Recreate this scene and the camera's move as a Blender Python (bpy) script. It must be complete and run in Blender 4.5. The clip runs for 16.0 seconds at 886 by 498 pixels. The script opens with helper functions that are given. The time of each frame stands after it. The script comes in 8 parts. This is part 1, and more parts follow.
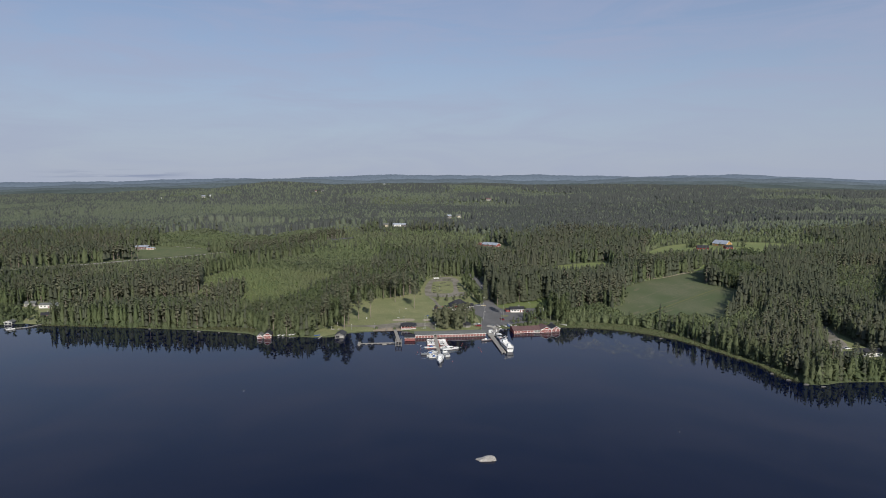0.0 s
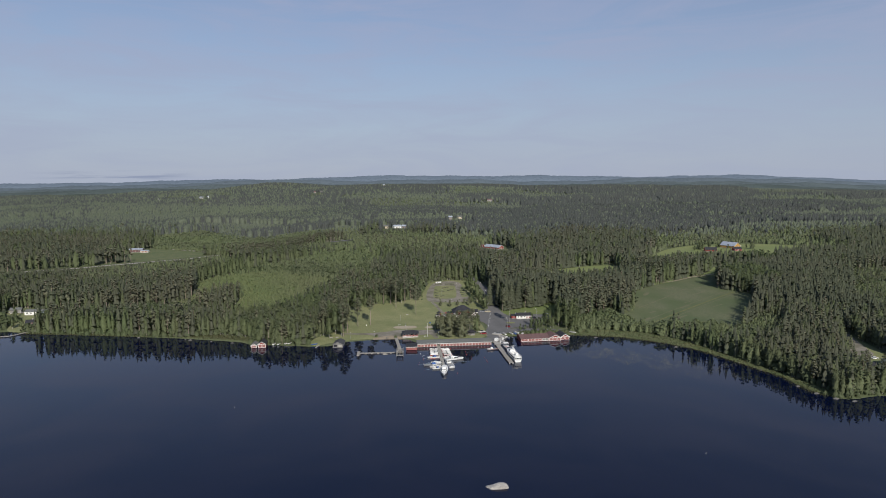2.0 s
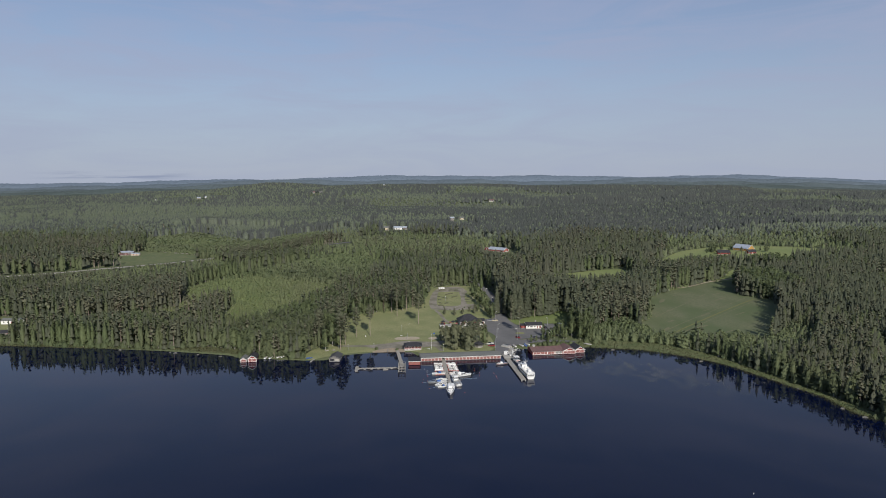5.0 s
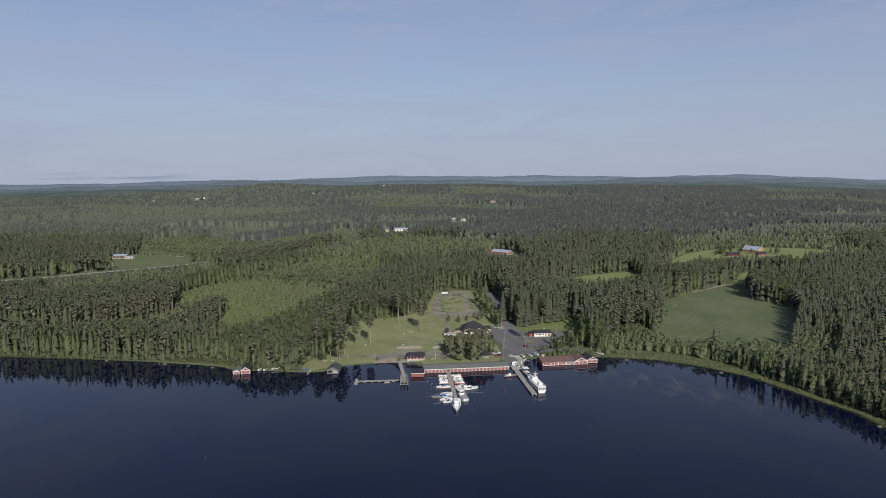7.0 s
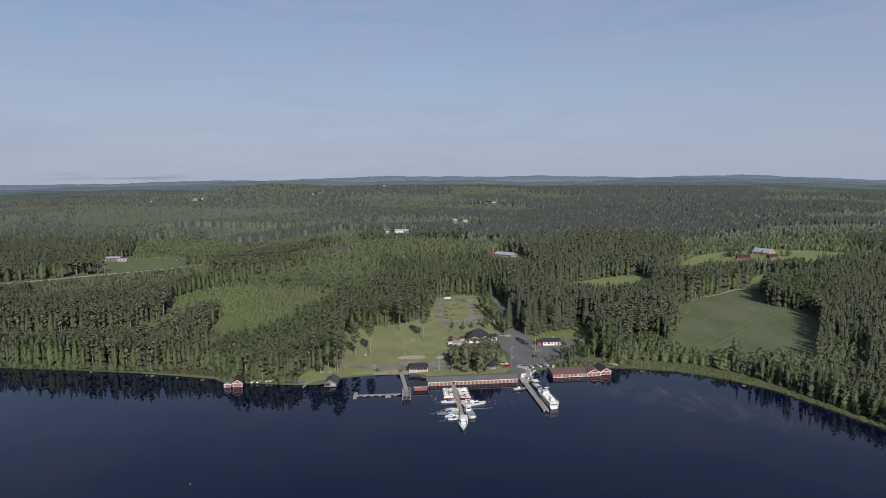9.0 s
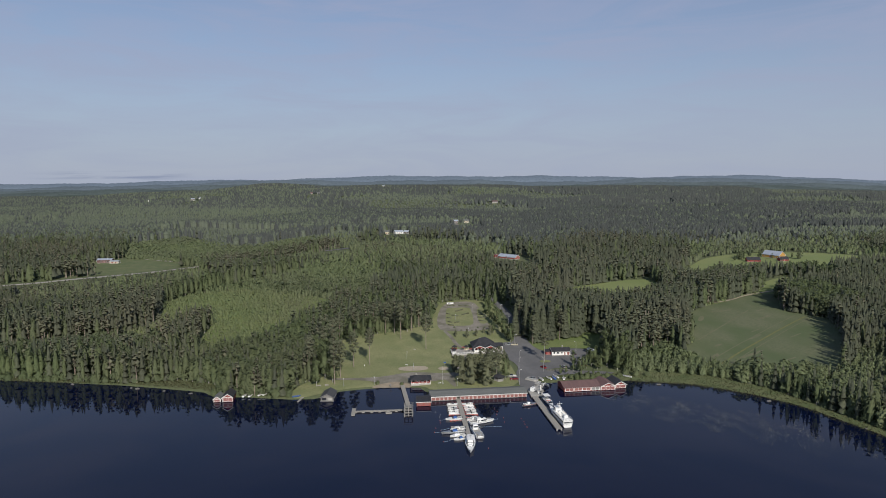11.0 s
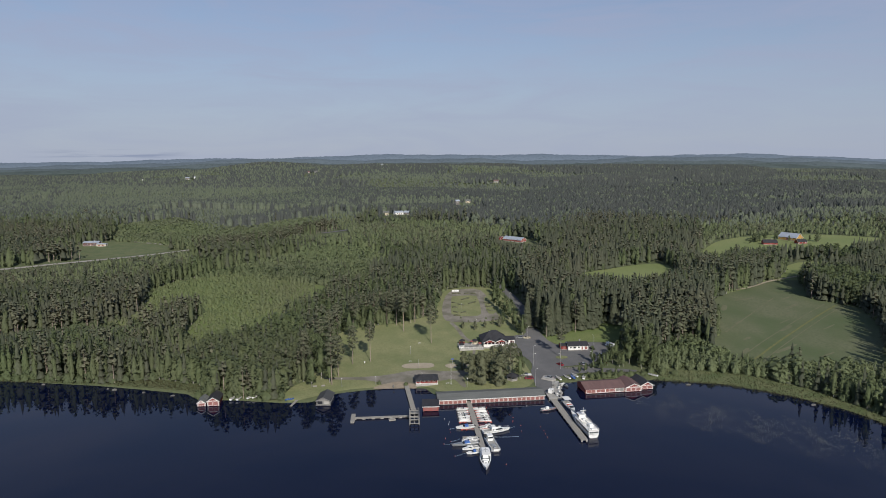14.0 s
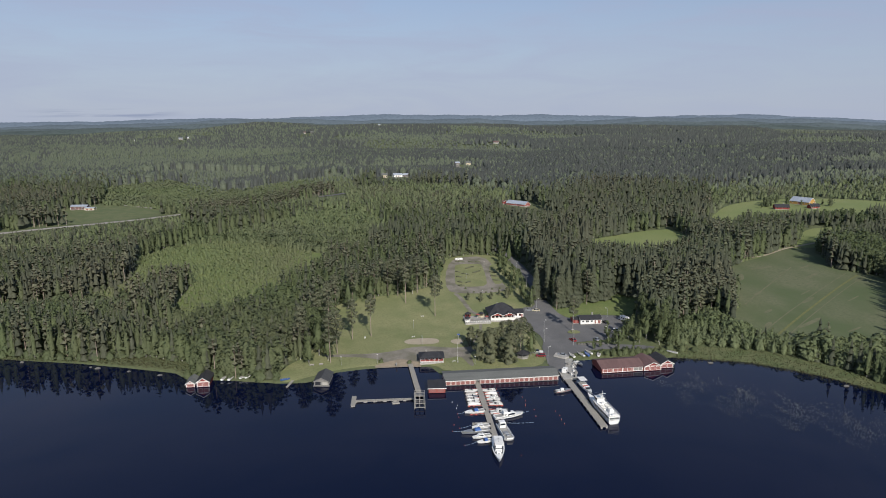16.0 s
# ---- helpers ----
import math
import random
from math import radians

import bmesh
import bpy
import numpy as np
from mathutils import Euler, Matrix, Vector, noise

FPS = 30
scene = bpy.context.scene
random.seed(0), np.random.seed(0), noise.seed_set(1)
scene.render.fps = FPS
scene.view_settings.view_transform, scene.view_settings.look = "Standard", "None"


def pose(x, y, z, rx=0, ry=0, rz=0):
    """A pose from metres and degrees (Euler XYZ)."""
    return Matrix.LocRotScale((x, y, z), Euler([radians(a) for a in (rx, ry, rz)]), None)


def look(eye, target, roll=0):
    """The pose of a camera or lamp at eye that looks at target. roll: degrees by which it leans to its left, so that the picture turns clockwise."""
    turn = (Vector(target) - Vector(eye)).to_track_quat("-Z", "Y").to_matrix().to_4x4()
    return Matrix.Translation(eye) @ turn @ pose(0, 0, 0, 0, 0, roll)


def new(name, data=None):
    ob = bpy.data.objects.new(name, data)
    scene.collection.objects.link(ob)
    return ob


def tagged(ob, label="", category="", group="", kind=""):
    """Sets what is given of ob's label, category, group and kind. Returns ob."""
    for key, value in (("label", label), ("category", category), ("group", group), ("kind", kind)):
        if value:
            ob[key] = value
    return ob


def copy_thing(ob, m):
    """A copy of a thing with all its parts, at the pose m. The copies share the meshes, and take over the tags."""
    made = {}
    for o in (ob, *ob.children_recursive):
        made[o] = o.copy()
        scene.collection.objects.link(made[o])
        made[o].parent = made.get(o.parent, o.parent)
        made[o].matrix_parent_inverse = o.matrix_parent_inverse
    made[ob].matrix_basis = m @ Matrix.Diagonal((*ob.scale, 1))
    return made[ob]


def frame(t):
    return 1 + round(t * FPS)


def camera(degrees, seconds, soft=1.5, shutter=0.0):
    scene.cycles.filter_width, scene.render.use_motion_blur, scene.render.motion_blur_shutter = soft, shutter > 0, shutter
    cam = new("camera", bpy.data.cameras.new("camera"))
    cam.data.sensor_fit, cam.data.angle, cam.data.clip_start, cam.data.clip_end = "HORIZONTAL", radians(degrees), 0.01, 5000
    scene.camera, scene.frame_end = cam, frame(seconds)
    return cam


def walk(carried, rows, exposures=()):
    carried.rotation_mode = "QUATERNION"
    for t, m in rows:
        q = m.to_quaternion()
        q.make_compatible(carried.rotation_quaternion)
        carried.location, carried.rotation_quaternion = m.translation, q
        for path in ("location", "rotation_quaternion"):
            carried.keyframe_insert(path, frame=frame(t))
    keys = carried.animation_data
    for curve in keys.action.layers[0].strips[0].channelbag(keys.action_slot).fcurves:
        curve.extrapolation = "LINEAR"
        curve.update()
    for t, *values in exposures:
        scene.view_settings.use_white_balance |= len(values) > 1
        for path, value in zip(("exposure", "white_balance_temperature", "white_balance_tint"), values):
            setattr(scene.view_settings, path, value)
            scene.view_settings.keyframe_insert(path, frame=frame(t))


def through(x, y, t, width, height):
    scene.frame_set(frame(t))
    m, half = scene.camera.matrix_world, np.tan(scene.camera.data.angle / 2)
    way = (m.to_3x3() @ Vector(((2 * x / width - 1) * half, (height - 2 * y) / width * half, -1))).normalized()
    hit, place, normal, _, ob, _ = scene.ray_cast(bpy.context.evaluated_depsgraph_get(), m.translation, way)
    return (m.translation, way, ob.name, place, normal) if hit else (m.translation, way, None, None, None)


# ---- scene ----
cam = camera(69.0, 16.0, soft=0.95)
PATH = [
    (0, (6.951, -445.136, 110.755), (7.241, -435.196, 109.695), -0.20),
    (0.5, (6.448, -439.426, 110.803), (6.738, -429.486, 109.748), -0.30),
    (1, (5.980, -433.755, 110.831), (6.275, -423.815, 109.781), -0.30),
    (1.5, (5.534, -428.126, 110.840), (5.829, -418.186, 109.785), -0.30),
    (2, (5.079, -422.546, 110.836), (5.374, -412.606, 109.786), -0.30),
    (2.5, (4.644, -417.021, 110.815), (4.939, -407.081, 109.760), -0.30),
    (3, (4.295, -411.479, 110.806), (4.595, -401.539, 109.756), -0.30),
    (3.5, (3.986, -405.919, 110.804), (4.281, -395.979, 109.754), -0.30),
    (4, (3.622, -400.268, 110.833), (3.917, -390.328, 109.783), -0.30),
    (6.5, (1.273, -371.974, 111.369), (1.568, -362.034, 110.319), -0.30),
    (7, (0.791, -366.336, 111.418), (1.086, -356.396, 110.373), -0.40),
    (7.5, (0.324, -360.665, 111.468), (0.619, -350.725, 110.423), -0.40),
    (8, (-0.153, -354.957, 111.515), (0.142, -345.017, 110.470), -0.40),
    (8.5, (-0.589, -349.226, 111.562), (-0.294, -339.286, 110.522), -0.30),
    (9, (-1.056, -343.473, 111.633), (-0.761, -333.533, 110.593), -0.40),
    (11.5, (-3.685, -314.757, 112.254), (-3.375, -304.817, 111.209), -0.30),
    (12, (-4.220, -309.012, 112.293), (-3.910, -299.072, 111.253), -0.30),
    (12.5, (-4.820, -303.248, 112.321), (-4.505, -293.303, 111.276), -0.40),
    (13, (-5.481, -297.358, 112.346), (-5.161, -287.423, 111.256), -0.30),
    (13.5, (-6.194, -291.351, 112.374), (-5.864, -281.431, 111.154), -0.30),
    (14, (-6.945, -285.272, 112.414), (-6.615, -275.372, 111.044), -0.30),
    (14.5, (-7.758, -279.196, 112.467), (-7.413, -269.316, 110.947), -0.30),
    (15, (-8.599, -273.127, 112.510), (-8.249, -263.277, 110.835), -0.20),
    (15.5, (-9.430, -267.030, 112.538), (-9.070, -257.200, 110.728), -0.20),
    (16, (-10.288, -260.840, 112.552), (-9.923, -251.040, 110.592), -0.20),
]
walk(cam, [(t, look(eye, target, roll)) for t, eye, target, roll in PATH], [(0, 0.03, 6300, 10), (9, 0.02, 6300, 10), (12.5, -0.05, 6300, 10), (14, 0.01, 6300, 10), (16, 0.15, 6300, 10)])

# ---- light ----
SUN_EL, SUN_AZ = 31.0, 166.0        # azimuth clockwise from +y
SKY, SUN = 0.084, 4.4

world = bpy.data.worlds.new("sky")
scene.world = world
world.use_nodes = True
wt = world.node_tree
wt.nodes.clear()
w_out = wt.nodes.new("ShaderNodeOutputWorld")
w_bg = wt.nodes.new("ShaderNodeBackground")
w_sky = wt.nodes.new("ShaderNodeTexSky")
w_sky.sky_type = 'NISHITA'
w_sky.sun_disc = False
w_sky.sun_elevation = radians(SUN_EL)
w_sky.sun_rotation = radians(SUN_AZ)
w_sky.air_density, w_sky.dust_density, w_sky.ozone_density = 1.0, 0.3, 3.0
w_bg.inputs["Strength"].default_value = SKY
# thin high cirrus drawn out in streaks
w_co = wt.nodes.new("ShaderNodeTexCoord")
w_map = wt.nodes.new("ShaderNodeMapping")
w_map.inputs["Rotation"].default_value = (0, radians(-24), 0)
w_map.inputs["Scale"].default_value = (2.0, 1.0, 12.0)
w_n1 = wt.nodes.new("ShaderNodeTexNoise")
w_n1.inputs["Scale"].default_value, w_n1.inputs["Detail"].default_value = 2.1, 10
w_n1.inputs["Roughness"].default_value, w_n1.inputs["Distortion"].default_value = 0.6, 0.9
w_ramp = wt.nodes.new("ShaderNodeMapRange")
w_ramp.inputs["From Min"].default_value, w_ramp.inputs["From Max"].default_value = 0.38, 0.68
w_ramp.inputs["To Min"].default_value, w_ramp.inputs["To Max"].default_value = 0.42, 0.78
w_up = wt.nodes.new("ShaderNodeMapRange")        # the veil thins out towards the zenith
w_up.inputs["From Min"].default_value, w_up.inputs["From Max"].default_value = 0.30, 0.65
w_up.inputs["To Min"].default_value, w_up.inputs["To Max"].default_value = 1.0, 0.15
w_veil = wt.nodes.new("ShaderNodeMath")
w_veil.operation = 'MULTIPLY'
w_mix = wt.nodes.new("ShaderNodeMix")
w_mix.data_type = 'RGBA'
w_mix.inputs[7].default_value = (4.15, 4.55, 6.2, 1)
# whitish air low over the horizon
w_sep = wt.nodes.new("ShaderNodeSeparateXYZ")
w_low = wt.nodes.new("ShaderNodeMapRange")
w_low.interpolation_type = 'SMOOTHSTEP'
w_low.inputs["From Min"].default_value, w_low.inputs["From Max"].default_value = 0.26, -0.02
w_low.inputs["To Min"].default_value, w_low.inputs["To Max"].default_value = 0.0, 0.85
w_haze = wt.nodes.new("ShaderNodeMix")
w_haze.data_type = 'RGBA'
w_haze.inputs[7].default_value = (4.35, 4.85, 6.1, 1)
def sky_edge(source, lo, hi):
    n = wt.nodes.new("ShaderNodeMapRange")
    n.interpolation_type = 'SMOOTHSTEP'
    n.inputs["From Min"].default_value, n.inputs["From Max"].default_value = lo, hi
    wt.links.new(source, n.inputs["Value"])
    return n.outputs[0]


w_map2 = wt.nodes.new("ShaderNodeMapping")
w_map2.inputs["Scale"].default_value = (14.0, 4.0, 220.0)
w_n2 = wt.nodes.new("ShaderNodeTexNoise")
w_n2.inputs["Scale"].default_value, w_n2.inputs["Detail"].default_value = 1.0, 5
wt.links.new(w_co.outputs["Generated"], w_map2.inputs["Vector"])
wt.links.new(w_map2.outputs[0], w_n2.inputs["Vector"])
w_bank = sky_edge(w_n2.outputs[0], 0.42, 0.62)
for axis, lo, hi in ((0, -0.53, -0.44), (0, -0.32, -0.38), (2, 0.003, 0.008), (2, 0.019, 0.010)):
    n = wt.nodes.new("ShaderNodeMath")
    n.operation = 'MULTIPLY'
    wt.links.new(w_bank, n.inputs[0])
    wt.links.new(sky_edge(w_sep.outputs[axis], lo, hi), n.inputs[1])
    w_bank = n.outputs[0]
w_cloud = wt.nodes.new("ShaderNodeMix")
w_cloud.data_type = 'RGBA'
w_cloud.inputs[7].default_value = (3.3, 3.75, 5.0, 1)
wt.links.new(w_bank, w_cloud.inputs[0])
for a, b in ((w_co.outputs["Generated"], w_map.inputs["Vector"]), (w_map.outputs["Vector"], w_n1.inputs["Vector"]),
             (w_n1.outputs[0], w_ramp.inputs["Value"]), (w_sep.outputs[2], w_up.inputs["Value"]), (w_ramp.outputs[0], w_veil.inputs[0]), (w_up.outputs[0], w_veil.inputs[1]),
             (w_veil.outputs[0], w_mix.inputs[0]), (w_sky.outputs[0], w_mix.inputs[6]),
             (w_co.outputs["Generated"], w_sep.inputs[0]), (w_sep.outputs[2], w_low.inputs["Value"]), (w_low.outputs[0], w_haze.inputs[0]),
             (w_mix.outputs[2], w_haze.inputs[6]), (w_haze.outputs[2], w_cloud.inputs[6]), (w_cloud.outputs[2], w_bg.inputs["Color"]), (w_bg.outputs[0], w_out.inputs["Surface"])):
    wt.links.new(a, b)

sun_data = bpy.data.lights.new("sun", 'SUN')
sun_data.energy, sun_data.angle, sun_data.color = SUN, radians(0.5), (1.0, 0.93, 0.82)
sun = new("sun", sun_data)
sun_from = Vector((math.sin(radians(SUN_AZ)) * math.cos(radians(SUN_EL)), math.cos(radians(SUN_AZ)) * math.cos(radians(SUN_EL)), math.sin(radians(SUN_EL))))
sun.matrix_world = look(sun_from * 900, (0, 0, 0))

# ---- materials ----
def node_mat(name):
    m = bpy.data.materials.new(name)
    m.use_nodes = True
    nt = m.node_tree
    return m, nt, nt.nodes["Principled BSDF"]


def mixed(nt, fac, a, b):
    """A colour between a and b (colours or sockets) by the socket fac."""
    n = nt.nodes.new("ShaderNodeMix")
    n.data_type = 'RGBA'
    nt.links.new(fac, n.inputs[0])
    for k, c in ((6, a), (7, b)):
        if isinstance(c, tuple):
            n.inputs[k].default_value = (*c, 1)
        else:
            nt.links.new(c, n.inputs[k])
    return n.outputs[2]


def noise_fac(nt, scale, lo, hi, detail=4, coord=None, stretch=None):
    co = nt.nodes.new("ShaderNodeTexCoord")
    src = co.outputs["Object"]
    if stretch:
        mp = nt.nodes.new("ShaderNodeMapping")
        mp.inputs["Scale"].default_value = stretch
        nt.links.new(src, mp.inputs["Vector"])
        src = mp.outputs["Vector"]
    n = nt.nodes.new("ShaderNodeTexNoise")
    n.inputs["Scale"].default_value, n.inputs["Detail"].default_value = scale, detail
    nt.links.new(src, n.inputs["Vector"])
    r = nt.nodes.new("ShaderNodeMapRange")
    r.inputs["From Min"].default_value, r.inputs["From Max"].default_value = lo, hi
    nt.links.new(n.outputs[0], r.inputs["Value"])
    return r.outputs[0]


def surface(name, c1, c2, big=0.1, fine=1.5, rough=0.8, bump=0.2, c3=None, metal=0.0, stretch=None, big_range=(0.35, 0.65)):
    """Two tones at a large scale, a third in fine grain, with relief."""
    m, nt, b = node_mat(name)
    c3 = c3 or tuple(0.5 * (p + q) * 0.75 for p, q in zip(c1, c2))
    col = mixed(nt, noise_fac(nt, big, *big_range, stretch=stretch), c1, c2)
    grain = noise_fac(nt, fine, 0.42, 0.75, 6, stretch=stretch)
    col = mixed(nt, grain, col, c3)
    nt.links.new(col, b.inputs["Base Color"])
    b.inputs["Roughness"].default_value, b.inputs["Metallic"].default_value = rough, metal
    b.inputs["Specular IOR Level"].default_value = 0.3
    if bump:
        bn = nt.nodes.new("ShaderNodeBump")
        bn.inputs["Strength"].default_value, bn.inputs["Distance"].default_value = bump, 0.05
        nt.links.new(grain, bn.inputs["Height"])
        nt.links.new(bn.outputs[0], b.inputs["Normal"])
    return m


def foliage(name, dark, light, third, through=0.2, patch=0.012):
    """Leaves: a tint for each tree, a stand-wide drift and a shade for each leaf clump."""
    m, nt, b = node_mat(name)
    at = nt.nodes.new("ShaderNodeAttribute")
    at.attribute_name = "tint"
    col = mixed(nt, at.outputs["Fac"], dark, light)
    col = mixed(nt, noise_fac(nt, patch, 0.4, 0.7, 3), col, third)
    geo = nt.nodes.new("ShaderNodeNewGeometry")
    hsv = nt.nodes.new("ShaderNodeHueSaturation")
    vr = nt.nodes.new("ShaderNodeMapRange")
    vr.inputs["To Min"].default_value, vr.inputs["To Max"].default_value = 0.93, 1.08
    nt.links.new(geo.outputs["Random Per Island"], vr.inputs["Value"])
    # random leaf tone that also paints the shade of gaps between clumps
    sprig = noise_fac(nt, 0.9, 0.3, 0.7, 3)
    gap_mott = nt.nodes.new("ShaderNodeMapRange")
    gap_mott.inputs["To Min"].default_value, gap_mott.inputs["To Max"].default_value = 0.84, 1.15
    nt.links.new(sprig, gap_mott.inputs["Value"])
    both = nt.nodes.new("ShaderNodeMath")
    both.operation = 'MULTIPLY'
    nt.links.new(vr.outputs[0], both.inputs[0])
    nt.links.new(gap_mott.outputs[0], both.inputs[1])
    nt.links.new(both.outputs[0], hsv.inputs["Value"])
    nt.links.new(col, hsv.inputs["Color"])
    nt.links.new(hsv.outputs[0], b.inputs["Base Color"])
    b.inputs["Roughness"].default_value = 0.65
    b.inputs["Specular IOR Level"].default_value = 0.2
    clump = nt.nodes.new("ShaderNodeBump")
    clump.inputs["Strength"].default_value, clump.inputs["Distance"].default_value = 0.32, 0.6
    nt.links.new(sprig, clump.inputs["Height"])
    nt.links.new(clump.outputs[0], b.inputs["Normal"])
    tr = nt.nodes.new("ShaderNodeBsdfTranslucent")
    nt.links.new(hsv.outputs[0], tr.inputs["Color"])
    mx = nt.nodes.new("ShaderNodeMixShader")
    mx.inputs[0].default_value = through
    out = nt.nodes["Material Output"]
    nt.links.new(b.outputs[0], mx.inputs[1])
    nt.links.new(tr.outputs[0], mx.inputs[2])
    nt.links.new(mx.outputs[0], out.inputs["Surface"])
    return m


M = {}
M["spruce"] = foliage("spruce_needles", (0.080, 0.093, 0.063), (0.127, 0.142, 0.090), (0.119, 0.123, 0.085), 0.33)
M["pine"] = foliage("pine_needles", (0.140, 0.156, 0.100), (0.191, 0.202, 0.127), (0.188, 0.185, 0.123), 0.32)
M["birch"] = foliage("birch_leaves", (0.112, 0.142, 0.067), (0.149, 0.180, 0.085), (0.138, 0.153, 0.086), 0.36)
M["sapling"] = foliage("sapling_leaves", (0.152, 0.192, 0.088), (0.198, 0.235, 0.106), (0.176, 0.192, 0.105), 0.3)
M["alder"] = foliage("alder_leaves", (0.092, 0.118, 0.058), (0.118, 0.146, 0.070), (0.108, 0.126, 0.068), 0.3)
# leaves of the distant woods, with air haze put into the colour as blue-grey
M["hazed_spruce"] = foliage("hazed_distant_spruce", (0.079, 0.089, 0.085), (0.104, 0.115, 0.102), (0.096, 0.104, 0.096), 0.24, 0.004)
M["hazed_birch"] = foliage("hazed_distant_birch", (0.141, 0.169, 0.114), (0.167, 0.193, 0.130), (0.149, 0.169, 0.126), 0.27, 0.004)
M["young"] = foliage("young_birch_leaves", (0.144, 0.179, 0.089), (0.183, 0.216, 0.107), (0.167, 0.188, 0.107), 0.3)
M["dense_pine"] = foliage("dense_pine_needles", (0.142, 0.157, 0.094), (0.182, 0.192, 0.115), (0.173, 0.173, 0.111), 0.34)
M["bark"] = surface("conifer_bark", (0.25, 0.205, 0.17), (0.34, 0.275, 0.225), 0.6, 6, 0.9, 0.4)
M["birch_bark"] = surface("birch_bark", (0.46, 0.44, 0.40), (0.34, 0.33, 0.30), 0.8, 5, 0.8, 0.2, (0.12, 0.11, 0.10))
M["ground"] = surface("forest_floor", (0.100, 0.122, 0.056), (0.130, 0.146, 0.070), 0.03, 0.7, 0.95, 0.4, (0.084, 0.096, 0.050))
M["lawn"] = surface("mown_grass", (0.176, 0.198, 0.086), (0.256, 0.252, 0.126), 0.075, 1.3, 0.95, 0.35, (0.140, 0.156, 0.068))
M["rough_grass"] = surface("rough_grass", (0.125, 0.168, 0.052), (0.178, 0.205, 0.078), 0.08, 1.4, 0.95, 0.4, (0.108, 0.132, 0.050))
M["crop"] = surface("field_crop", (0.088, 0.118, 0.050), (0.142, 0.150, 0.084), 0.035, 0.8, 0.95, 0.4, (0.096, 0.112, 0.056), stretch=(1.0, 0.6, 1))
M["field_weeds"] = surface("field_weeds", (0.130, 0.150, 0.052), (0.190, 0.180, 0.074), 0.4, 2.0, 0.95, 0.3)
M["pasture"] = surface("pasture_grass", (0.170, 0.208, 0.074), (0.212, 0.232, 0.092), 0.02, 0.8, 0.95, 0.3, (0.152, 0.182, 0.068))
M["asphalt"] = surface("asphalt", (0.126, 0.125, 0.125), (0.168, 0.164, 0.162), 0.10, 2.4, 0.9, 0.15, (0.114, 0.112, 0.112))
M["gravel"] = surface("gravel", (0.265, 0.240, 0.205), (0.150, 0.145, 0.105), 0.11, 1.6, 0.95, 0.4, (0.175, 0.156, 0.128), big_range=(0.42, 0.6))
M["pale_gravel"] = surface("pale_road_gravel", (0.40, 0.37, 0.33), (0.32, 0.295, 0.26), 0.08, 1.2, 0.95, 0.3)
M["stubble"] = surface("pale_stubble", (0.17, 0.165, 0.10), (0.13, 0.14, 0.075), 0.2, 2.0, 0.95, 0.3)
M["shore_grass"] = surface("shore_grass", (0.098, 0.128, 0.050), (0.150, 0.160, 0.075), 0.12, 1.4, 0.95, 0.4, (0.088, 0.102, 0.048))
M["sand"] = surface("sand", (0.43, 0.37, 0.28), (0.36, 0.31, 0.23), 0.2, 4.0, 0.95, 0.3)
M["beach"] = surface("beach_sand", (0.34, 0.28, 0.21), (0.24, 0.20, 0.145), 0.3, 3.0, 0.95, 0.3)
M["reed"] = foliage("reeds", (0.100, 0.112, 0.050), (0.145, 0.145, 0.070), (0.130, 0.118, 0.066), 0.3, 0.05)
M["deck"] = surface("weathered_planks", (0.36, 0.34, 0.30), (0.29, 0.27, 0.24), 0.5, 6.0, 0.85, 0.3, (0.22, 0.205, 0.18), stretch=(1, 6, 1))
M["concrete"] = surface("concrete", (0.42, 0.40, 0.37), (0.33, 0.32, 0.29), 0.4, 4.0, 0.9, 0.2)
M["falu"] = surface("red_paint", (0.27, 0.055, 0.048), (0.22, 0.046, 0.042), 0.4, 5.0, 0.8, 0.2, stretch=(6, 6, 1))
M["faded_red"] = surface("faded_red_paint", (0.34, 0.110, 0.092), (0.28, 0.085, 0.074), 0.4, 5.0, 0.8, 0.2, stretch=(6, 6, 1))
M["boom_red"] = surface("weathered_red_tube", (0.46, 0.120, 0.085), (0.38, 0.10, 0.075), 0.8, 5.0, 0.6, 0.0)
M["door_red"] = surface("faded_red_door", (0.30, 0.130, 0.115), (0.25, 0.105, 0.095), 0.5, 5.0, 0.7, 0.2)
M["white"] = surface("white_paint", (0.80, 0.79, 0.76), (0.72, 0.71, 0.68), 0.5, 5.0, 0.6, 0.1, (0.66, 0.65, 0.62))
M["grey_wood"] = surface("grey_boards", (0.27, 0.26, 0.245), (0.20, 0.195, 0.185), 0.6, 6.0, 0.85, 0.3, stretch=(6, 6, 1))
M["yellow"] = surface("ochre_boards", (0.48, 0.29, 0.09), (0.40, 0.23, 0.07), 0.5, 4.0, 0.8, 0.2, stretch=(6, 6, 1))
M["cream"] = surface("cream_boards", (0.56, 0.50, 0.36), (0.48, 0.43, 0.31), 0.5, 4.0, 0.8, 0.2)
M["roof_grey"] = surface("grey_felt_roof", (0.165, 0.170, 0.160), (0.130, 0.135, 0.128), 0.3, 5.0, 0.9, 0.2, stretch=(0.3, 2, 1))
M["roof_black"] = surface("black_tile_roof", (0.030, 0.030, 0.034), (0.045, 0.045, 0.050), 0.5, 5.0, 0.7, 0.3)
M["roof_slate"] = surface("dark_grey_roof", (0.075, 0.077, 0.080), (0.060, 0.062, 0.066), 0.3, 5.0, 0.85, 0.2, stretch=(0.3, 2, 1))
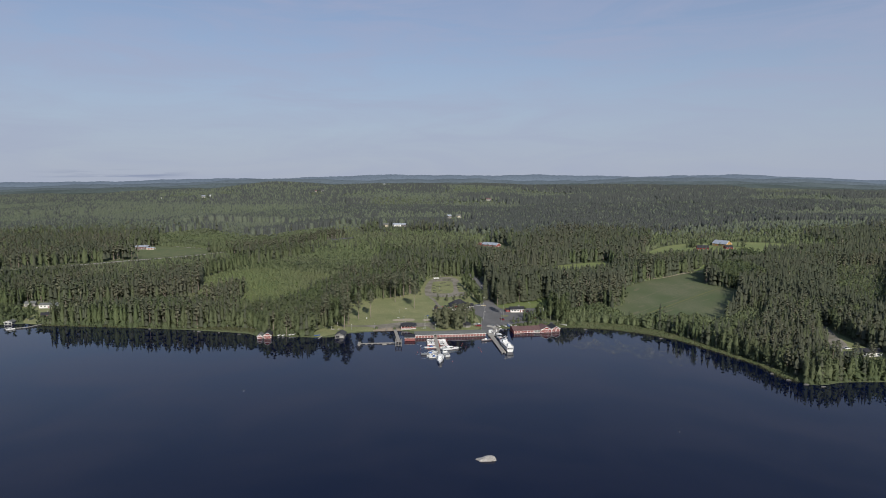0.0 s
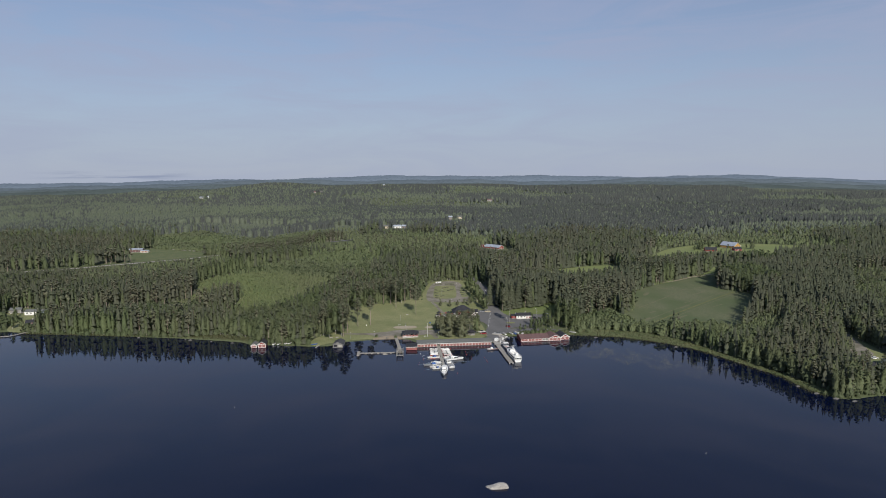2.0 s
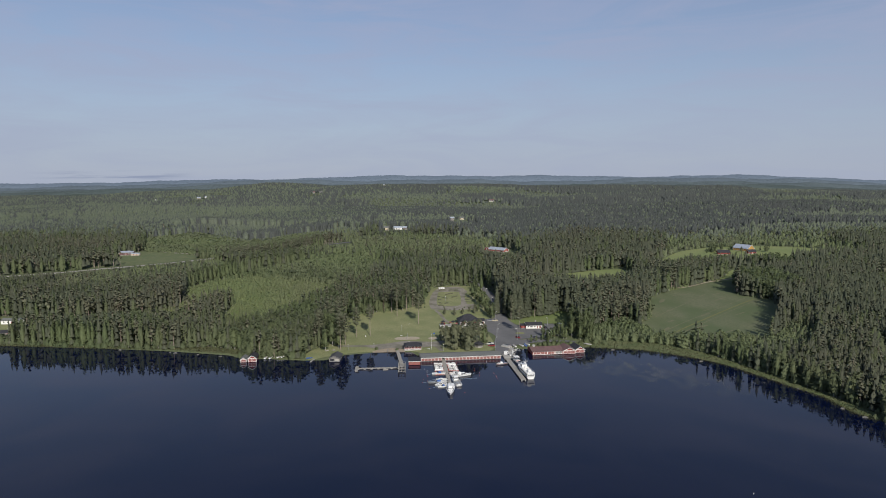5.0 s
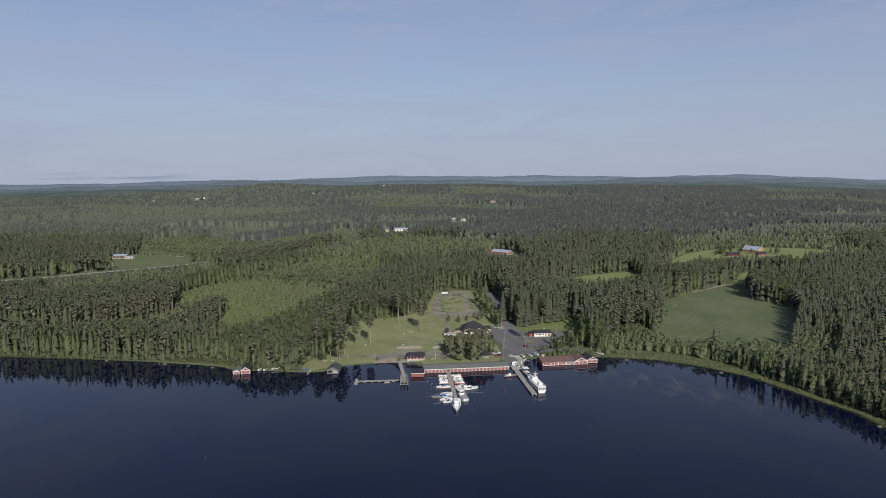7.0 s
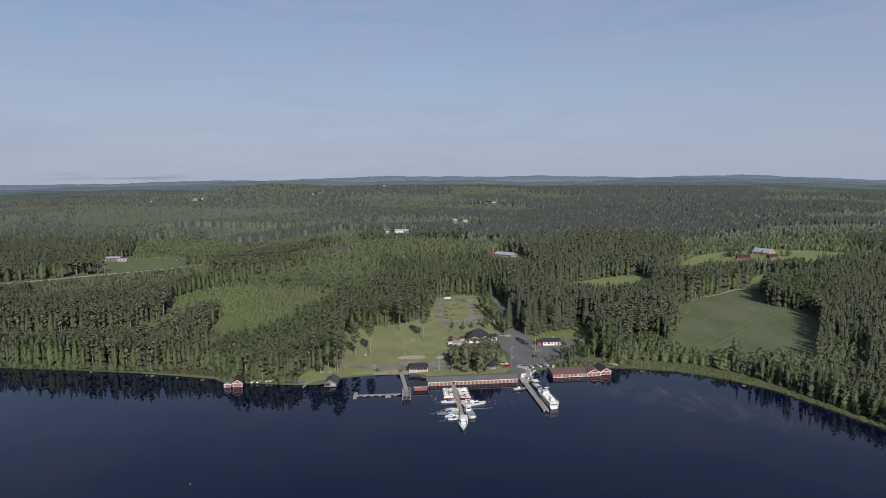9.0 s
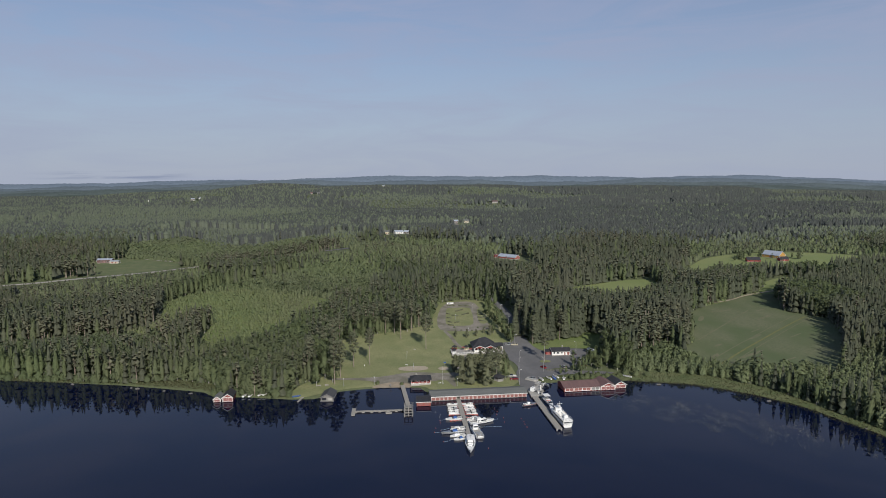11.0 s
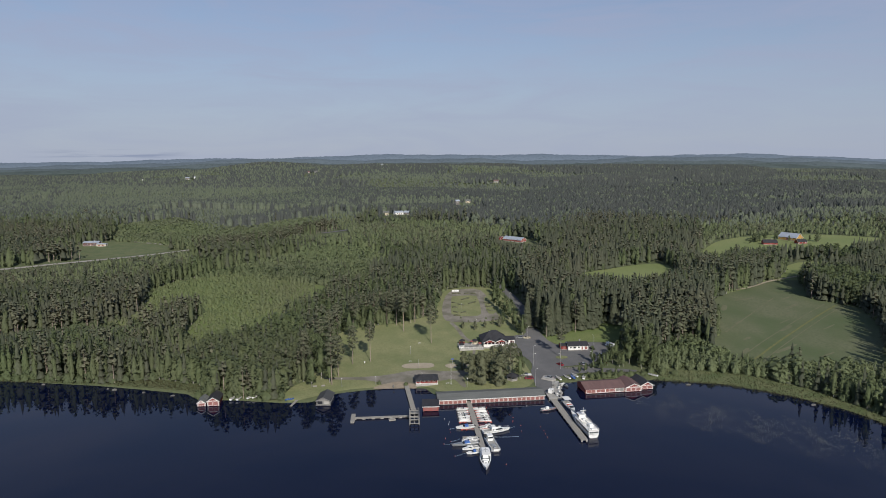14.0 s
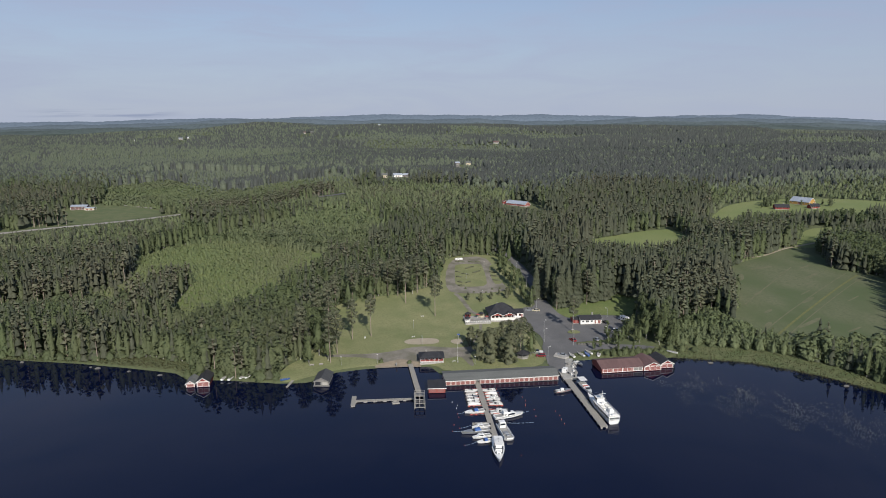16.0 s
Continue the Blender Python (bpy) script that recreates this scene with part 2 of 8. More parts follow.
M["roof_brown"] = surface("brown_red_roof", (0.165, 0.100, 0.094), (0.130, 0.080, 0.076), 0.3, 4.0, 0.8, 0.2, stretch=(2, 0.4, 1))
M["roof_metal"] = surface("sheet_metal_roof", (0.50, 0.54, 0.60), (0.42, 0.46, 0.52), 0.2, 3.0, 0.45, 0.05, metal=0.3)
M["stone"] = surface("shore_stone", (0.17, 0.165, 0.15), (0.12, 0.115, 0.105), 0.6, 3.0, 0.85, 0.5)
M["rock"] = surface("granite", (0.42, 0.40, 0.37), (0.30, 0.28, 0.26), 0.6, 3.0, 0.85, 0.5, (0.20, 0.19, 0.17))
M["gel"] = surface("white_gelcoat", (0.82, 0.82, 0.80), (0.74, 0.74, 0.72), 0.6, 4.0, 0.25, 0.0, (0.68, 0.68, 0.66))
M["alu"] = surface("boat_aluminium", (0.44, 0.45, 0.46), (0.36, 0.37, 0.38), 0.6, 4.0, 0.4, 0.05, metal=0.6)
M["boat_in"] = surface("boat_floor", (0.40, 0.39, 0.36), (0.30, 0.29, 0.27), 0.8, 5.0, 0.7, 0.1)
# hull paint and fittings; also the painted shade of open shed bays
M["navy"] = surface("dark_hull_paint_bay_shade", (0.020, 0.022, 0.028), (0.030, 0.032, 0.040), 0.6, 4.0, 0.4, 0.0)
M["blue"] = surface("blue_canvas", (0.060, 0.140, 0.380), (0.045, 0.100, 0.290), 0.8, 5.0, 0.8, 0.1)
M["orange_red"] = surface("signal_red_plastic", (0.50, 0.120, 0.090), (0.40, 0.100, 0.080), 0.8, 5.0, 0.5, 0.0)
M["shed_wall"] = surface("pale_pink_boards", (0.50, 0.37, 0.34), (0.44, 0.33, 0.31), 0.5, 5.0, 0.8, 0.2)
M["metal"] = surface("galvanised_steel", (0.50, 0.50, 0.50), (0.40, 0.40, 0.40), 0.8, 5.0, 0.5, 0.0, metal=0.5)
M["tyre"] = surface("rubber", (0.02, 0.02, 0.02), (0.03, 0.03, 0.03), 1.0, 6.0, 0.9, 0.0)
M["car_red"] = surface("red_car_paint", (0.24, 0.028, 0.034), (0.20, 0.024, 0.030), 0.5, 3.0, 0.25, 0.0)
M["car_silver"] = surface("silver_car_paint", (0.46, 0.48, 0.50), (0.40, 0.42, 0.44), 0.5, 3.0, 0.25, 0.0, metal=0.4)
M["car_dark"] = surface("dark_car_paint", (0.035, 0.040, 0.050), (0.05, 0.05, 0.06), 0.5, 3.0, 0.25, 0.0)
M["rope"] = surface("pale_blue_rope", (0.36, 0.46, 0.55), (0.28, 0.37, 0.46), 2.0, 8.0, 0.8, 0.0)
M["lily"] = surface("lily_pads", (0.12, 0.125, 0.10), (0.17, 0.17, 0.145), 0.5, 3.0, 0.5, 0.0)

m, nt, b = node_mat("window_glass")
b.inputs["Base Color"].default_value = (0.016, 0.020, 0.026, 1)
b.inputs["Roughness"].default_value = 0.05
M["glass"] = m

m, nt, b = node_mat("lake_water")
b.inputs["Base Color"].default_value = (0.0018, 0.0042, 0.0200, 1)
b.inputs["Specular IOR Level"].default_value = 0.36
b.inputs["Roughness"].default_value = 0.03
b.inputs["IOR"].default_value = 1.33
ripple = nt.nodes.new("ShaderNodeBump")
ripple.inputs["Strength"].default_value, ripple.inputs["Distance"].default_value = 0.05, 0.05
nt.links.new(noise_fac(nt, 0.35, 0.2, 0.8, 3, stretch=(1, 1.6, 1)), ripple.inputs["Height"])
nt.links.new(ripple.outputs[0], b.inputs["Normal"])
M["water"] = m

# ridge colours: air haze mixed into the base tone, bluer with distance
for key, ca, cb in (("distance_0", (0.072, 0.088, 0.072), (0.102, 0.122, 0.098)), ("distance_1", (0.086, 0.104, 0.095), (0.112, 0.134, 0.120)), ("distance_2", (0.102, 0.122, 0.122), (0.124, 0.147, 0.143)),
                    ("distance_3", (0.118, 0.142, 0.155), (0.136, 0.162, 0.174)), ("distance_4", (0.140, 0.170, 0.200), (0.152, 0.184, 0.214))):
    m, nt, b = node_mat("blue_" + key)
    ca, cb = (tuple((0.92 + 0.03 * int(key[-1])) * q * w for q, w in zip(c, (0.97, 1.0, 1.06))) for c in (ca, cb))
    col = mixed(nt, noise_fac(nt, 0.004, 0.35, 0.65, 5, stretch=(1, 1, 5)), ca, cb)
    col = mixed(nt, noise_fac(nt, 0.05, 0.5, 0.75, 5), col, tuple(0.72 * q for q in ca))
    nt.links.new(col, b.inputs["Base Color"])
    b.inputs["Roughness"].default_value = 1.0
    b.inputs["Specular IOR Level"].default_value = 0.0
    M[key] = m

# ---- mesh helpers ----
class Geo:
    """Collects vertices and faces of one mesh."""
    def __init__(self):
        self.v, self.f = [], []

    def add(self, verts, faces):
        k = len(self.v)
        self.v += [tuple(p) for p in verts]
        self.f += [tuple(i + k for i in f) for f in faces]
        return self

    def box(self, x0, y0, z0, x1, y1, z1):
        return self.add([(x0, y0, z0), (x1, y0, z0), (x1, y1, z0), (x0, y1, z0), (x0, y0, z1), (x1, y0, z1), (x1, y1, z1), (x0, y1, z1)],
                        [(3, 2, 1, 0), (4, 5, 6, 7), (0, 1, 5, 4), (1, 2, 6, 5), (2, 3, 7, 6), (3, 0, 4, 7)])

    def chunk(self, x0, y0, z0, x1, y1, z1, c):
        """A box with its upper edges rounded off by c."""
        r0 = [(x0, y0), (x1, y0), (x1, y1), (x0, y1)]
        r1 = [(x0 + c, y0 + c), (x1 - c, y0 + c), (x1 - c, y1 - c), (x0 + c, y1 - c)]
        return self.rings([[(*p, z0) for p in r0], [(*p, z1 - c) for p in r0], [(*p, z1) for p in r1]])

    def rings(self, rings, cap=True):
        n = len(rings[0])
        v = [p for r in rings for p in r]
        f = []
        for i in range(len(rings) - 1):
            for j in range(n):
                a, b2 = i * n + j, i * n + (j + 1) % n
                f.append((a, b2, b2 + n, a + n))
        if cap:
            f.append(tuple(reversed(range(n))))
            f.append(tuple(range((len(rings) - 1) * n, len(rings) * n)))
        return self.add(v, f)

    def cyl(self, x, y, z0, z1, r, r2=None, n=8):
        r2 = r if r2 is None else r2
        ring = lambda z, q: [(x + q * math.cos(2 * math.pi * k / n), y + q * math.sin(2 * math.pi * k / n), z) for k in range(n)]
        return self.rings([ring(z0, r), ring(z1, r2)])

    def tube(self, p, q, r, n=6, r2=None):
        p, q = Vector(p), Vector(q)
        d = (q - p).normalized()
        s = d.cross(Vector((0, 0, 1)) if abs(d.z) < 0.9 else Vector((1, 0, 0))).normalized()
        u = s.cross(d)
        r2 = r if r2 is None else r2
        ring = lambda c, k: [c + (s * math.cos(2 * math.pi * i / n) + u * math.sin(2 * math.pi * i / n)) * k for i in range(n)]
        return self.rings([ring(p, r), ring(q, r2)])

    def along_x(self, profile, x0, x1):
        """A closed (y, z) profile drawn out along x."""
        return self.rings([[(x0, y, z) for y, z in profile], [(x1, y, z) for y, z in profile]])

    def along_y(self, profile, y0, y1):
        return self.rings([[(x, y0, z) for x, z in profile], [(x, y1, z) for x, z in profile]])

    def flat(self, pts, z0, z1):
        return self.rings([[(x, y, z0) for x, y in pts], [(x, y, z1) for x, y in pts]])

    def mesh(self, name, material, smooth=False):
        me = bpy.data.meshes.new(name)
        me.from_pydata(self.v, [], self.f)
        bm = bmesh.new()
        bm.from_mesh(me)
        bmesh.ops.recalc_face_normals(bm, faces=bm.faces)
        bm.to_mesh(me)
        bm.free()
        me.materials.append(M[material])
        if smooth:
            me.polygons.foreach_set("use_smooth", [True] * len(me.polygons))
        return me


def part(name, geo, material, parent, label="", at=None, smooth=False):
    """One mesh under a thing or a part; geo may be a mesh that alike pieces share."""
    me = geo if isinstance(geo, bpy.types.Mesh) else geo.mesh(name, material, smooth)
    ob = new(name, me)
    ob.parent = parent
    if at:
        ob.matrix_basis = at if isinstance(at, Matrix) else pose(*at)
    return tagged(ob, label)


def thing(name, label, category, x, y, z=None, rz=0, group=""):
    ob = new(name)
    ob.matrix_basis = pose(x, y, float(height(x, y)) if z is None else z, 0, 0, rz)
    return tagged(ob, label, category, group)


def solid(name, geo, material, label, category, x=0, y=0, z=0, rz=0, group="", kind="", smooth=False):
    ob = new(name, geo.mesh(name, material, smooth))
    ob.matrix_basis = pose(x, y, z, 0, 0, rz)
    return tagged(ob, label, category, group, kind)


def smooth_line(pts, rounds=2, closed=True):
    """Corner cutting, for soft outlines."""
    for _ in range(rounds):
        out = []
        pairs = list(zip(pts, pts[1:] + pts[:1])) if closed else list(zip(pts[:-1], pts[1:]))
        for (ax, ay), (bx, by) in pairs:
            out += [(ax * 0.75 + bx * 0.25, ay * 0.75 + by * 0.25), (ax * 0.25 + bx * 0.75, ay * 0.25 + by * 0.75)]
        pts = out if closed else [pts[0]] + out + [pts[-1]]
    return pts


def ribbon(line, width):
    """The outline of a way of that width along a line."""
    line = smooth_line(line, 2, False)
    left, right = [], []
    for i, (x, y) in enumerate(line):
        ax, ay = line[max(0, i - 1)]
        bx, by = line[min(len(line) - 1, i + 1)]
        k = math.hypot(bx - ax, by - ay)
        nx, ny = -(by - ay) / k * width / 2, (bx - ax) / k * width / 2
        left.append((x + nx, y + ny))
        right.append((x - nx, y - ny))
    return left + right[::-1]


def inside(poly, x, y):
    x, y = np.asarray(x, float), np.asarray(y, float)
    hit = np.zeros(x.shape, bool)
    for (ax, ay), (bx, by) in zip(poly, poly[1:] + poly[:1]):
        if ay != by:
            cross = ((ay > y) != (by > y)) & (x < (bx - ax) * (y - ay) / (by - ay) + ax)
            hit ^= cross
    return hit


# ---- the land ----
SHORE = [(-1500, 120), (-600, 75), (-324, 58), (-305, 61), (-289, 53), (-257, 49), (-215, 42), (-172, 34), (-149, 28), (-122, 20), (-114, 12),
         (-96, 10.5), (-73, 6), (-61, 6), (-54, 10), (-50, 17), (-36, 21), (-22, 23), (-6, 22.5), (0, 10), (50, 12), (54, 8), (58, 8), (63, 27), (74, 28), (90, 25),
         (111, 29), (123, 26), (143, 21), (159, 11), (172, -1), (184, -16), (193, -40), (200, -60), (206, -75), (207, -98), (213, -110),
         (219, -114), (238, -109), (258, -110), (420, -122), (1500, -200)]


def shore_distance(x, y):
    """Metres inland from the shore line (negative on the lake)."""
    x, y = np.asarray(x, float), np.asarray(y, float)
    best = np.full(x.shape, 1e9)
    for (ax, ay), (bx, by) in zip(SHORE[:-1], SHORE[1:]):
        dx, dy = bx - ax, by - ay
        u = np.clip(((x - ax) * dx + (y - ay) * dy) / (dx * dx + dy * dy), 0, 1)
        best = np.minimum(best, np.hypot(x - ax - u * dx, y - ay - u * dy))
    side = np.interp(x, [p[0] for p in SHORE], [p[1] for p in SHORE])
    return np.where(y > side, best, -best)


def flank(u):
    """The hills sink to both sides of the view."""
    return np.interp(u, [-0.72, -0.6, -0.5, -0.35, -0.2, 0, 0.35, 0.5, 0.6, 0.72], [0.63, 0.70, 0.78, 0.89, 0.93, 1.0, 0.98, 0.98, 0.85, 0.64])


FAR_SITES = [(-110, 500, 6), (79, 920, 10), (211, 1590, 7), (545, 1215, 6), (463, 1260, 7), (-385, 2000, 9), (-780, 1915, 11), (-970, 1990, 10), (715, 2700, 7), (-182, 2650, 9), (-45, 728, 3)]


def height(x, y):
    """The lie of the land."""
    x, y = np.asarray(x, float), np.asarray(y, float)
    d = shore_distance(x, y)
    z = np.interp(d, [-40, -12, 0, 4, 15, 55, 100, 190, 280, 420, 800, 1500, 2600, 3600, 5200],
                  [-4, -2.5, -0.02, 0.7, 1.2, 2.2, 5.2, 10.0, 13.5, 18, 26, 36, 46, 44, 40])
    near = np.clip((900 - d) / 500, 0, 1)
    right = np.clip((x - 130) / 90, 0, 1) * near * 0.45
    left = np.clip((-x - 150) / 150, 0, 1) * near * 0.15
    z = np.where(d > 0, z * (1 - right - left), z)
    swell = (np.sin(x / 330 + 1.3) * np.sin(y / 280 + 0.4) + 0.6 * np.sin(x / 170 + y / 210)) * np.clip((d - 480) / 700, 0, 1)
    far = np.clip((d - 900) / 1500, 0, 1)
    u = x / np.maximum(y + 355, 300)
    z = (z + swell * (5 + 4 * far)) * (1 - far * (1 - flank(u)))
    # rolling ridges that run across the view, and the long hill that closes it
    roll = np.sin(y / 92 + 1.7 * np.sin(x / 390 + 0.6) + 0.5) + 0.7 * np.sin(y / 51 - x / 260 + 1.9 * np.sin(x / 310)) + 0.5 * np.sin(x / 88 + y / 120)
    z = z + roll * (3.5 + 4.0 * far) * np.clip((d - 620) / 500, 0, 1)
    top = np.interp(u, [-0.75, -0.55, -0.40, -0.25, -0.06, 0.08, 0.22, 0.4, 0.6, 0.75], [20, 26, 46, 68, 82, 74, 58, 54, 46, 38])
    rise = np.clip((y - 1500) / 1250, 0, 1)
    rise = rise * rise * (3 - 2 * rise)
    z = z + (top - 40 * flank(u)) * rise * np.where(d > 0, 1, 0)
    for kx, ky, kh in FAR_SITES:
        z = z + kh * np.exp(-((x - kx) ** 2 + (y - ky) ** 2) / (2 * 42 ** 2))
    fall = np.clip((y - 2850) / 600, 0, 1)
    return z * (1 - 0.75 * fall)


def spread(*stops):
    """Grid lines: from stop to stop (position, step)."""
    out = []
    for (a, s), (b2, _) in zip(stops[:-1], stops[1:]):
        n = max(1, round((b2 - a) / s))
        out += [a + (b2 - a) * i / n for i in range(n)]
    return np.array(out + [stops[-1][0]])


gx = spread((-4300, 150), (-1300, 40), (-460, 12), (-340, 6), (-130, 3), (225, 6), (340, 12), (700, 40), (1300, 150), (4300, 150))
gy = spread((-2600, 200), (-400, 30), (-160, 4), (-60, 3), (80, 5), (160, 10), (560, 25), (1300, 60), (2600, 100), (4520, 100))
XX, YY = np.meshgrid(gx, gy)
ZZ = height(XX, YY)
ZZ = np.where(YY < -1500, np.clip((-1500 - YY) * 0.03, -4, 30), ZZ)
nx, ny = len(gx), len(gy)
ground_mesh = bpy.data.meshes.new("ground")
idx = np.arange(nx * ny).reshape(ny, nx)
quads = np.stack([idx[:-1, :-1], idx[:-1, 1:], idx[1:, 1:], idx[1:, :-1]], -1).reshape(-1, 4)
ground_mesh.from_pydata(np.stack([XX, YY, ZZ], -1).reshape(-1, 3).tolist(), [], quads.tolist())
ground_mesh.polygons.foreach_set("use_smooth", [True] * len(ground_mesh.polygons))
ground_mesh.materials.append(M["ground"])
ground = tagged(new("ground", ground_mesh), "green forest floor and grass rising gently from the lake", "ground", kind="structure")

g = Geo().add([(-4300, -2600, 0), (4300, -2600, 0), (4300, 200, 0), (-4300, 200, 0)], [(0, 1, 2, 3)])
water = solid("water", g, "water", "calm dark blue lake water with faint ripples", "water", kind="structure")


def patch(name, outline, material, label, category="ground", lift=0.1, step=4.0, soft=2):
    """A piece of ground cover laid on the land."""
    pts = smooth_line(list(outline), soft) if soft else list(outline)
    bm = bmesh.new()
    bm.faces.new([bm.verts.new((x, y, 0)) for x, y in pts])
    bm.normal_update()
    bmesh.ops.triangulate(bm, faces=bm.faces[:])
    xs, ys = [p[0] for p in pts], [p[1] for p in pts]
    for axis, lo, hi in ((0, min(xs), max(xs)), (1, min(ys), max(ys))):
        k = math.ceil(lo / step) * step
        while k < hi:
            co, no = [0, 0, 0], [0, 0, 0]
            co[axis], no[axis] = k, 1
            bmesh.ops.bisect_plane(bm, geom=bm.verts[:] + bm.edges[:] + bm.faces[:], plane_co=co, plane_no=no)
            k += step
    co = np.array([v.co for v in bm.verts])
    z = height(co[:, 0], co[:, 1])
    for v, q in zip(bm.verts, z):
        v.co.z = max(float(q), 0.02) + lift
    bmesh.ops.recalc_face_normals(bm, faces=bm.faces[:])
    if sum(f.normal.z for f in bm.faces) < 0:
        bmesh.ops.reverse_faces(bm, faces=bm.faces[:])
    me = bpy.data.meshes.new(name)
    bm.to_mesh(me)
    bm.free()
    me.materials.append(M[material])
    return tagged(new(name, me), label, category, kind="structure")


LAWN = [(-72, 6.5), (-65, 8), (-57, 13), (-51, 19), (-36, 23.5), (-20, 25), (-4, 25), (2, 13), (49, 16), (50, 45), (47, 75), (50, 100), (58, 118), (60, 150), (56, 190), (50, 222),
        (30, 226), (12, 218), (4, 190), (3, 150), (-10, 140), (-28, 129), (-45, 123), (-62, 110), (-66, 80), (-63, 50), (-66, 32), (-71, 26), (-74, 16)]
PARK = [(7, 136), (7, 170), (12, 205), (21, 218), (38, 220), (43, 196), (44, 154), (47, 136), (28, 129), (14, 130)]
ISLAND = [(13.0, 144), (13.6, 168), (15.0, 190), (16, 197), (34, 199), (35, 190), (35, 165), (33.5, 145), (24, 143)]
APRON = [(-25, 23), (-13, 24), (-8, 29), (3, 30), (9, 33), (12.5, 20), (15, 20), (13, 36), (19, 40), (18, 45), (6, 43), (-3, 46), (-14, 46), (-24, 40), (-36, 37), (-57, 37), (-57, 34), (-32, 33)]
TARMAC = [(49, 13), (55.5, 9), (57.5, 18), (59, 28), (64, 35), (80, 39.5), (104, 38), (108, 42), (82, 46), (68, 46), (69, 49), (92, 52), (98, 62), (105, 72), (108, 88), (90, 90), (77, 83), (70, 90),
          (67, 109), (66.5, 130), (67.5, 153), (66, 185), (62, 212), (56, 209), (60, 180), (61.5, 153), (60, 125), (58, 104), (49, 104), (47.5, 92), (50, 86), (47, 73), (52, 62), (53, 52), (49.5, 40)]
FIELD = [(160, 66), (166, 86), (182, 106), (192, 140), (203, 175), (233, 208), (260, 225), (300, 256), (317, 250), (289, 186), (307, 156), (292, 118), (264, 72), (236, 31), (200, 33), (178, 44)]
PASTURE = [(250, 335), (268, 362), (311, 423), (350, 480), (400, 512), (484, 522), (560, 470), (512, 424), (465, 405), (440, 360), (425, 318), (395, 345), (375, 395), (330, 395), (295, 345)]
GRASS_TOP = [(233, 208), (260, 225), (300, 256), (330, 292), (345, 320), (380, 345), (425, 318), (390, 290), (330, 262), (317, 250), (300, 257)]
MEADOW = [(118, 258), (160, 296), (231, 354), (237, 320), (222, 268), (192, 225), (165, 206), (135, 206), (112, 226)]
VERGE = [(66, 108), (70, 91), (78, 84), (92, 91), (109, 89), (122, 100), (127, 118), (112, 128), (100, 112), (84, 112)]
SHORE_R = [(60, 30), (64, 29), (75, 30), (92, 27), (111, 30), (124, 27), (143, 22), (159, 12), (172, 0), (184, -15), (193, -39), (200, -59), (207, -75), (208, -98), (214, -109), (217, -103), (211, -75),
           (200, -41), (192, -17), (184, 5), (172, 20), (158, 32), (140, 38), (122, 42), (108, 41), (80, 39)]
REED_L = [(-172, 33), (-150, 27), (-123, 20), (-116, 13), (-112, 22), (-120, 30), (-140, 37), (-158, 38)]
CLEARING = [(-138, 58), (-128, 82), (-112, 96), (-101, 118), (-90, 152), (-78, 182), (-74, 228), (-132, 262), (-173, 284), (-217, 266), (-224, 229), (-205, 168), (-222, 135), (-205, 126), (-184, 134), (-178, 158),
            (-160, 160), (-158, 120), (-146, 85)]
YARD_L = [(-350, 128), (-330, 134), (-306, 118), (-296, 76), (-293, 56), (-312, 62), (-318, 95), (-345, 112)]
YARD_R = [(262, -48), (284, -20), (288, 8), (296, 8), (296, -20), (292, -44), (300, -62), (290, -90), (262, -98), (258, -75)]

patch("lawn", LAWN, "lawn", "mown park lawn, slightly dry in patches", lift=0.08)
patch("gravel_yard", PARK, "gravel", "worn gravel parking yard with weeds", lift=0.16, soft=1)
patch("grass_island", ISLAND, "lawn", "rough grass island inside the parking yard", lift=0.24, soft=1)
patch("grass_island", [(38, 150), (39, 185), (41, 196), (44, 195), (44.5, 154), (43, 149)], "lawn", "rough grass strip beside the parking yard", lift=0.24, soft=1)
patch("gravel_apron", APRON, "gravel", "trodden gravel way along the bathing beach", lift=0.16)
patch("sand_court", [(-19, 51.8), (-17.5, 56), (-12, 57.5), (-3, 57.5), (-0.5, 54.5), (-1, 50.5), (-6, 48.8), (-15, 48.8)], "sand", "pale sand volleyball court set into the lawn", lift=0.2)
patch("sand_circle", [(4.5, 52.3), (7, 55.5), (10.5, 55.3), (12.3, 52), (10.5, 48.5), (7, 48.3)], "sand", "small round sand play area", lift=0.22)
patch("beach", [(-32, 21.8), (-24, 22.2), (-16, 22.6), (-10, 21.6), (-10, 26), (-15, 29), (-20, 31), (-25, 28), (-31, 24.5)], "beach", "narrow brown sand bathing beach", lift=0.2)
road = patch("road", TARMAC, "asphalt", "grey asphalt road and harbour parking area", "road", lift=0.2, soft=1)
patch("road_bend", ribbon([(59, 208), (57, 222), (53, 238), (44, 251), (30, 258), (8, 262)], 6.0), "asphalt", "grey asphalt lane bending into the wood", "road", lift=0.22, soft=0)
patch("cafe_path", ribbon([(12, 130), (16, 115), (18.5, 99), (22, 92)], 2.6), "gravel", "narrow gravel path across the grass", lift=0.2, soft=0)
patch("foot_path", ribbon([(23, 77), (22, 68), (18, 55), (14, 44)], 1.6), "gravel", "narrow gravel footpath", lift=0.2, soft=0)
patch("traffic_island", [(67, 61.5), (69, 66), (73.5, 66), (75, 62.5), (72, 60.3)], "lawn", "small grass island in the asphalt", lift=0.42)
field = patch("field", FIELD, "crop", "green field of young crop with faint strips", "field", lift=0.12, step=8)
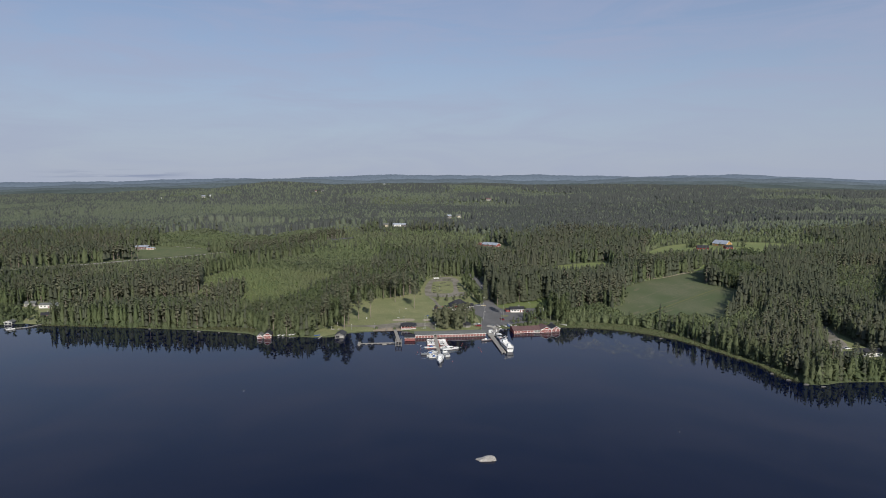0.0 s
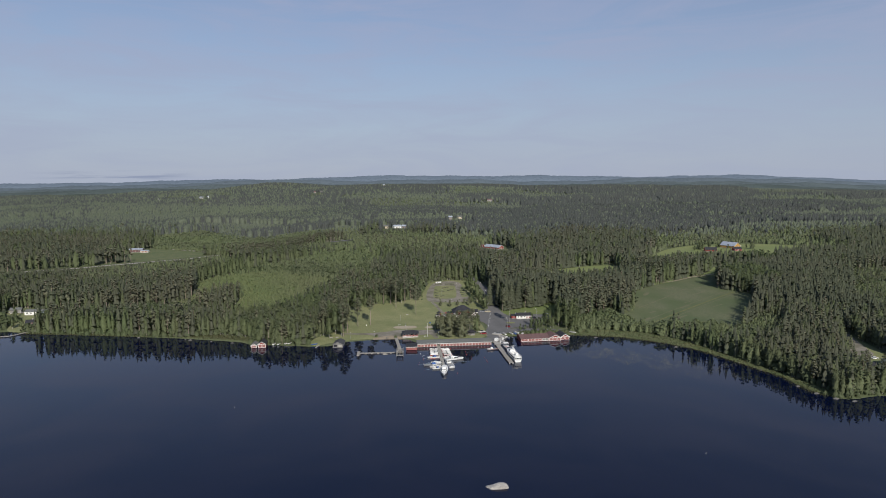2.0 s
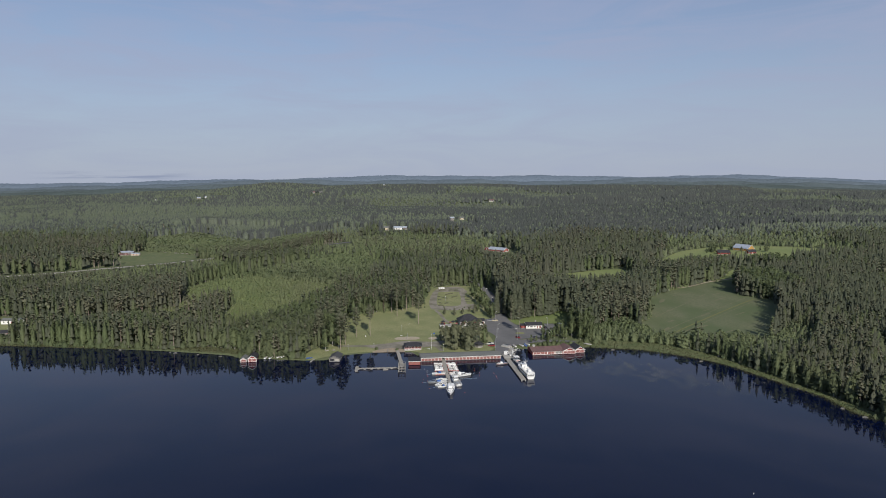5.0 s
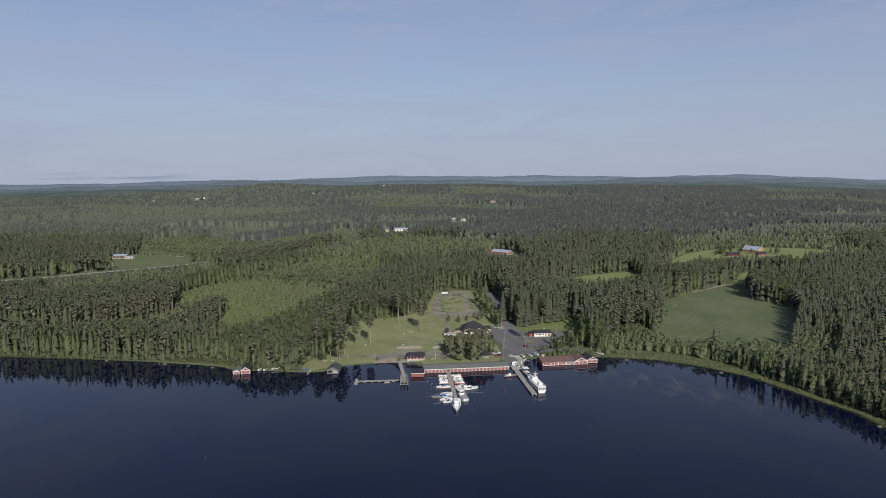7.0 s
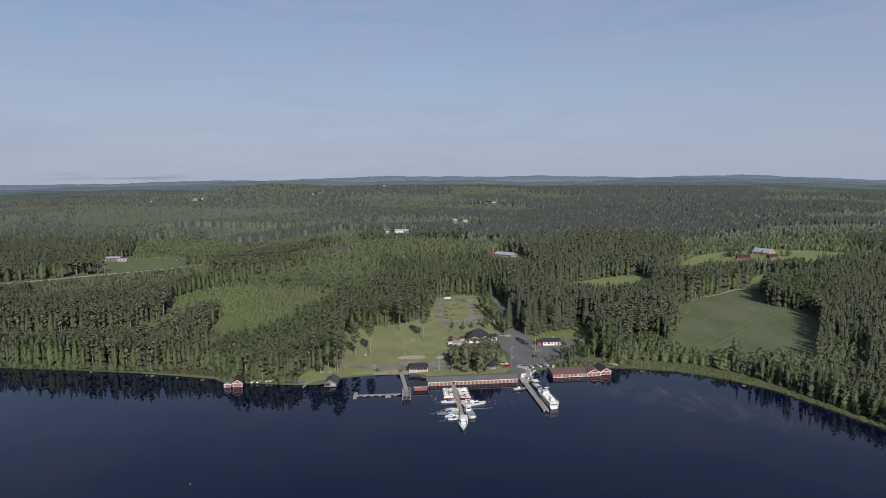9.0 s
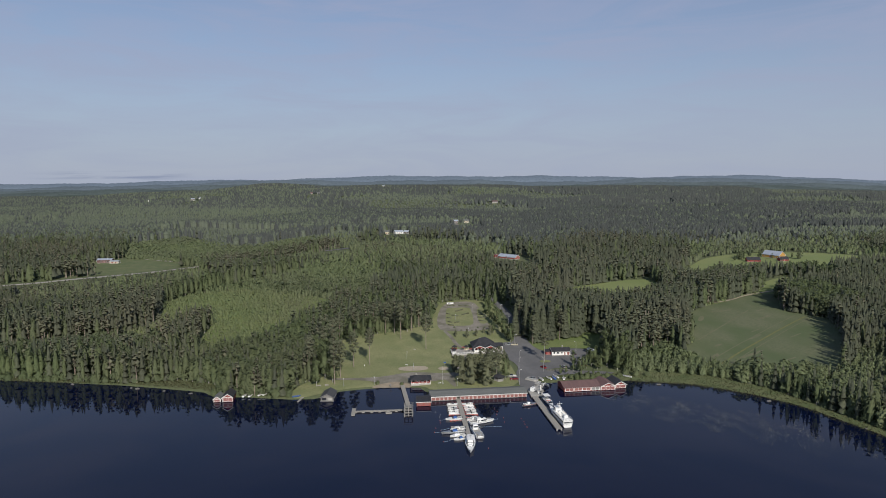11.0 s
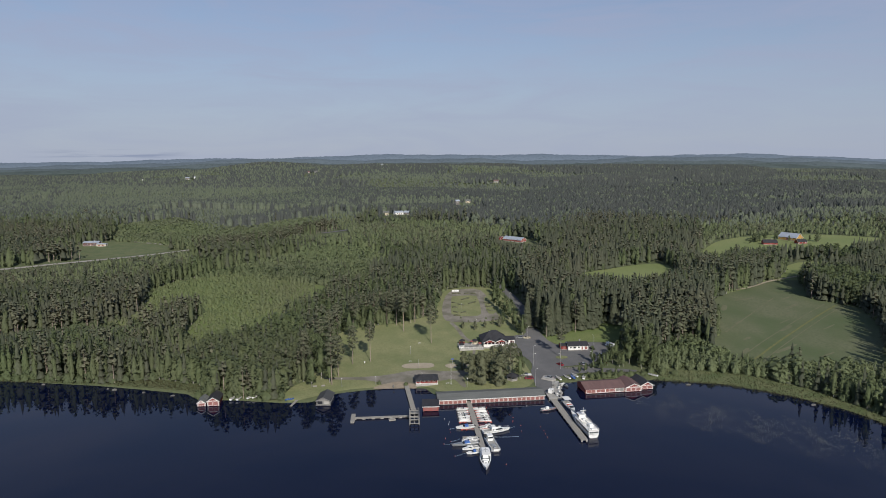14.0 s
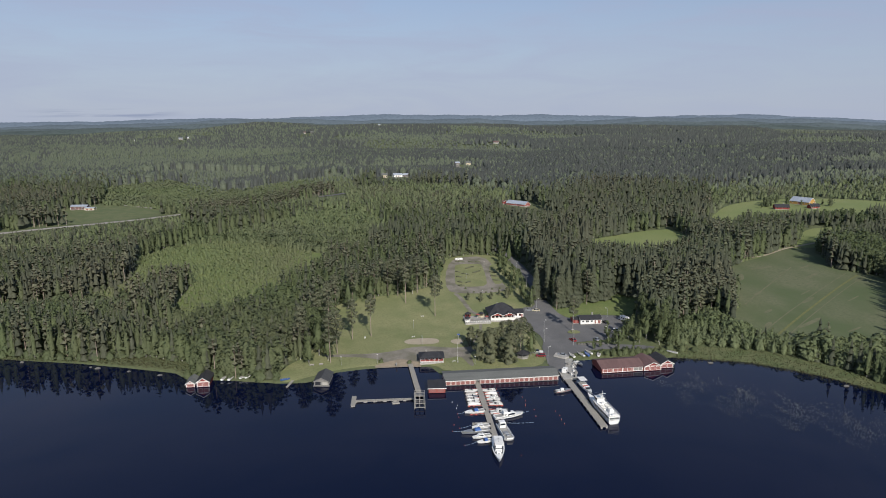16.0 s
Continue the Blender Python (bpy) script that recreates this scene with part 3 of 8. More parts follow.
for off, wd, mt, lb in ((0, 1.3, "field_weeds", "narrow weedy strip between field plots"), (3.4, 0.7, "stubble", "thin bare wheel track between field plots"), (-5.5, 0.8, "stubble", "pale wheel track beside the weedy strip")):
    patch("field_strip", ribbon([(168 + off, 46 - off * 0.8), (215 + off, 92 - off * 0.8), (262 + off, 136 - off * 0.8), (294 + off, 164 - off * 0.8)], wd), mt, lb, lift=0.3, soft=0)
patch("field_strip", ribbon([(184, 104), (225, 150), (262, 190)], 1.0), "stubble", "thin bare strip between field plots", lift=0.3, soft=0)
for px, py, a, l2, w2 in ((205, 72, 35, 26, 3), (228, 112, 40, 18, 2.5), (196, 52, 30, 12, 3), (262, 165, 40, 24, 3), (240, 190, 20, 22, 3), (212, 165, 60, 20, 4), (180, 70, 50, 12, 3), (236, 128, 38, 16, 1.2), (250, 148, 42, 12, 1.4), (222, 60, 30, 14, 1.6), (256, 112, 36, 18, 1.2), (272, 190, 35, 16, 2), (205, 128, 44, 14, 2), (192, 92, 40, 10, 2.4), (286, 214, 30, 14, 1.6)):
    c, s = math.cos(radians(a)), math.sin(radians(a))
    patch("bare_patch", [(px + u * l2 * c - v * w2 * s, py + u * l2 * s + v * w2 * c) for u, v in ((-0.5, -0.3), (0, -0.6), (0.5, -0.2), (0.45, 0.4), (-0.1, 0.5), (-0.5, 0.3))], "stubble", "pale thin patch in the young crop", lift=0.2)
patch("field_track", ribbon([(228, 217), (240, 222), (255, 223), (272, 235), (286, 247), (306, 258), (330, 270)], 2.6), "sand", "pale gravel farm track beside the field", "road", lift=0.4, soft=0)
patch("pasture", PASTURE, "pasture", "bright grass pasture round the farm", "field", lift=0.2, step=12)
patch("meadow", GRASS_TOP, "pasture", "grass strip between field and farm", "field", lift=0.16, step=10)
patch("meadow", MEADOW, "pasture", "small hay meadow among the trees", "field", lift=0.2, step=10)
patch("verge", VERGE, "rough_grass", "lush green verge behind the low house", lift=0.14)
patch("shore_meadow", SHORE_R, "shore_grass", "green grass along the shore", lift=0.1)
patch("clearing_floor", CLEARING, "rough_grass", "felled area grown over with grass and young birch", lift=0.14, step=8)
patch("yard", YARD_L, "lawn", "cottage yard of mown grass on the shore", lift=0.16)
patch("yard", YARD_R, "lawn", "cottage yard of mown grass among pines", lift=0.16)
patch("driveway", [(300, 8), (292, -14), (285, -38), (273, -50), (270, -40), (279, -18), (294, 10)], "gravel", "pale gravel drive to a cottage", "road", lift=0.3, soft=0)
patch("driveway", ribbon([(-352, 122), (-338, 121), (-322, 122)], 4), "gravel", "pale gravel drive to a cottage", "road", lift=0.3, soft=0)
patch("country_road", ribbon([(-480, 300), (-395, 337), (-376, 354), (-351, 368), (-300, 402), (-262, 432)], 8), "pale_gravel", "pale country road through the wood", "road", lift=0.4, soft=0)
patch("country_road", ribbon([(-380, 535), (-372, 520), (-358, 502), (-305, 474), (-285, 466)], 5), "pale_gravel", "pale forest track", "road", lift=0.4, soft=0)
patch("house_clearing", [(-420, 455), (-405, 500), (-375, 505), (-350, 495), (-300, 468), (-288, 450), (-290, 420), (-345, 378), (-372, 388), (-400, 440)], "shore_grass", "grass clearing round a roadside house", lift=0.2, step=12)
patch("forest_track", ribbon([(-128, 500), (-116, 505), (-106, 520), (-100, 545)], 9), "asphalt", "grey road end showing between pines", "road", lift=0.5, soft=0)
patch("forest_track", ribbon([(40, 1010), (50, 970), (56, 930), (62, 880)], 9), "gravel", "pale gap of a road in the far wood", "road", lift=0.5, soft=0)

HILL_FIELD = [(-190, 2440), (-185, 2530), (-120, 2560), (-60, 2540), (-50, 2450), (-110, 2420)]
patch("meadow", HILL_FIELD, "pasture", "pale hay field on the far hilltop", "field", lift=0.4, step=20)

# far ridges, one behind another, each bluer with haze put into its colour
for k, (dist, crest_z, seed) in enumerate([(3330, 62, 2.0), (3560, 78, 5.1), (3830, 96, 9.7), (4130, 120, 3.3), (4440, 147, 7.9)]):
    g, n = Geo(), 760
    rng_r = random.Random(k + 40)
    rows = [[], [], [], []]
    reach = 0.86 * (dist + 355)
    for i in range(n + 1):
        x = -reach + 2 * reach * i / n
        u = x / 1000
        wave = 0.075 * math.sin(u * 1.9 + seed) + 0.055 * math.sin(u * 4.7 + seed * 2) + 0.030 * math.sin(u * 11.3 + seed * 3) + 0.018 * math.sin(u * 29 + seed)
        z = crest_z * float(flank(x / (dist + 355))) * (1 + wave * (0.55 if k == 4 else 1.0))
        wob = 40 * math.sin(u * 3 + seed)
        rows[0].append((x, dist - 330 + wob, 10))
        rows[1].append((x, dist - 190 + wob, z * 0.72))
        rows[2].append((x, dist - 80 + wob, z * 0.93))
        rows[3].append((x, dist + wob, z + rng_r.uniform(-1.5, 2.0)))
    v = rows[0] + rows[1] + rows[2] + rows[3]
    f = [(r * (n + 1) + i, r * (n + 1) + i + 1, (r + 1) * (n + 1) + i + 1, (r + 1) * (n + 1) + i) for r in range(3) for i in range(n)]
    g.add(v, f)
    solid("backdrop", g, "distance_%d" % k, "wooded hills on the horizon, tinted blue by painted haze", "backdrop", kind="structure", smooth=True)

# ---- trees ----
rng = np.random.default_rng(7)


def tri_cloud(centres, out, size, r):
    """Small leaf-clump triangles round centres, facing roughly the way of out."""
    n = len(centres)
    nrm = out + r.normal(0, 0.55, (n, 3)) + np.array([0, 0, 0.35])
    nrm /= np.linalg.norm(nrm, axis=1, keepdims=True)
    a = np.cross(nrm, r.normal(0, 1, (n, 3)))
    a /= np.linalg.norm(a, axis=1, keepdims=True) + 1e-9
    b2 = np.cross(nrm, a)
    s = size * r.uniform(0.65, 1.35, (n, 1))
    v = np.stack([centres + a * s, centres + (-0.5 * a + 0.8 * b2) * s, centres + (-0.5 * a - 0.8 * b2) * s], 1).reshape(-1, 3)
    return v, np.arange(3 * n).reshape(-1, 3)


def cone(z0, z1, r0, r1, n, bend=0.0):
    a = np.arange(n) * 2 * np.pi / n
    lo = np.stack([r0 * np.cos(a), r0 * np.sin(a), np.full(n, z0)], 1)
    hi = np.stack([r1 * np.cos(a) + bend, r1 * np.sin(a), np.full(n, z1)], 1)
    f = []
    for i in range(n):
        j = (i + 1) % n
        f += [(i, j, n + j), (i, n + j, n + i)]
    return np.concatenate([lo, hi]), np.array(f)


def joined(pieces):
    """pieces: (verts, tris, slot). All in one, with the slot of each triangle."""
    vs, fs, ms, k = [], [], [], 0
    for v, f, slot in pieces:
        vs.append(v)
        fs.append(f + k)
        ms.append(np.full(len(f), slot))
        k += len(v)
    return np.concatenate(vs), np.concatenate(fs), np.concatenate(ms)


def spruce(k, r, radius=0.15, seg=6, shards=0, low=0.06, power=0.8):
    """A unit-high spruce of k drooping whorls: slot 0 needles, slot 1 bark."""
    v, f = [], []
    zs = low + (0.97 - low) * np.linspace(0, 1, k + 1)[:-1] ** 0.92
    step = np.diff(np.append(zs, 1.0))
    reach = lambda z: radius * (1 - (z - low) / (1 - low)) ** power + 0.006
    for i in range(k):
        turn = r.uniform(0, 6)
        for z, q, lo, hi in ((zs[i], reach(zs[i]), 0.76, 1.2), (zs[i] + 0.55 * step[i], 0.66 * reach(zs[i] + 0.55 * step[i]), 0.85, 1.1)):
            w = r.uniform(lo, hi, seg)
            a = np.arange(seg) * 2 * np.pi / seg + turn
            v += [(q * w[j] * np.cos(a[j]), q * w[j] * np.sin(a[j]), z - 0.5 * q * (w[j] - 0.9)) for j in range(seg)]
    v.append((r.normal(0, 0.004), r.normal(0, 0.004), 1.0))
    for i in range(2 * k - 1):
        for j in range(seg):
            p, q = i * seg + j, i * seg + (j + 1) % seg
            f += [(p, q, q + seg), (p, q + seg, p + seg)]
    f += [((2 * k - 1) * seg + j, (2 * k - 1) * seg + (j + 1) % seg, 2 * k * seg) for j in range(seg)]
    pieces = [(np.array(v), np.array(f), 0)]
    if shards:
        u = low + (0.92 - low) * r.random(shards) ** 0.9
        rad = reach(u) * r.uniform(0.95, 1.3, shards)
        a = r.uniform(0, 2 * np.pi, shards)
        d = np.stack([np.cos(a), np.sin(a), np.zeros(shards)], 1)
        t = np.stack([-np.sin(a), np.cos(a), np.zeros(shards)], 1)
        up = np.array([0, 0, 1.0])
        w = (0.26 * rad + 0.008)[:, None]
        base = d * (0.3 * rad)[:, None] + up * (u + 0.03 + 0.08 * rad)[:, None]
        tip = d * rad[:, None] + up * (u - 0.25 * rad)[:, None]
        pieces += [(np.stack([base + t * w, tip, base - t * w], 1).reshape(-1, 3), np.arange(3 * shards).reshape(-1, 3), 0), (*cone(0, low + 0.06, 0.011, 0.009, 4), 1)]
    return joined(pieces)


def pine(n, r, low=0.5, m=9, wide=0.105):
    """A unit-high pine: flattened clumps of needles round the upper trunk."""
    z = np.linspace(low + 0.04, 0.94, m)
    k = np.linspace(0, 1, m)
    out = wide * (0.45 + 0.85 * k) * np.clip(1.9 * (1 - k), 0, 1)
    a = r.uniform(0, 2 * np.pi) + np.arange(m) * 2.4 + r.normal(0, 0.4, m)
    c = np.stack([np.cos(a) * out, np.sin(a) * out, z], 1)
    pieces = []
    octa = np.array([(1, 0, 0), (0, 1, 0), (-1, 0, 0), (0, -1, 0), (0, 0, 1), (0, 0, -1)], float)
    tris = np.array([(0, 1, 4), (1, 2, 4), (2, 3, 4), (3, 0, 4), (1, 0, 5), (2, 1, 5), (3, 2, 5), (0, 3, 5)])
    size = np.array([0.078, 0.078, 0.076]) * (9 / m) ** 0.4
    for i in range(m):
        t = r.uniform(0, 2)
        rot = np.array([[np.cos(t), -np.sin(t), 0], [np.sin(t), np.cos(t), 0], [0, 0, 1]])
        pieces.append((octa * r.uniform(0.7, 1.25, (6, 1)) * size * (1 - 0.35 * k[i]) @ rot.T + c[i], tris, 0))
    which = r.integers(0, m, n)
    o = r.normal(0, 1, (n, 3))
    o /= np.linalg.norm(o, axis=1, keepdims=True)
    v, f = tri_cloud(c[which] + o * size * r.uniform(0.75, 1.2, (n, 1)), o, 0.020, r)
    return joined(pieces + [(v, f, 0), (*cone(0, 0.9, 0.012, 0.004, 4, 0.012), 1)])


def bush(n, r):
    o = r.normal(0, 1, (n, 3))
    o[:, 2] = np.abs(o[:, 2])
    o /= np.linalg.norm(o, axis=1, keepdims=True)
    c = o * np.array([0.5, 0.5, 0.9]) * r.uniform(0.6, 1.0, (n, 1))
    v, f = tri_cloud(c, o, 0.105 * (60 / n) ** 0.5, r)
    core, cf, _ = lump(r, ((0.0, 0.8), (0.35, 0.9), (0.62, 0.6)), 6, 0.42)
    return joined([(v, f, 0), (core * np.array([1, 1, 0.82]), cf, 0)])


def lump(r, rings=((0.04, 0.6), (0.3, 1.0), (0.6, 0.85), (0.85, 0.42)), seg=6, wide=0.2):
    """A rounded, uneven crown."""
    v, f = [], []
    for z, k in rings:
        a = np.arange(seg) * 2 * np.pi / seg + r.uniform(0, 1)
        q = wide * k * r.uniform(0.72, 1.25, seg)
        v += [(q[j] * np.cos(a[j]), q[j] * np.sin(a[j]), z + r.uniform(-0.05, 0.05)) for j in range(seg)]
    v.append((r.normal(0, 0.02), r.normal(0, 0.02), 1.0))
    n = len(rings)
    for i in range(n - 1):
        for j in range(seg):
            a, b2 = i * seg + j, i * seg + (j + 1) % seg
            f += [(a, b2, b2 + seg), (a, b2 + seg, a + seg)]
    f += [((n - 1) * seg + j, (n - 1) * seg + (j + 1) % seg, n * seg) for j in range(seg)]
    return joined([(np.array(v), np.array(f), 0)])


def fluffy(r, n, wide, seg=5, trunk=False):
    """A crown of leaf clumps round a full, uneven heart, with a trunk below it if asked for."""
    low = 0.10 if trunk else 0.0
    rings = ((0.03, 0.6), (0.36, 1.0), (0.70, 0.62))
    core, cf, _ = lump(r, tuple((low + (1 - low) * z, k) for z, k in rings), seg, wide * (0.66 if n > 30 else 0.82))
    core[:, 2] *= 0.93
    o = r.normal(0, 1, (n, 3))
    o /= np.linalg.norm(o, axis=1, keepdims=True)
    z = np.clip(0.5 + 0.5 * o[:, 2], 0.04, 0.98)
    q = np.interp(z, [0, 0.22, 0.45, 0.66, 0.85, 1], [0.5, 0.88, 1.0, 0.82, 0.5, 0.06]) * wide * r.uniform(0.62, 1.15, n)
    a = np.arctan2(o[:, 1], o[:, 0])
    v, f = tri_cloud(np.stack([np.cos(a) * q, np.sin(a) * q, low + (1 - low) * z], 1), o, 0.27 * wide * (80 / max(n, 16)) ** 0.42, r)
    pieces = [(v, f, 0), (core, cf, 0)]
    return joined(pieces + ([(*cone(0, 0.25, 0.011, 0.009, 4), 1)] if trunk else []))


def far_conifer(r):
    v1, f1 = cone(0.05, 0.7, 0.14, 0.06, 4)
    v2, f2 = cone(0.58, 1.0, 0.10, 0.002, 4)
    v1[:, :2] *= r.uniform(0.8, 1.2, (len(v1), 1))
    v2[:, :2] *= r.uniform(0.8, 1.2, (len(v2), 1))
    return joined([(v1, f1, 0), (v2, f2[::2], 0)])


def far_broadleaf(r):
    v1, f1 = cone(0.06, 0.66, 0.14, 0.17, 5)
    v2, f2 = cone(0.68, 1.0, 0.17, 0.02, 5)
    k = r.uniform(0.8, 1.2, (5, 1))
    v1[5:, :2] *= k
    v2[:5, :2] *= k
    return joined([(v1, f1, 0), (v2, f2[::2], 0)])


def far_tuft(r):
    v, f = cone(0.2, 1.0, 0.18, 0.02, 4)
    v[:, :2] *= r.uniform(0.75, 1.25, (len(v), 1))
    return joined([(v, f, 0)])


def crown_normals(v, f):
    """Normals that follow the round of the crown, with a little of each leaf's own."""
    e1, e2 = v[f[:, 1]] - v[f[:, 0]], v[f[:, 2]] - v[f[:, 0]]
    own = np.cross(e1, e2)
    own /= np.linalg.norm(own, axis=1, keepdims=True) + 1e-12
    reach = np.hypot(v[:, 0], v[:, 1]) + 0.012
    out = np.stack([0.40 * v[:, 0] / reach, 0.40 * v[:, 1] / reach, 0.46 + 0.22 * (v[:, 2] - 0.30)], 1)
    out /= np.linalg.norm(out, axis=1, keepdims=True) + 1e-9
    leaf = np.zeros_like(v)
    for k in range(3):
        leaf[f[:, k]] = own
    leaf *= np.where((leaf * out).sum(1, keepdims=True) < 0, -1.0, 1.0)
    n = out + 0.24 * leaf
    n /= np.linalg.norm(n, axis=1, keepdims=True) + 1e-9
    turned = (own * n[f].mean(1)).sum(1) < 0
    f = np.where(turned[:, None], f[:, ::-1], f)
    return n, f


def tree_mesh(name, v, f, slot, tint, mats, normals=None):
    me = bpy.data.meshes.new(name)
    me.vertices.add(len(v))
    me.vertices.foreach_set("co", v.astype(np.float32).ravel())
    me.loops.add(3 * len(f))
    me.loops.foreach_set("vertex_index", f.astype(np.int32).ravel())
    me.polygons.add(len(f))
    me.polygons.foreach_set("loop_start", np.arange(0, 3 * len(f), 3, dtype=np.int32))
    me.polygons.foreach_set("material_index", slot.astype(np.int32))
    for m2 in mats:
        me.materials.append(M[m2])
    at = me.attributes.new("tint", 'FLOAT', 'POINT')
    at.data.foreach_set("value", tint.astype(np.float32))
    me.update(calc_edges=True)
    me.validate()
    if normals is not None:
        me.normals_split_custom_set_from_vertices(normals.astype(np.float32))
    return me


def stand(name, protos, x, y, tall, wide, mats, label, category="trees", sink=0.15):
    """Many trees joined: protos are spread over the places at random."""
    if len(x) == 0:
        return None
    which = rng.integers(0, len(protos), len(x))
    z = height(x, y) - sink
    turn = rng.uniform(0, 2 * np.pi, len(x))
    tint = rng.random(len(x))
    V, F, S, T, N, k = [], [], [], [], [], 0
    for p, (pv, pf, ps) in enumerate(protos):
        i = np.nonzero(which == p)[0]
        if len(i) == 0:
            continue
        c, s = np.cos(turn[i])[:, None], np.sin(turn[i])[:, None]
        w = (tall[i] * wide[i])[:, None]
        vx = (pv[None, :, 0] * c - pv[None, :, 1] * s) * w + x[i][:, None]
        vy = (pv[None, :, 0] * s + pv[None, :, 1] * c) * w + y[i][:, None]
        vz = pv[None, :, 2] * tall[i][:, None] + z[i][:, None]
        V.append(np.stack([vx, vy, vz], -1).reshape(-1, 3))
        pn, pf = crown_normals(pv, pf)
        nz = np.broadcast_to(pn[None, :, 2], vx.shape)
        N.append(np.stack([pn[None, :, 0] * c - pn[None, :, 1] * s, pn[None, :, 0] * s + pn[None, :, 1] * c, nz], -1).reshape(-1, 3))
        F.append((pf[None] + (np.arange(len(i)) * len(pv))[:, None, None]).reshape(-1, 3) + k)
        S.append(np.tile(ps, len(i)))
        T.append(np.repeat(tint[i], len(pv)))
        k += len(i) * len(pv)
    me = tree_mesh(name, np.concatenate(V), np.concatenate(F), np.concatenate(S), np.concatenate(T), mats, np.concatenate(N))
    return tagged(new(name, me), label, category, kind="stuff")


def value_noise(x, y, size, seed):
    """Smooth noise from 0 to 1 on a lattice of that size."""
    table = np.random.default_rng(seed).random((64, 64))
    u, v = x / size, y / size
    i, j = np.floor(u).astype(int), np.floor(v).astype(int)
    a, b2 = u - i, v - j
    a, b2 = a * a * (3 - 2 * a), b2 * b2 * (3 - 2 * b2)
    t = lambda p, q: table[p % 64, q % 64]
    return (t(i, j) * (1 - a) + t(i + 1, j) * a) * (1 - b2) + (t(i, j + 1) * (1 - a) + t(i + 1, j + 1) * a) * b2


def scatter(x0, x1, y0, y1, gap):
    nx2, ny2 = int((x1 - x0) / gap), int((y1 - y0) / gap)
    a, b2 = np.meshgrid(np.arange(nx2), np.arange(ny2))
    x = x0 + (a + rng.uniform(0.0, 1.0, a.shape)) * gap
    y = y0 + (b2 + rng.uniform(0.0, 1.0, b2.shape)) * gap
    return x.ravel(), y.ravel()


OPEN = [HILL_FIELD, [(-398, 470), (-374, 388), (-345, 374), (-285, 416), (-290, 452), (-330, 472)], LAWN, TARMAC, FIELD, PASTURE, GRASS_TOP, MEADOW, VERGE, SHORE_R, REED_L, CLEARING, YARD_L, YARD_R,
        ribbon([(59, 208), (57, 222), (53, 238), (44, 251), (30, 258)], 10), ribbon([(63, 120), (64, 150), (60, 205)], 12),
        ribbon([(-480, 300), (-395, 337), (-376, 354), (-351, 368), (-300, 402), (-262, 432)], 22),
        [(-420, 455), (-405, 500), (-375, 505), (-350, 495), (-300, 468), (-290, 452), (-330, 420), (-360, 395), (-400, 440)],
        ribbon([(-134, 470), (-116, 505), (-100, 545)], 16), ribbon([(62, 860), (56, 930), (40, 1010)], 16),
        [(82, 440), (84, 490), (122, 478), (124, 425), (106, 405)], ribbon([(300, 10), (294, -4), (286, -20)], 9),
        [(-60, 700), (-70, 735), (-25, 750), (-25, 705)], [(95, 60), (108, 62), (112, 90), (95, 95)], [(45, 10), (112, 28), (112, 46), (45, 40)], [(-70, -5), (-70, 8), (-52, 32), (62, 32), (62, -5)],
        [(40, 10), (44, 60), (44, 126), (69, 126), (70, 95), (112, 94), (113, 46), (113, 28)]]
YOUNG = [(-224, 236), (-175, 322), (-107, 425), (-60, 400), (-30, 315), (-52, 226), (-98, 190), (-120, 240)]
BELT_A = [(-262, 383), (-240, 410), (-212, 417), (-159, 442), (-131, 497), (-115, 533), (-118, 575), (-150, 535), (-175, 490), (-215, 462), (-262, 440)]
BELT_B = [(-268, 611), (-236, 633), (-182, 722), (-150, 765), (-160, 830), (-200, 790), (-250, 700), (-300, 660)]
LIGHT_M = [(-372, 482), (-293, 444), (-262, 440), (-215, 466), (-175, 495), (-150, 540), (-118, 580), (-182, 718), (-236, 628), (-268, 606), (-387, 730), (-445, 655)]
LIGHT_N = [(-330, 590), (-240, 600), (-105, 560), (-85, 760), (-200, 860), (-360, 760)]
LIGHT_F = [(-470, 780), (-387, 735), (-300, 665), (-250, 705), (-200, 795), (-288, 865), (-449, 900)]
LIGHT_D = [(-806, 962), (-753, 1196), (-482, 1298), (-231, 1397), (-398, 1003), (-523, 816)]
LIGHT_R = [(497, 605), (713, 566), (825, 720), (552, 719)]
ROAD_WOOD = [(-401, 352), (-376, 391), (-425, 450), (-420, 510), (-589, 653), (-760, 560), (-520, 300)]
DARK_M = [(81, 182), (251, 294), (397, 629), (137, 610), (70, 400)]
YOUNG_B = [(-340, 210), (-250, 225), (-225, 270), (-175, 325), (-262, 395), (-300, 395), (-400, 320)]
DARK_L = [(-340, 122), (-262, 118), (-222, 136), (-205, 168), (-224, 229), (-240, 225), (-300, 195), (-345, 190)]
SHORE_WOOD_L = [(-400, 40), (-60, -5), (-62, 60), (-130, 60), (-180, 120), (-262, 116), (-345, 120)]
SPRUCE_R = [(64, 95), (74, 102), (130, 120), (190, 130), (200, 180), (160, 250), (110, 255), (68, 260), (66, 180)]
SPRUCE_FAR_R = [(195, -20), (222, 25), (255, 75), (306, 150), (292, 186), (322, 248), (420, 300), (470, 200), (330, 0), (260, -40), (216, -80)]
POINT_WOOD = [(190, -20), (225, 30), (258, 66), (300, 70), (330, 40), (330, -140), (200, -140)]
FIELD_SE = [(196, -22), (190, 33), (238, 30), (270, 66), (282, 52), (236, -14)]
GROVE = [(298, 155), (345, 160), (362, 250), (312, 256)]
ISLAND_T = [(-182, 130), (-178, 158), (-160, 160), (-157, 120), (-145, 84), (-160, 78), (-178, 105)]
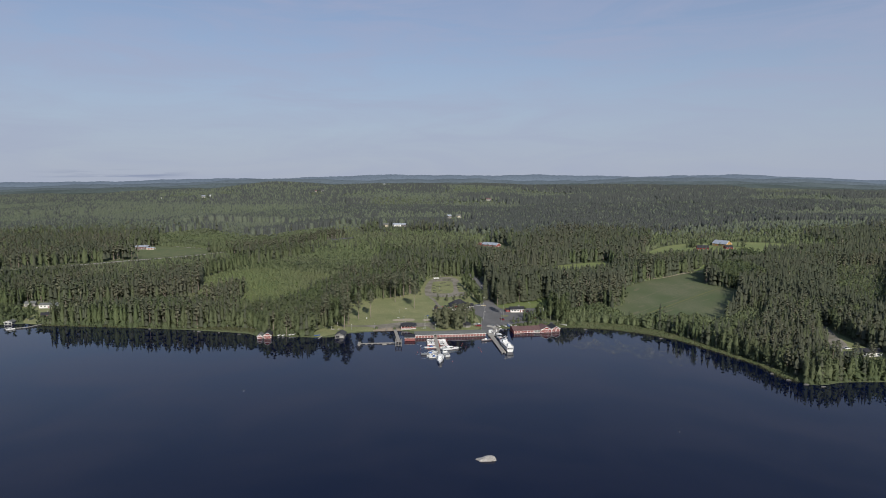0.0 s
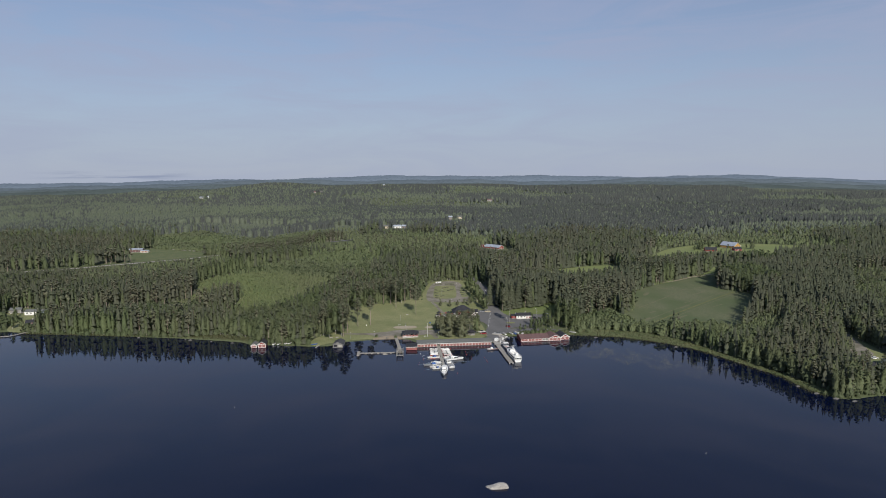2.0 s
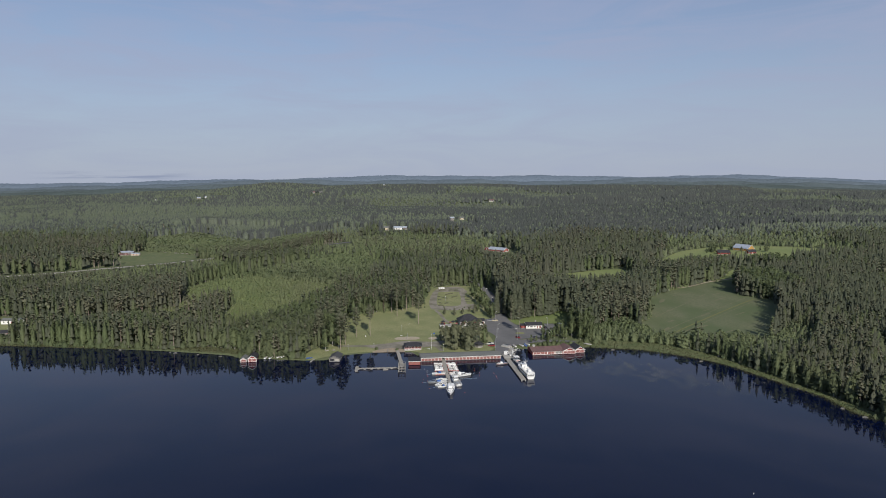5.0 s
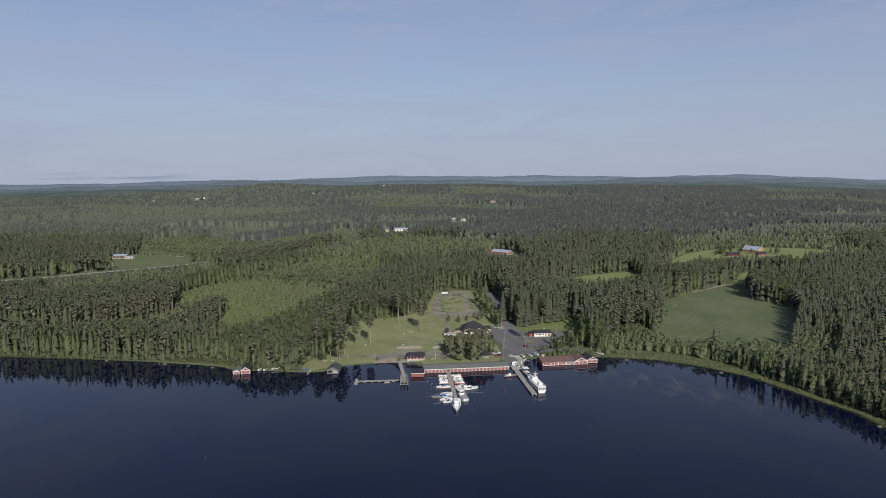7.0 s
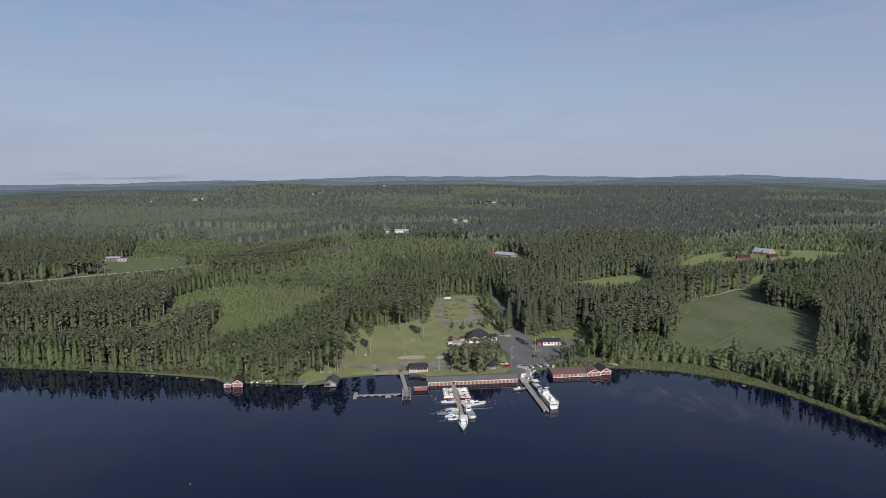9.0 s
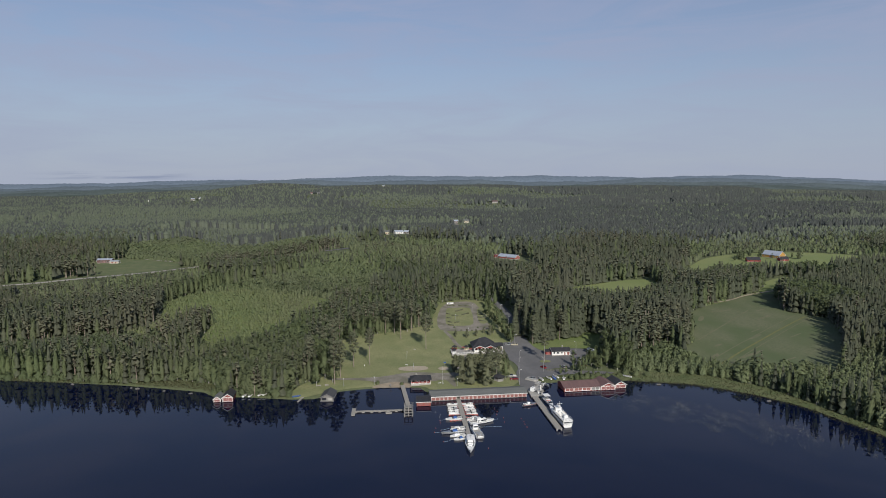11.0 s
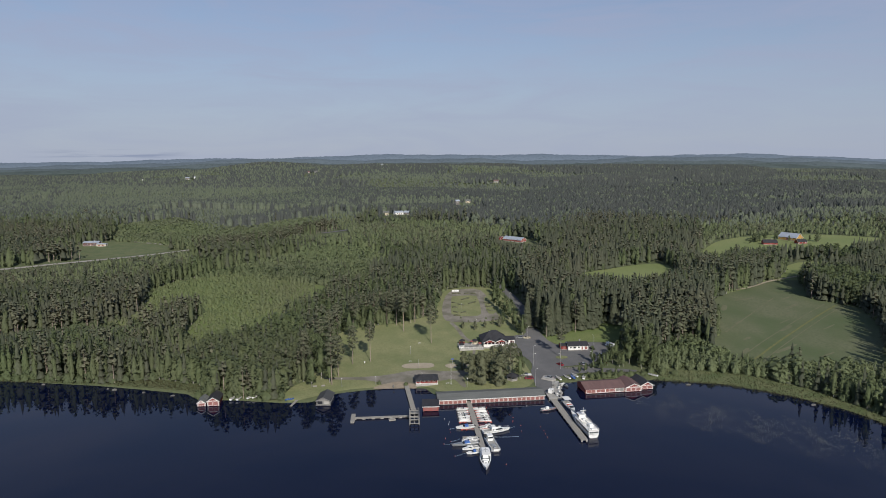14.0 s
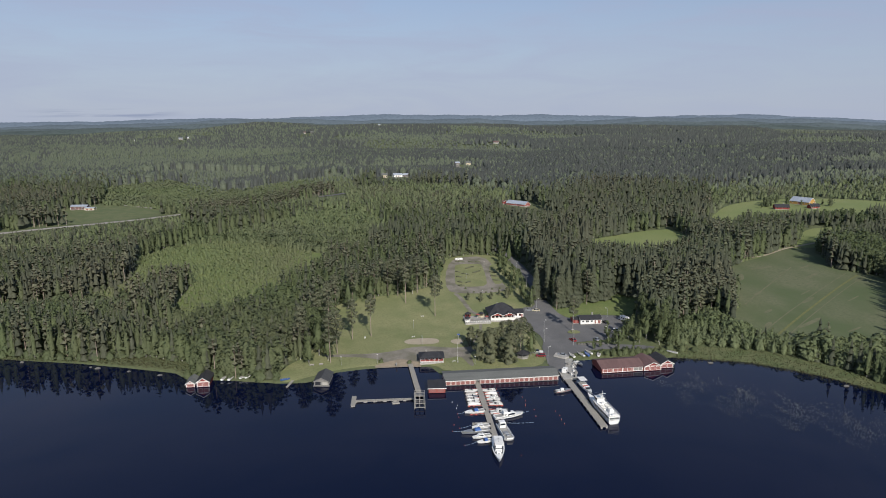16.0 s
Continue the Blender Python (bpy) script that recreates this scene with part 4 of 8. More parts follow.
SHORE_MASS = [(-142, 8), (-74, 0), (-72, 32), (-75, 62), (-80, 125), (-98, 122), (-112, 98), (-130, 84)]
WOOD_LAWN = [(-80, 20), (-58, 30), (-62, 110), (-25, 128), (2, 145), (5, 200), (12, 240), (-40, 240), (-100, 180), (-120, 110), (-100, 40)]
BUSH_R = [(108, 40), (140, 38), (172, 20), (188, 6), (200, -20), (222, 30), (190, 36), (160, 66), (155, 90), (130, 70), (112, 55)]


def wooded(x, y, d, edge=2.0):
    ok = d > edge
    for poly in OPEN:
        ok &= ~inside(poly, x, y)
    for kx, ky, _ in FAR_SITES:
        ok &= ~((np.abs(x - kx) < 13) & (y > ky - 22) & (y < ky + 10))
    return ok


def fan(x, y):
    return np.abs(x - 4) < 0.715 * (y + 455) + 45


def kinds(x, y, d, even=0.0):
    """Species (0 spruce, 1 pine, 2 birch) and height of a tree at each place."""
    a, b2, c = value_noise(x, y, 70, 1), value_noise(x, y, 160, 2), rng.random(len(x))
    mix = 0.55 * a + 0.45 * b2
    p_birch = np.clip(0.22 + (mix - 0.5) * 2.2, 0.05, 0.85)
    p_pine = np.clip(0.17 - (value_noise(x, y, 120, 3) - 0.5) * 1.2, 0.04, 0.5)
    tall = 16.5 + 7 * value_noise(x, y, 110, 4)

    def rule(poly, birch_share, pine_share, high):
        k = inside(poly, x, y)
        p_birch[k], p_pine[k] = birch_share, pine_share
        tall[k] = high
    rule(SHORE_WOOD_L, 0.52, 0.24, 19.5)
    rule(DARK_L, 0.22, 0.18, 20)
    rule(SPRUCE_R, 0.15, 0.12, 25)
    rule(SPRUCE_FAR_R, 0.06, 0.06, 19.5)
    rule(POINT_WOOD, 0.28, 0.14, 17)
    rule(FIELD_SE, 0.85, 0.0, 8.5)
    rule(GROVE, 0.88, 0.0, 18)
    rule(BUSH_R, 0.92, 0.0, 7.5)
    # a low fringe of young trees before the felled area and the tall stand
    front = np.interp(x, [-345, -262, -222, -205, -184, -160, -146, -138, -128], [118, 118, 132, 128, 130, 100, 75, 60, 58])
    cap = np.where((x < -128) & (x > -420) & (y < front), 4.0 + 0.26 * np.maximum(front - y, np.where(d < 30, 70, 0)), 99)
    tall[:] = np.minimum(tall, cap)
    rule(WOOD_LAWN, 0.55, 0.40, 17)
    rule(SHORE_MASS, 0.78, 0.16, 15)
    rule(ISLAND_T, 0.40, 0.35, 18)
    # stands of unlike age and kind in the wider woods
    deep = np.clip((d - 260) / 200, 0, 1)
    s1, s2 = value_noise(x, y * 1.6, 240, 11), value_noise(x + 900, y * 1.8, 420, 12)
    age = np.clip((0.5 * s1 + 0.5 * s2 - 0.42) / 0.06, 0, 1)
    tall[:] = tall * (1 - deep) + deep * (8.0 + 9.5 * age + 2 * value_noise(x, y, 60, 5))
    west = np.clip(-x / np.maximum(y + 355, 300) / 0.3 + 0.2, 0, 1)
    p_birch[:] = p_birch * (1 - deep) + deep * np.clip(0.72 + 0.12 * west - (0.62 - 0.30 * west) * age, 0.08, 0.85)
    rule(YOUNG, 0.88, 0.06, 7.0)
    rule(YOUNG_B, 0.50, 0.20, 9.0)
    rule(LIGHT_M, 0.85, 0.08, 4.6)
    rule(LIGHT_N, 0.80, 0.08, 6.0)
    rule(LIGHT_F, 0.80, 0.08, 5.5)
    rule(LIGHT_D, 0.80, 0.08, 7.0)
    rule(LIGHT_R, 0.70, 0.10, 12.0)
    rule([(342, 6), (510, 237), (457, 241), (358, 87)], 0.55, 0.12, 12.0)
    rule(BELT_A, 0.12, 0.78, 16.5)
    rule(BELT_B, 0.10, 0.75, 17.0)
    rule(ROAD_WOOD, 0.14, 0.30, 16.0)
    rule(DARK_M, 0.16, 0.12, 19.0)
    # low growth south of the country road, the track end and the barn
    def fringe(xs, ys, start, slope, reach):
        line = np.interp(x, xs, ys, left=-1e6, right=-1e6)
        k = (y < line) & (y > line - reach)
        tall[k] = np.minimum(tall[k], (start + slope * (line - y))[k])
    fringe([-520, -480, -395, -351, -300, -262, -250], [285, 300, 337, 368, 402, 432, 440], 1.2, 0.14, 110)
    fringe([104, 135, 165, 192, 222, 238], [228, 206, 206, 225, 268, 322], 17.0, 0.08, 75)
    fringe([-140, -92], [492, 500], 2.0, 0.16, 90)
    fringe([74, 84, 100, 126], [460, 440, 432, 418], 4.6, 0.12, 90)
    fringe([-80, -20], [700, 705], 5.0, 0.12, 90)
    fringe([40, 95], [930, 925], 5.0, 0.10, 90)
    k = inside([(244, -92), (262, -98), (285, -10), (272, -20), (255, -55)], x, y)
    tall[k] = np.minimum(tall[k], 8.5)
    for kx, ky, _ in FAR_SITES:
        k = (np.abs(x - kx) < 26) & (y > ky - 150) & (y < ky)
        tall[k] = np.minimum(tall[k], 6.5 + 0.05 * (ky - y[k]))
    edge = d < 14
    yard = (x > -352) & (x < -284) & (y < 124)
    p_birch[edge] = np.maximum(p_birch[edge], 0.6)
    tall[edge & (x < -70)] = np.maximum(tall[edge & (x < -70)], 17.5)
    tall[edge & (x > -70)] *= 0.9
    tall[yard] = np.minimum(tall[yard], 4.5)
    kind = np.where(c < p_birch, 2, np.where(c < p_birch + (1 - p_birch) * p_pine / 0.8, 1, 0))
    tall = tall * (0.70 + 0.15 * even + (0.36 - 0.22 * even) * rng.random(len(x))) * np.where(kind == 2, 0.94, 1.0)
    return kind, tall


LABELS = {0: ("forest_spruce", "dark green spruce wood, dense and pointed", ["spruce", "bark"]),
          1: ("forest_pine", "grey-green pine wood with bare reddish trunks", ["pine", "bark"]),
          3: ("forest_young_birch", "light green young birch thicket", ["young", "bark"]),
          2: ("forest_birch", "fresh green birch wood with pale trunks", ["birch", "birch_bark"])}


# farther woods take the leaf colours with haze mixed in
far_mats = {0: ["hazed_spruce", "bark"], 1: ["hazed_spruce", "bark"], 2: ["hazed_birch", "bark"], 3: ["hazed_birch", "bark"]}


def seam(x, y):
    """An uneven border between the nearer and the farther woods."""
    return 640 + 180 * (value_noise(x, x * 0 + 3, 130, 21) - 0.5) + rng.normal(0, 40, len(x))


def plant(x, y, protos, thin=1.0):
    d = shore_distance(x, y)
    ok = wooded(x, y, d) & fan(x, y)
    x, y, d = x[ok], y[ok], d[ok]
    kind, tall = kinds(x, y, d, 1.0 if thin > 1 else 0.0)
    kind = np.where((kind == 2) & (tall < 11), 3, kind)
    if thin > 1:
        tall = tall * 0.92
    for k in (0, 1, 2, 3):
        i = kind == k
        name, label, mats = LABELS[k]
        full = np.where(inside(SHORE_MASS, x[i], y[i]) | inside(GROVE, x[i], y[i]), 1.7, np.where(inside(POINT_WOOD, x[i], y[i]), 1.35, 1.0)) if k == 2 and thin == 1 else 1.0
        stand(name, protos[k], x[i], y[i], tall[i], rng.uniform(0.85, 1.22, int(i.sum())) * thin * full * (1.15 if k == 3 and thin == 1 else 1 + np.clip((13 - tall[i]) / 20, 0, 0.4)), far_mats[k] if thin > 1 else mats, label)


near = {0: [spruce(4, rng, q, 5, 14) for q in (0.11, 0.122, 0.136, 0.118, 0.128)], 1: [pine(30, rng, q, 7, 0.095) for q in (0.36, 0.46, 0.54, 0.42)], 2: [fluffy(rng, 62, q, 5, True) for q in (0.12, 0.132, 0.148, 0.126, 0.138)],
        3: [fluffy(rng, 40, 0.20, 5) for _ in range(5)]}
behind = {0: [spruce(4, rng, q, 5, 14) for q in (0.135, 0.145, 0.155)], 1: [pine(18, rng, q, 8) for q in (0.32, 0.40, 0.48)], 2: [fluffy(rng, 46, q, 4, True) for q in (0.14, 0.155, 0.17)], 3: [fluffy(rng, 22, 0.21, 4) for _ in range(5)]}
mid = {0: [spruce(2, rng, q, 4, 0, 0.2) for q in (0.14, 0.15, 0.16, 0.17)], 1: [pine(6, rng, q, 5) for q in (0.42, 0.5, 0.56)], 2: [fluffy(rng, 20, 0.165, 4) for _ in range(5)], 3: [fluffy(rng, 10, 0.25, 4) for _ in range(5)]}
far = {0: [far_conifer(rng) for _ in range(5)], 1: [far_conifer(rng) for _ in range(4)], 2: [far_broadleaf(rng) for _ in range(4)], 3: [far_tuft(rng) for _ in range(5)]}
tiny = {k: [far_tuft(rng) for _ in range(5)] for k in range(4)}
plant(*scatter(-420, 440, -150, 250, 3.35), near)
plant(*scatter(440, 620, -150, 250, 4.6), behind)
plant(*scatter(-620, 620, 250, 330, 4.3), behind)
x, y = scatter(-880, 880, 330, 780, 5.6)
k = y < seam(x, y)
plant(x[k], y[k], mid)
x, y = scatter(-1600, 1600, 500, 1500, 6.6)
k = y > seam(x, y)
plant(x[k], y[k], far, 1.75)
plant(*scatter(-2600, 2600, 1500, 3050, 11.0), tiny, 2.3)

# bushy belt between the field and the shore
x, y = scatter(105, 240, -30, 95, 3.4)
ok = inside(BUSH_R, x, y) & wooded(x, y, shore_distance(x, y))
x, y = x[ok], y[ok]
stand("field_edge_bushes", [fluffy(rng, 90, q, 6) for q in (0.34, 0.4, 0.46)], x, y, rng.uniform(2.6, 6.0, len(x)) * (0.55 + 1.5 * value_noise(x, y, 14, 31) ** 1.5), rng.uniform(0.85, 1.25, len(x)), ["young"], "dense green alder and birch bushes between field and shore", "bushes")

# broad garden trees round the farm and on the slope before it
x, y = scatter(370, 480, 315, 500, 5.2)
grove = inside([(382, 352), (398, 388), (436, 392), (452, 350), (428, 322)], x, y) | (inside([(375, 440), (384, 470), (412, 500), (470, 500), (462, 455), (454, 462), (452, 494), (418, 486), (390, 462)], x, y) & (rng.random(len(x)) < 0.22))
x, y = x[grove], y[grove]
stand("garden_trees", [fluffy(rng, 90, q, 6, True) for q in (0.26, 0.30, 0.34)], x, y, rng.uniform(6.5, 11.5, len(x)), rng.uniform(0.9, 1.2, len(x)), ["alder", "bark"], "broad dark green garden trees round the farm")

# a closed thicket in the young stands
x, y = scatter(-470, -20, 185, 740, 4.4)
ok = (inside(YOUNG, x, y) | inside(LIGHT_M, x, y)) & wooded(x, y, shore_distance(x, y))
x, y = x[ok], y[ok]
stand("young_thicket", [fluffy(rng, 10, 0.40, 4) for _ in range(5)], x, y, rng.uniform(3.4, 5.8, len(x)), rng.uniform(0.9, 1.3, len(x)), ["young"], "closed light green thicket of young birch")

# young growth in the clearing
x, y = scatter(-230, -90, 55, 290, 2.6)
ok = inside(CLEARING, x, y)
x, y = x[ok], y[ok]
stand("saplings", [fluffy(rng, 10, 0.42, 4) for _ in range(6)], x, y, rng.uniform(1.0, 3.2, len(x)) * (0.6 + 0.8 * value_noise(x, y, 30, 8)), rng.uniform(0.8, 1.5, len(x)), ["sapling"], "light green birch saplings in a felled area")
x, y = scatter(-420, 260, -120, 110, 2.8)
d = shore_distance(x, y)
ok = wooded(x, y, d, 1.0) & (d < 11) & fan(x, y) & ((x < -74) | (x > 112))
x, y = x[ok], y[ok]
stand("shore_bushes", [bush(40, rng) for _ in range(5)], x, y, rng.uniform(1.8, 5.5, len(x)), rng.uniform(0.7, 1.1, len(x)), ["alder"], "green alder and willow bushes along the shore", "bushes")
x, y = scatter(-420, 330, -130, 300, 5.4)
d = shore_distance(x, y)
ok = wooded(x, y, d, 1.5) & ((x < -66) | (y > 60) | (x > 185)) & ((d < 45) | ((x > -260) & (x < 200))) & fan(x, y)
x, y = x[ok], y[ok]
stand("undergrowth", [fluffy(rng, 16, q, 4) for q in (0.3, 0.36, 0.42)], x, y, rng.uniform(2.5, 8.0, len(x)), rng.uniform(0.9, 1.4, len(x)), ["alder"], "green bushes under the trees", "bushes")

# bright shrubs and tall herbs along the edges of the open ground
x, y = scatter(-80, 310, 0, 270, 2.3)
ok = wooded(x, y, shore_distance(x, y), 2.0) & ~inside(BUSH_R, x, y)
x, y = x[ok], y[ok]
rim = np.zeros(len(x), bool)
for poly in (LAWN, VERGE, FIELD, MEADOW, CLEARING):
    for ox, oy in ((4.5, 0), (-4.5, 0), (0, 4.5), (0, -4.5), (2, -2), (-2, -2)):
        rim |= inside(poly, x + ox, y + oy)
rim &= rng.random(len(x)) < 0.35 + 0.65 * (value_noise(x, y, 11, 33) > 0.5)
x, y = x[rim], y[rim]
stand("edge_bushes", [fluffy(rng, 24, q, 5) for q in (0.40, 0.48, 0.55)], x, y, rng.uniform(0.9, 3.6, len(x)), rng.uniform(0.9, 1.4, len(x)), ["sapling"], "bright green shrubs and tall herbs along the wood's edge", "bushes")

# ---- buildings ----
def gable_roof(L, W, z, rise, over=0.45, th=0.16, along="x"):
    """Two slabs meeting in a ridge, as one mesh."""
    a = W / 2 + over
    drop = rise * over / (W / 2)
    prof = [(-a, z - drop), (0, z + rise), (a, z - drop), (a, z - drop + th), (0, z + rise + th * 1.15), (-a, z - drop + th)]
    g = Geo()
    return g.along_x(prof, -L / 2 - over, L / 2 + over) if along == "x" else g.along_y(prof, -L / 2 - over, L / 2 + over)


def hip_roof(L, W, z, rise, over=0.5, ridge=None):
    a, b2 = L / 2 + over, W / 2 + over
    r = (L - W) / 2 if ridge is None else ridge / 2
    r = max(r, 0.05)
    base = [(-a, -b2), (a, -b2), (a, b2), (-a, b2)]
    v = [(x, y, z - 0.15) for x, y in base] + [(x, y, z) for x, y in base] + [(-r, 0, z + rise), (r, 0, z + rise)]
    f = [(3, 2, 1, 0), (0, 1, 5, 4), (1, 2, 6, 5), (2, 3, 7, 6), (3, 0, 4, 7), (4, 5, 9, 8), (5, 6, 9), (6, 7, 8, 9), (7, 4, 8)]
    return Geo().add(v, f)


def frame_geo(w, h, d=0.08, t=0.12):
    """A rectangular frame standing in the x-z plane, its lower left corner at the origin."""
    g = Geo()
    g.box(0, -d, 0, t, 0.02, h).box(w - t, -d, 0, w, 0.02, h).box(t, -d, h - t, w - t, 0.02, h).box(t, -d, 0, w - t, 0.02, t)
    return g


def window(parent, x, y, z, w, h, rz=0, frame_mat="white"):
    pane = part("window", Geo().box(0.06, -0.03, 0.06, w - 0.06, 0.01, h - 0.06), "glass", parent, at=(x, y, z, 0, 0, rz))
    part("window_frame", frame_geo(w, h, 0.07, 0.1).box(w / 2 - 0.03, -0.06, 0.1, w / 2 + 0.03, 0.0, h - 0.1), frame_mat, pane)
    return pane


def door(parent, x, y, z, w, h, rz=0, leaf="door_red", frame_mat="white", knob=True):
    ob = part("door", Geo().box(0.05, -0.05, 0.0, w - 0.05, 0.02, h - 0.05), leaf, parent, at=(x, y, z, 0, 0, rz))
    part("door_frame", frame_geo(w, h, 0.08, 0.1), frame_mat, ob)
    if knob:
        part("handle", Geo().box(w - 0.3, -0.1, h * 0.45, w - 0.18, -0.05, h * 0.5), "metal", ob)
    return ob


def house(name, label, x, y, rz, L, W, wall_h, rise, wall="falu", roof="roof_black", trim="white", front=(), back=(), chimney=True, hip=False, z=None, group="", gable=(), category="house"):
    """A house along its x axis. front, gable: rows of (kind, position, width, height, sill)."""
    if z is None:
        c, s = math.cos(radians(rz)), math.sin(radians(rz))
        z = max(float(height(x + px * c - py * s, y + px * s + py * c)) for px in (-L / 2, L / 2) for py in (-W / 2, W / 2)) + 0.3
    ob = thing(name, label, category, x, y, z, rz, group)
    part("foundation", Geo().box(-L / 2 + 0.05, -W / 2 + 0.05, -2.5, L / 2 - 0.05, W / 2 - 0.05, 0.0), "concrete", ob)
    if hip:
        part("wall", Geo().box(-L / 2, -W / 2, 0, L / 2, W / 2, wall_h), wall, ob)
        part("roof", hip_roof(L, W, wall_h + 0.15, rise), roof, ob)
    else:
        part("wall", Geo().along_x([(-W / 2, 0), (W / 2, 0), (W / 2, wall_h), (0, wall_h + rise), (-W / 2, wall_h)], -L / 2, L / 2), wall, ob)
        part("roof", gable_roof(L, W, wall_h, rise), roof, ob)
    for cx in (-L / 2, L / 2):
        for cy in (-W / 2, W / 2):
            part("corner_board", Geo().box(cx - 0.09, cy - 0.09, 0, cx + 0.09, cy + 0.09, wall_h - 0.12), trim, ob)
    if not hip:
        for e in (-1, 1):
            k = e * (L / 2 + 0.45)
            bg = Geo()
            drop = rise * 0.45 / (W / 2)
            for sgn in (-1, 1):
                bg.add([(k - 0.03, sgn * (W / 2 + 0.45), wall_h - drop - 0.12), (k - 0.03, 0, wall_h + rise - 0.12), (k - 0.03, 0, wall_h + rise + 0.14), (k - 0.03, sgn * (W / 2 + 0.45), wall_h - drop + 0.14),
                        (k + 0.03, sgn * (W / 2 + 0.45), wall_h - drop - 0.12), (k + 0.03, 0, wall_h + rise - 0.12), (k + 0.03, 0, wall_h + rise + 0.14), (k + 0.03, sgn * (W / 2 + 0.45), wall_h - drop + 0.14)],
                       [(0, 1, 2, 3), (7, 6, 5, 4), (0, 4, 5, 1), (1, 5, 6, 2), (2, 6, 7, 3), (3, 7, 4, 0)])
            part("bargeboard", bg, trim, ob)
    for kind, p, w, h, sill in front:
        if kind == "w":
            window(ob, p - w / 2, -W / 2 - 0.02, sill, w, h, 0, trim)
        else:
            # kind "o": a dark panel painted as the shade inside an open bay
            door(ob, p - w / 2, -W / 2 - 0.02, sill, w, h, 0, {"d": "door_red", "o": "navy"}[kind], trim)
    for kind, p, w, h, sill in gable:
        if kind == "w":
            window(ob, L / 2 + 0.02, p - w / 2, sill, w, h, 90, trim)
        else:
            door(ob, L / 2 + 0.02, p - w / 2, sill, w, h, 90, "door_red" if kind == "d" else "white", trim)
    if chimney:
        part("chimney", Geo().box(L * 0.12, 0.2, wall_h + rise * 0.6, L * 0.12 + 0.7, 0.9, wall_h + rise + 1.0).box(L * 0.12 - 0.08, 0.12, wall_h + rise + 1.0, L * 0.12 + 0.78, 0.98, wall_h + rise + 1.15), "concrete", ob)
    return ob


# the long boat shed over the water
SHED = thing("boat_shed", "long low shed with grey felt roof and faded red boat doors", "boat shed", 0.2, 0.0, 0.0, 4.9)
SL, SD = 50.2, 10.5
PASS0, PASS1 = 13.3, 15.1
for x0, x1 in ((0, PASS0), (PASS1, SL)):
    part("wall", Geo().along_x([(0.0, 0.25), (SD, 0.25), (SD, 2.35), (5.6, 3.25), (0.0, 2.35)], x0, x1), "shed_wall", SHED)
part("lintel", Geo().box(PASS0, 0.02, 2.05, PASS1, 0.3, 2.4), "white", SHED)
part("roof", Geo().along_x([(-0.55, 2.27), (5.6, 3.33), (SD + 0.5, 2.30), (SD + 0.5, 2.46), (5.6, 3.52), (-0.55, 2.43)], -0.4, SL + 0.4), "roof_grey", SHED, "weathered grey felt roof")
part("fascia", Geo().box(-0.42, -0.60, 2.18, SL + 0.42, -0.553, 2.44), "white", SHED, "pale eaves board")
part("sill_beam", Geo().box(0, -0.12, 0.12, PASS0, 0.0, 0.36).box(PASS1, -0.12, 0.12, SL, 0.0, 0.36), "grey_wood", SHED)
for k in range(26):
    xx = k * SL / 25
    if not PASS0 - 0.3 < xx < PASS1 + 0.3:
        part("pile", Geo().cyl(xx, 0.15, -2.6, 0.3, 0.14, 0.12), "grey_wood", SHED)
leaf_mesh = Geo().box(0.0, -0.06, -0.2, 1.62, 0.0, 1.28).box(0.05, -0.085, 0.52, 1.57, -0.06, 0.62).box(0.77, -0.085, -0.16, 0.85, -0.06, 1.24).mesh("boat_door", "door_red")
rim_mesh = Geo().box(-0.09, -0.10, -0.22, 0.0, 0.0, 1.38).box(1.62, -0.10, -0.22, 1.71, 0.0, 1.38).box(0.0, -0.10, 1.28, 1.62, 0.0, 1.38).mesh("door_frame", "white")
bays = [0.45 + 2.13 * k for k in range(6)] + [PASS1 + 0.45 + 2.165 * k for k in range(16)]
for xx in bays:
    d2 = part("boat_door", leaf_mesh, "", SHED, at=(xx + 0.05, 0.0, 0.58))
    part("door_frame", rim_mesh, "", d2)

ANNEX = thing("boat_hut", "small red boat hut with a flat brown-grey roof on the water", "boat hut", -3.6, -4.4, 0.0, 1.0)
part("wall", Geo().box(-3.5, -2.8, 0.2, 3.5, 4.2, 2.3), "faded_red", ANNEX)
part("roof", Geo().along_x([(-3.3, 2.3), (4.6, 2.95), (4.6, 3.1), (-3.3, 2.45)], -3.9, 3.9), "roof_black", ANNEX, "dark brown-grey felt roof")
part("fascia", Geo().box(-3.92, -3.36, 2.2, 3.92, -3.304, 2.47), "white", ANNEX)
for xx in (-3.0, 0.3):
    d2 = part("boat_door", Geo().box(0, -0.05, 0, 2.7, 0.0, 1.6).box(1.32, -0.08, 0, 1.38, -0.05, 1.6), "door_red", ANNEX, at=(xx, -2.8, 0.4))
    part("door_frame", frame_geo(2.7, 1.66, 0.09, 0.09), "faded_red", d2)
for xx, yy in ((-3.3, -2.6), (0, -2.6), (3.3, -2.6), (-3.3, 4), (3.3, 4)):
    part("pile", Geo().cyl(xx, yy, -2.6, 0.3, 0.14), "grey_wood", ANNEX)

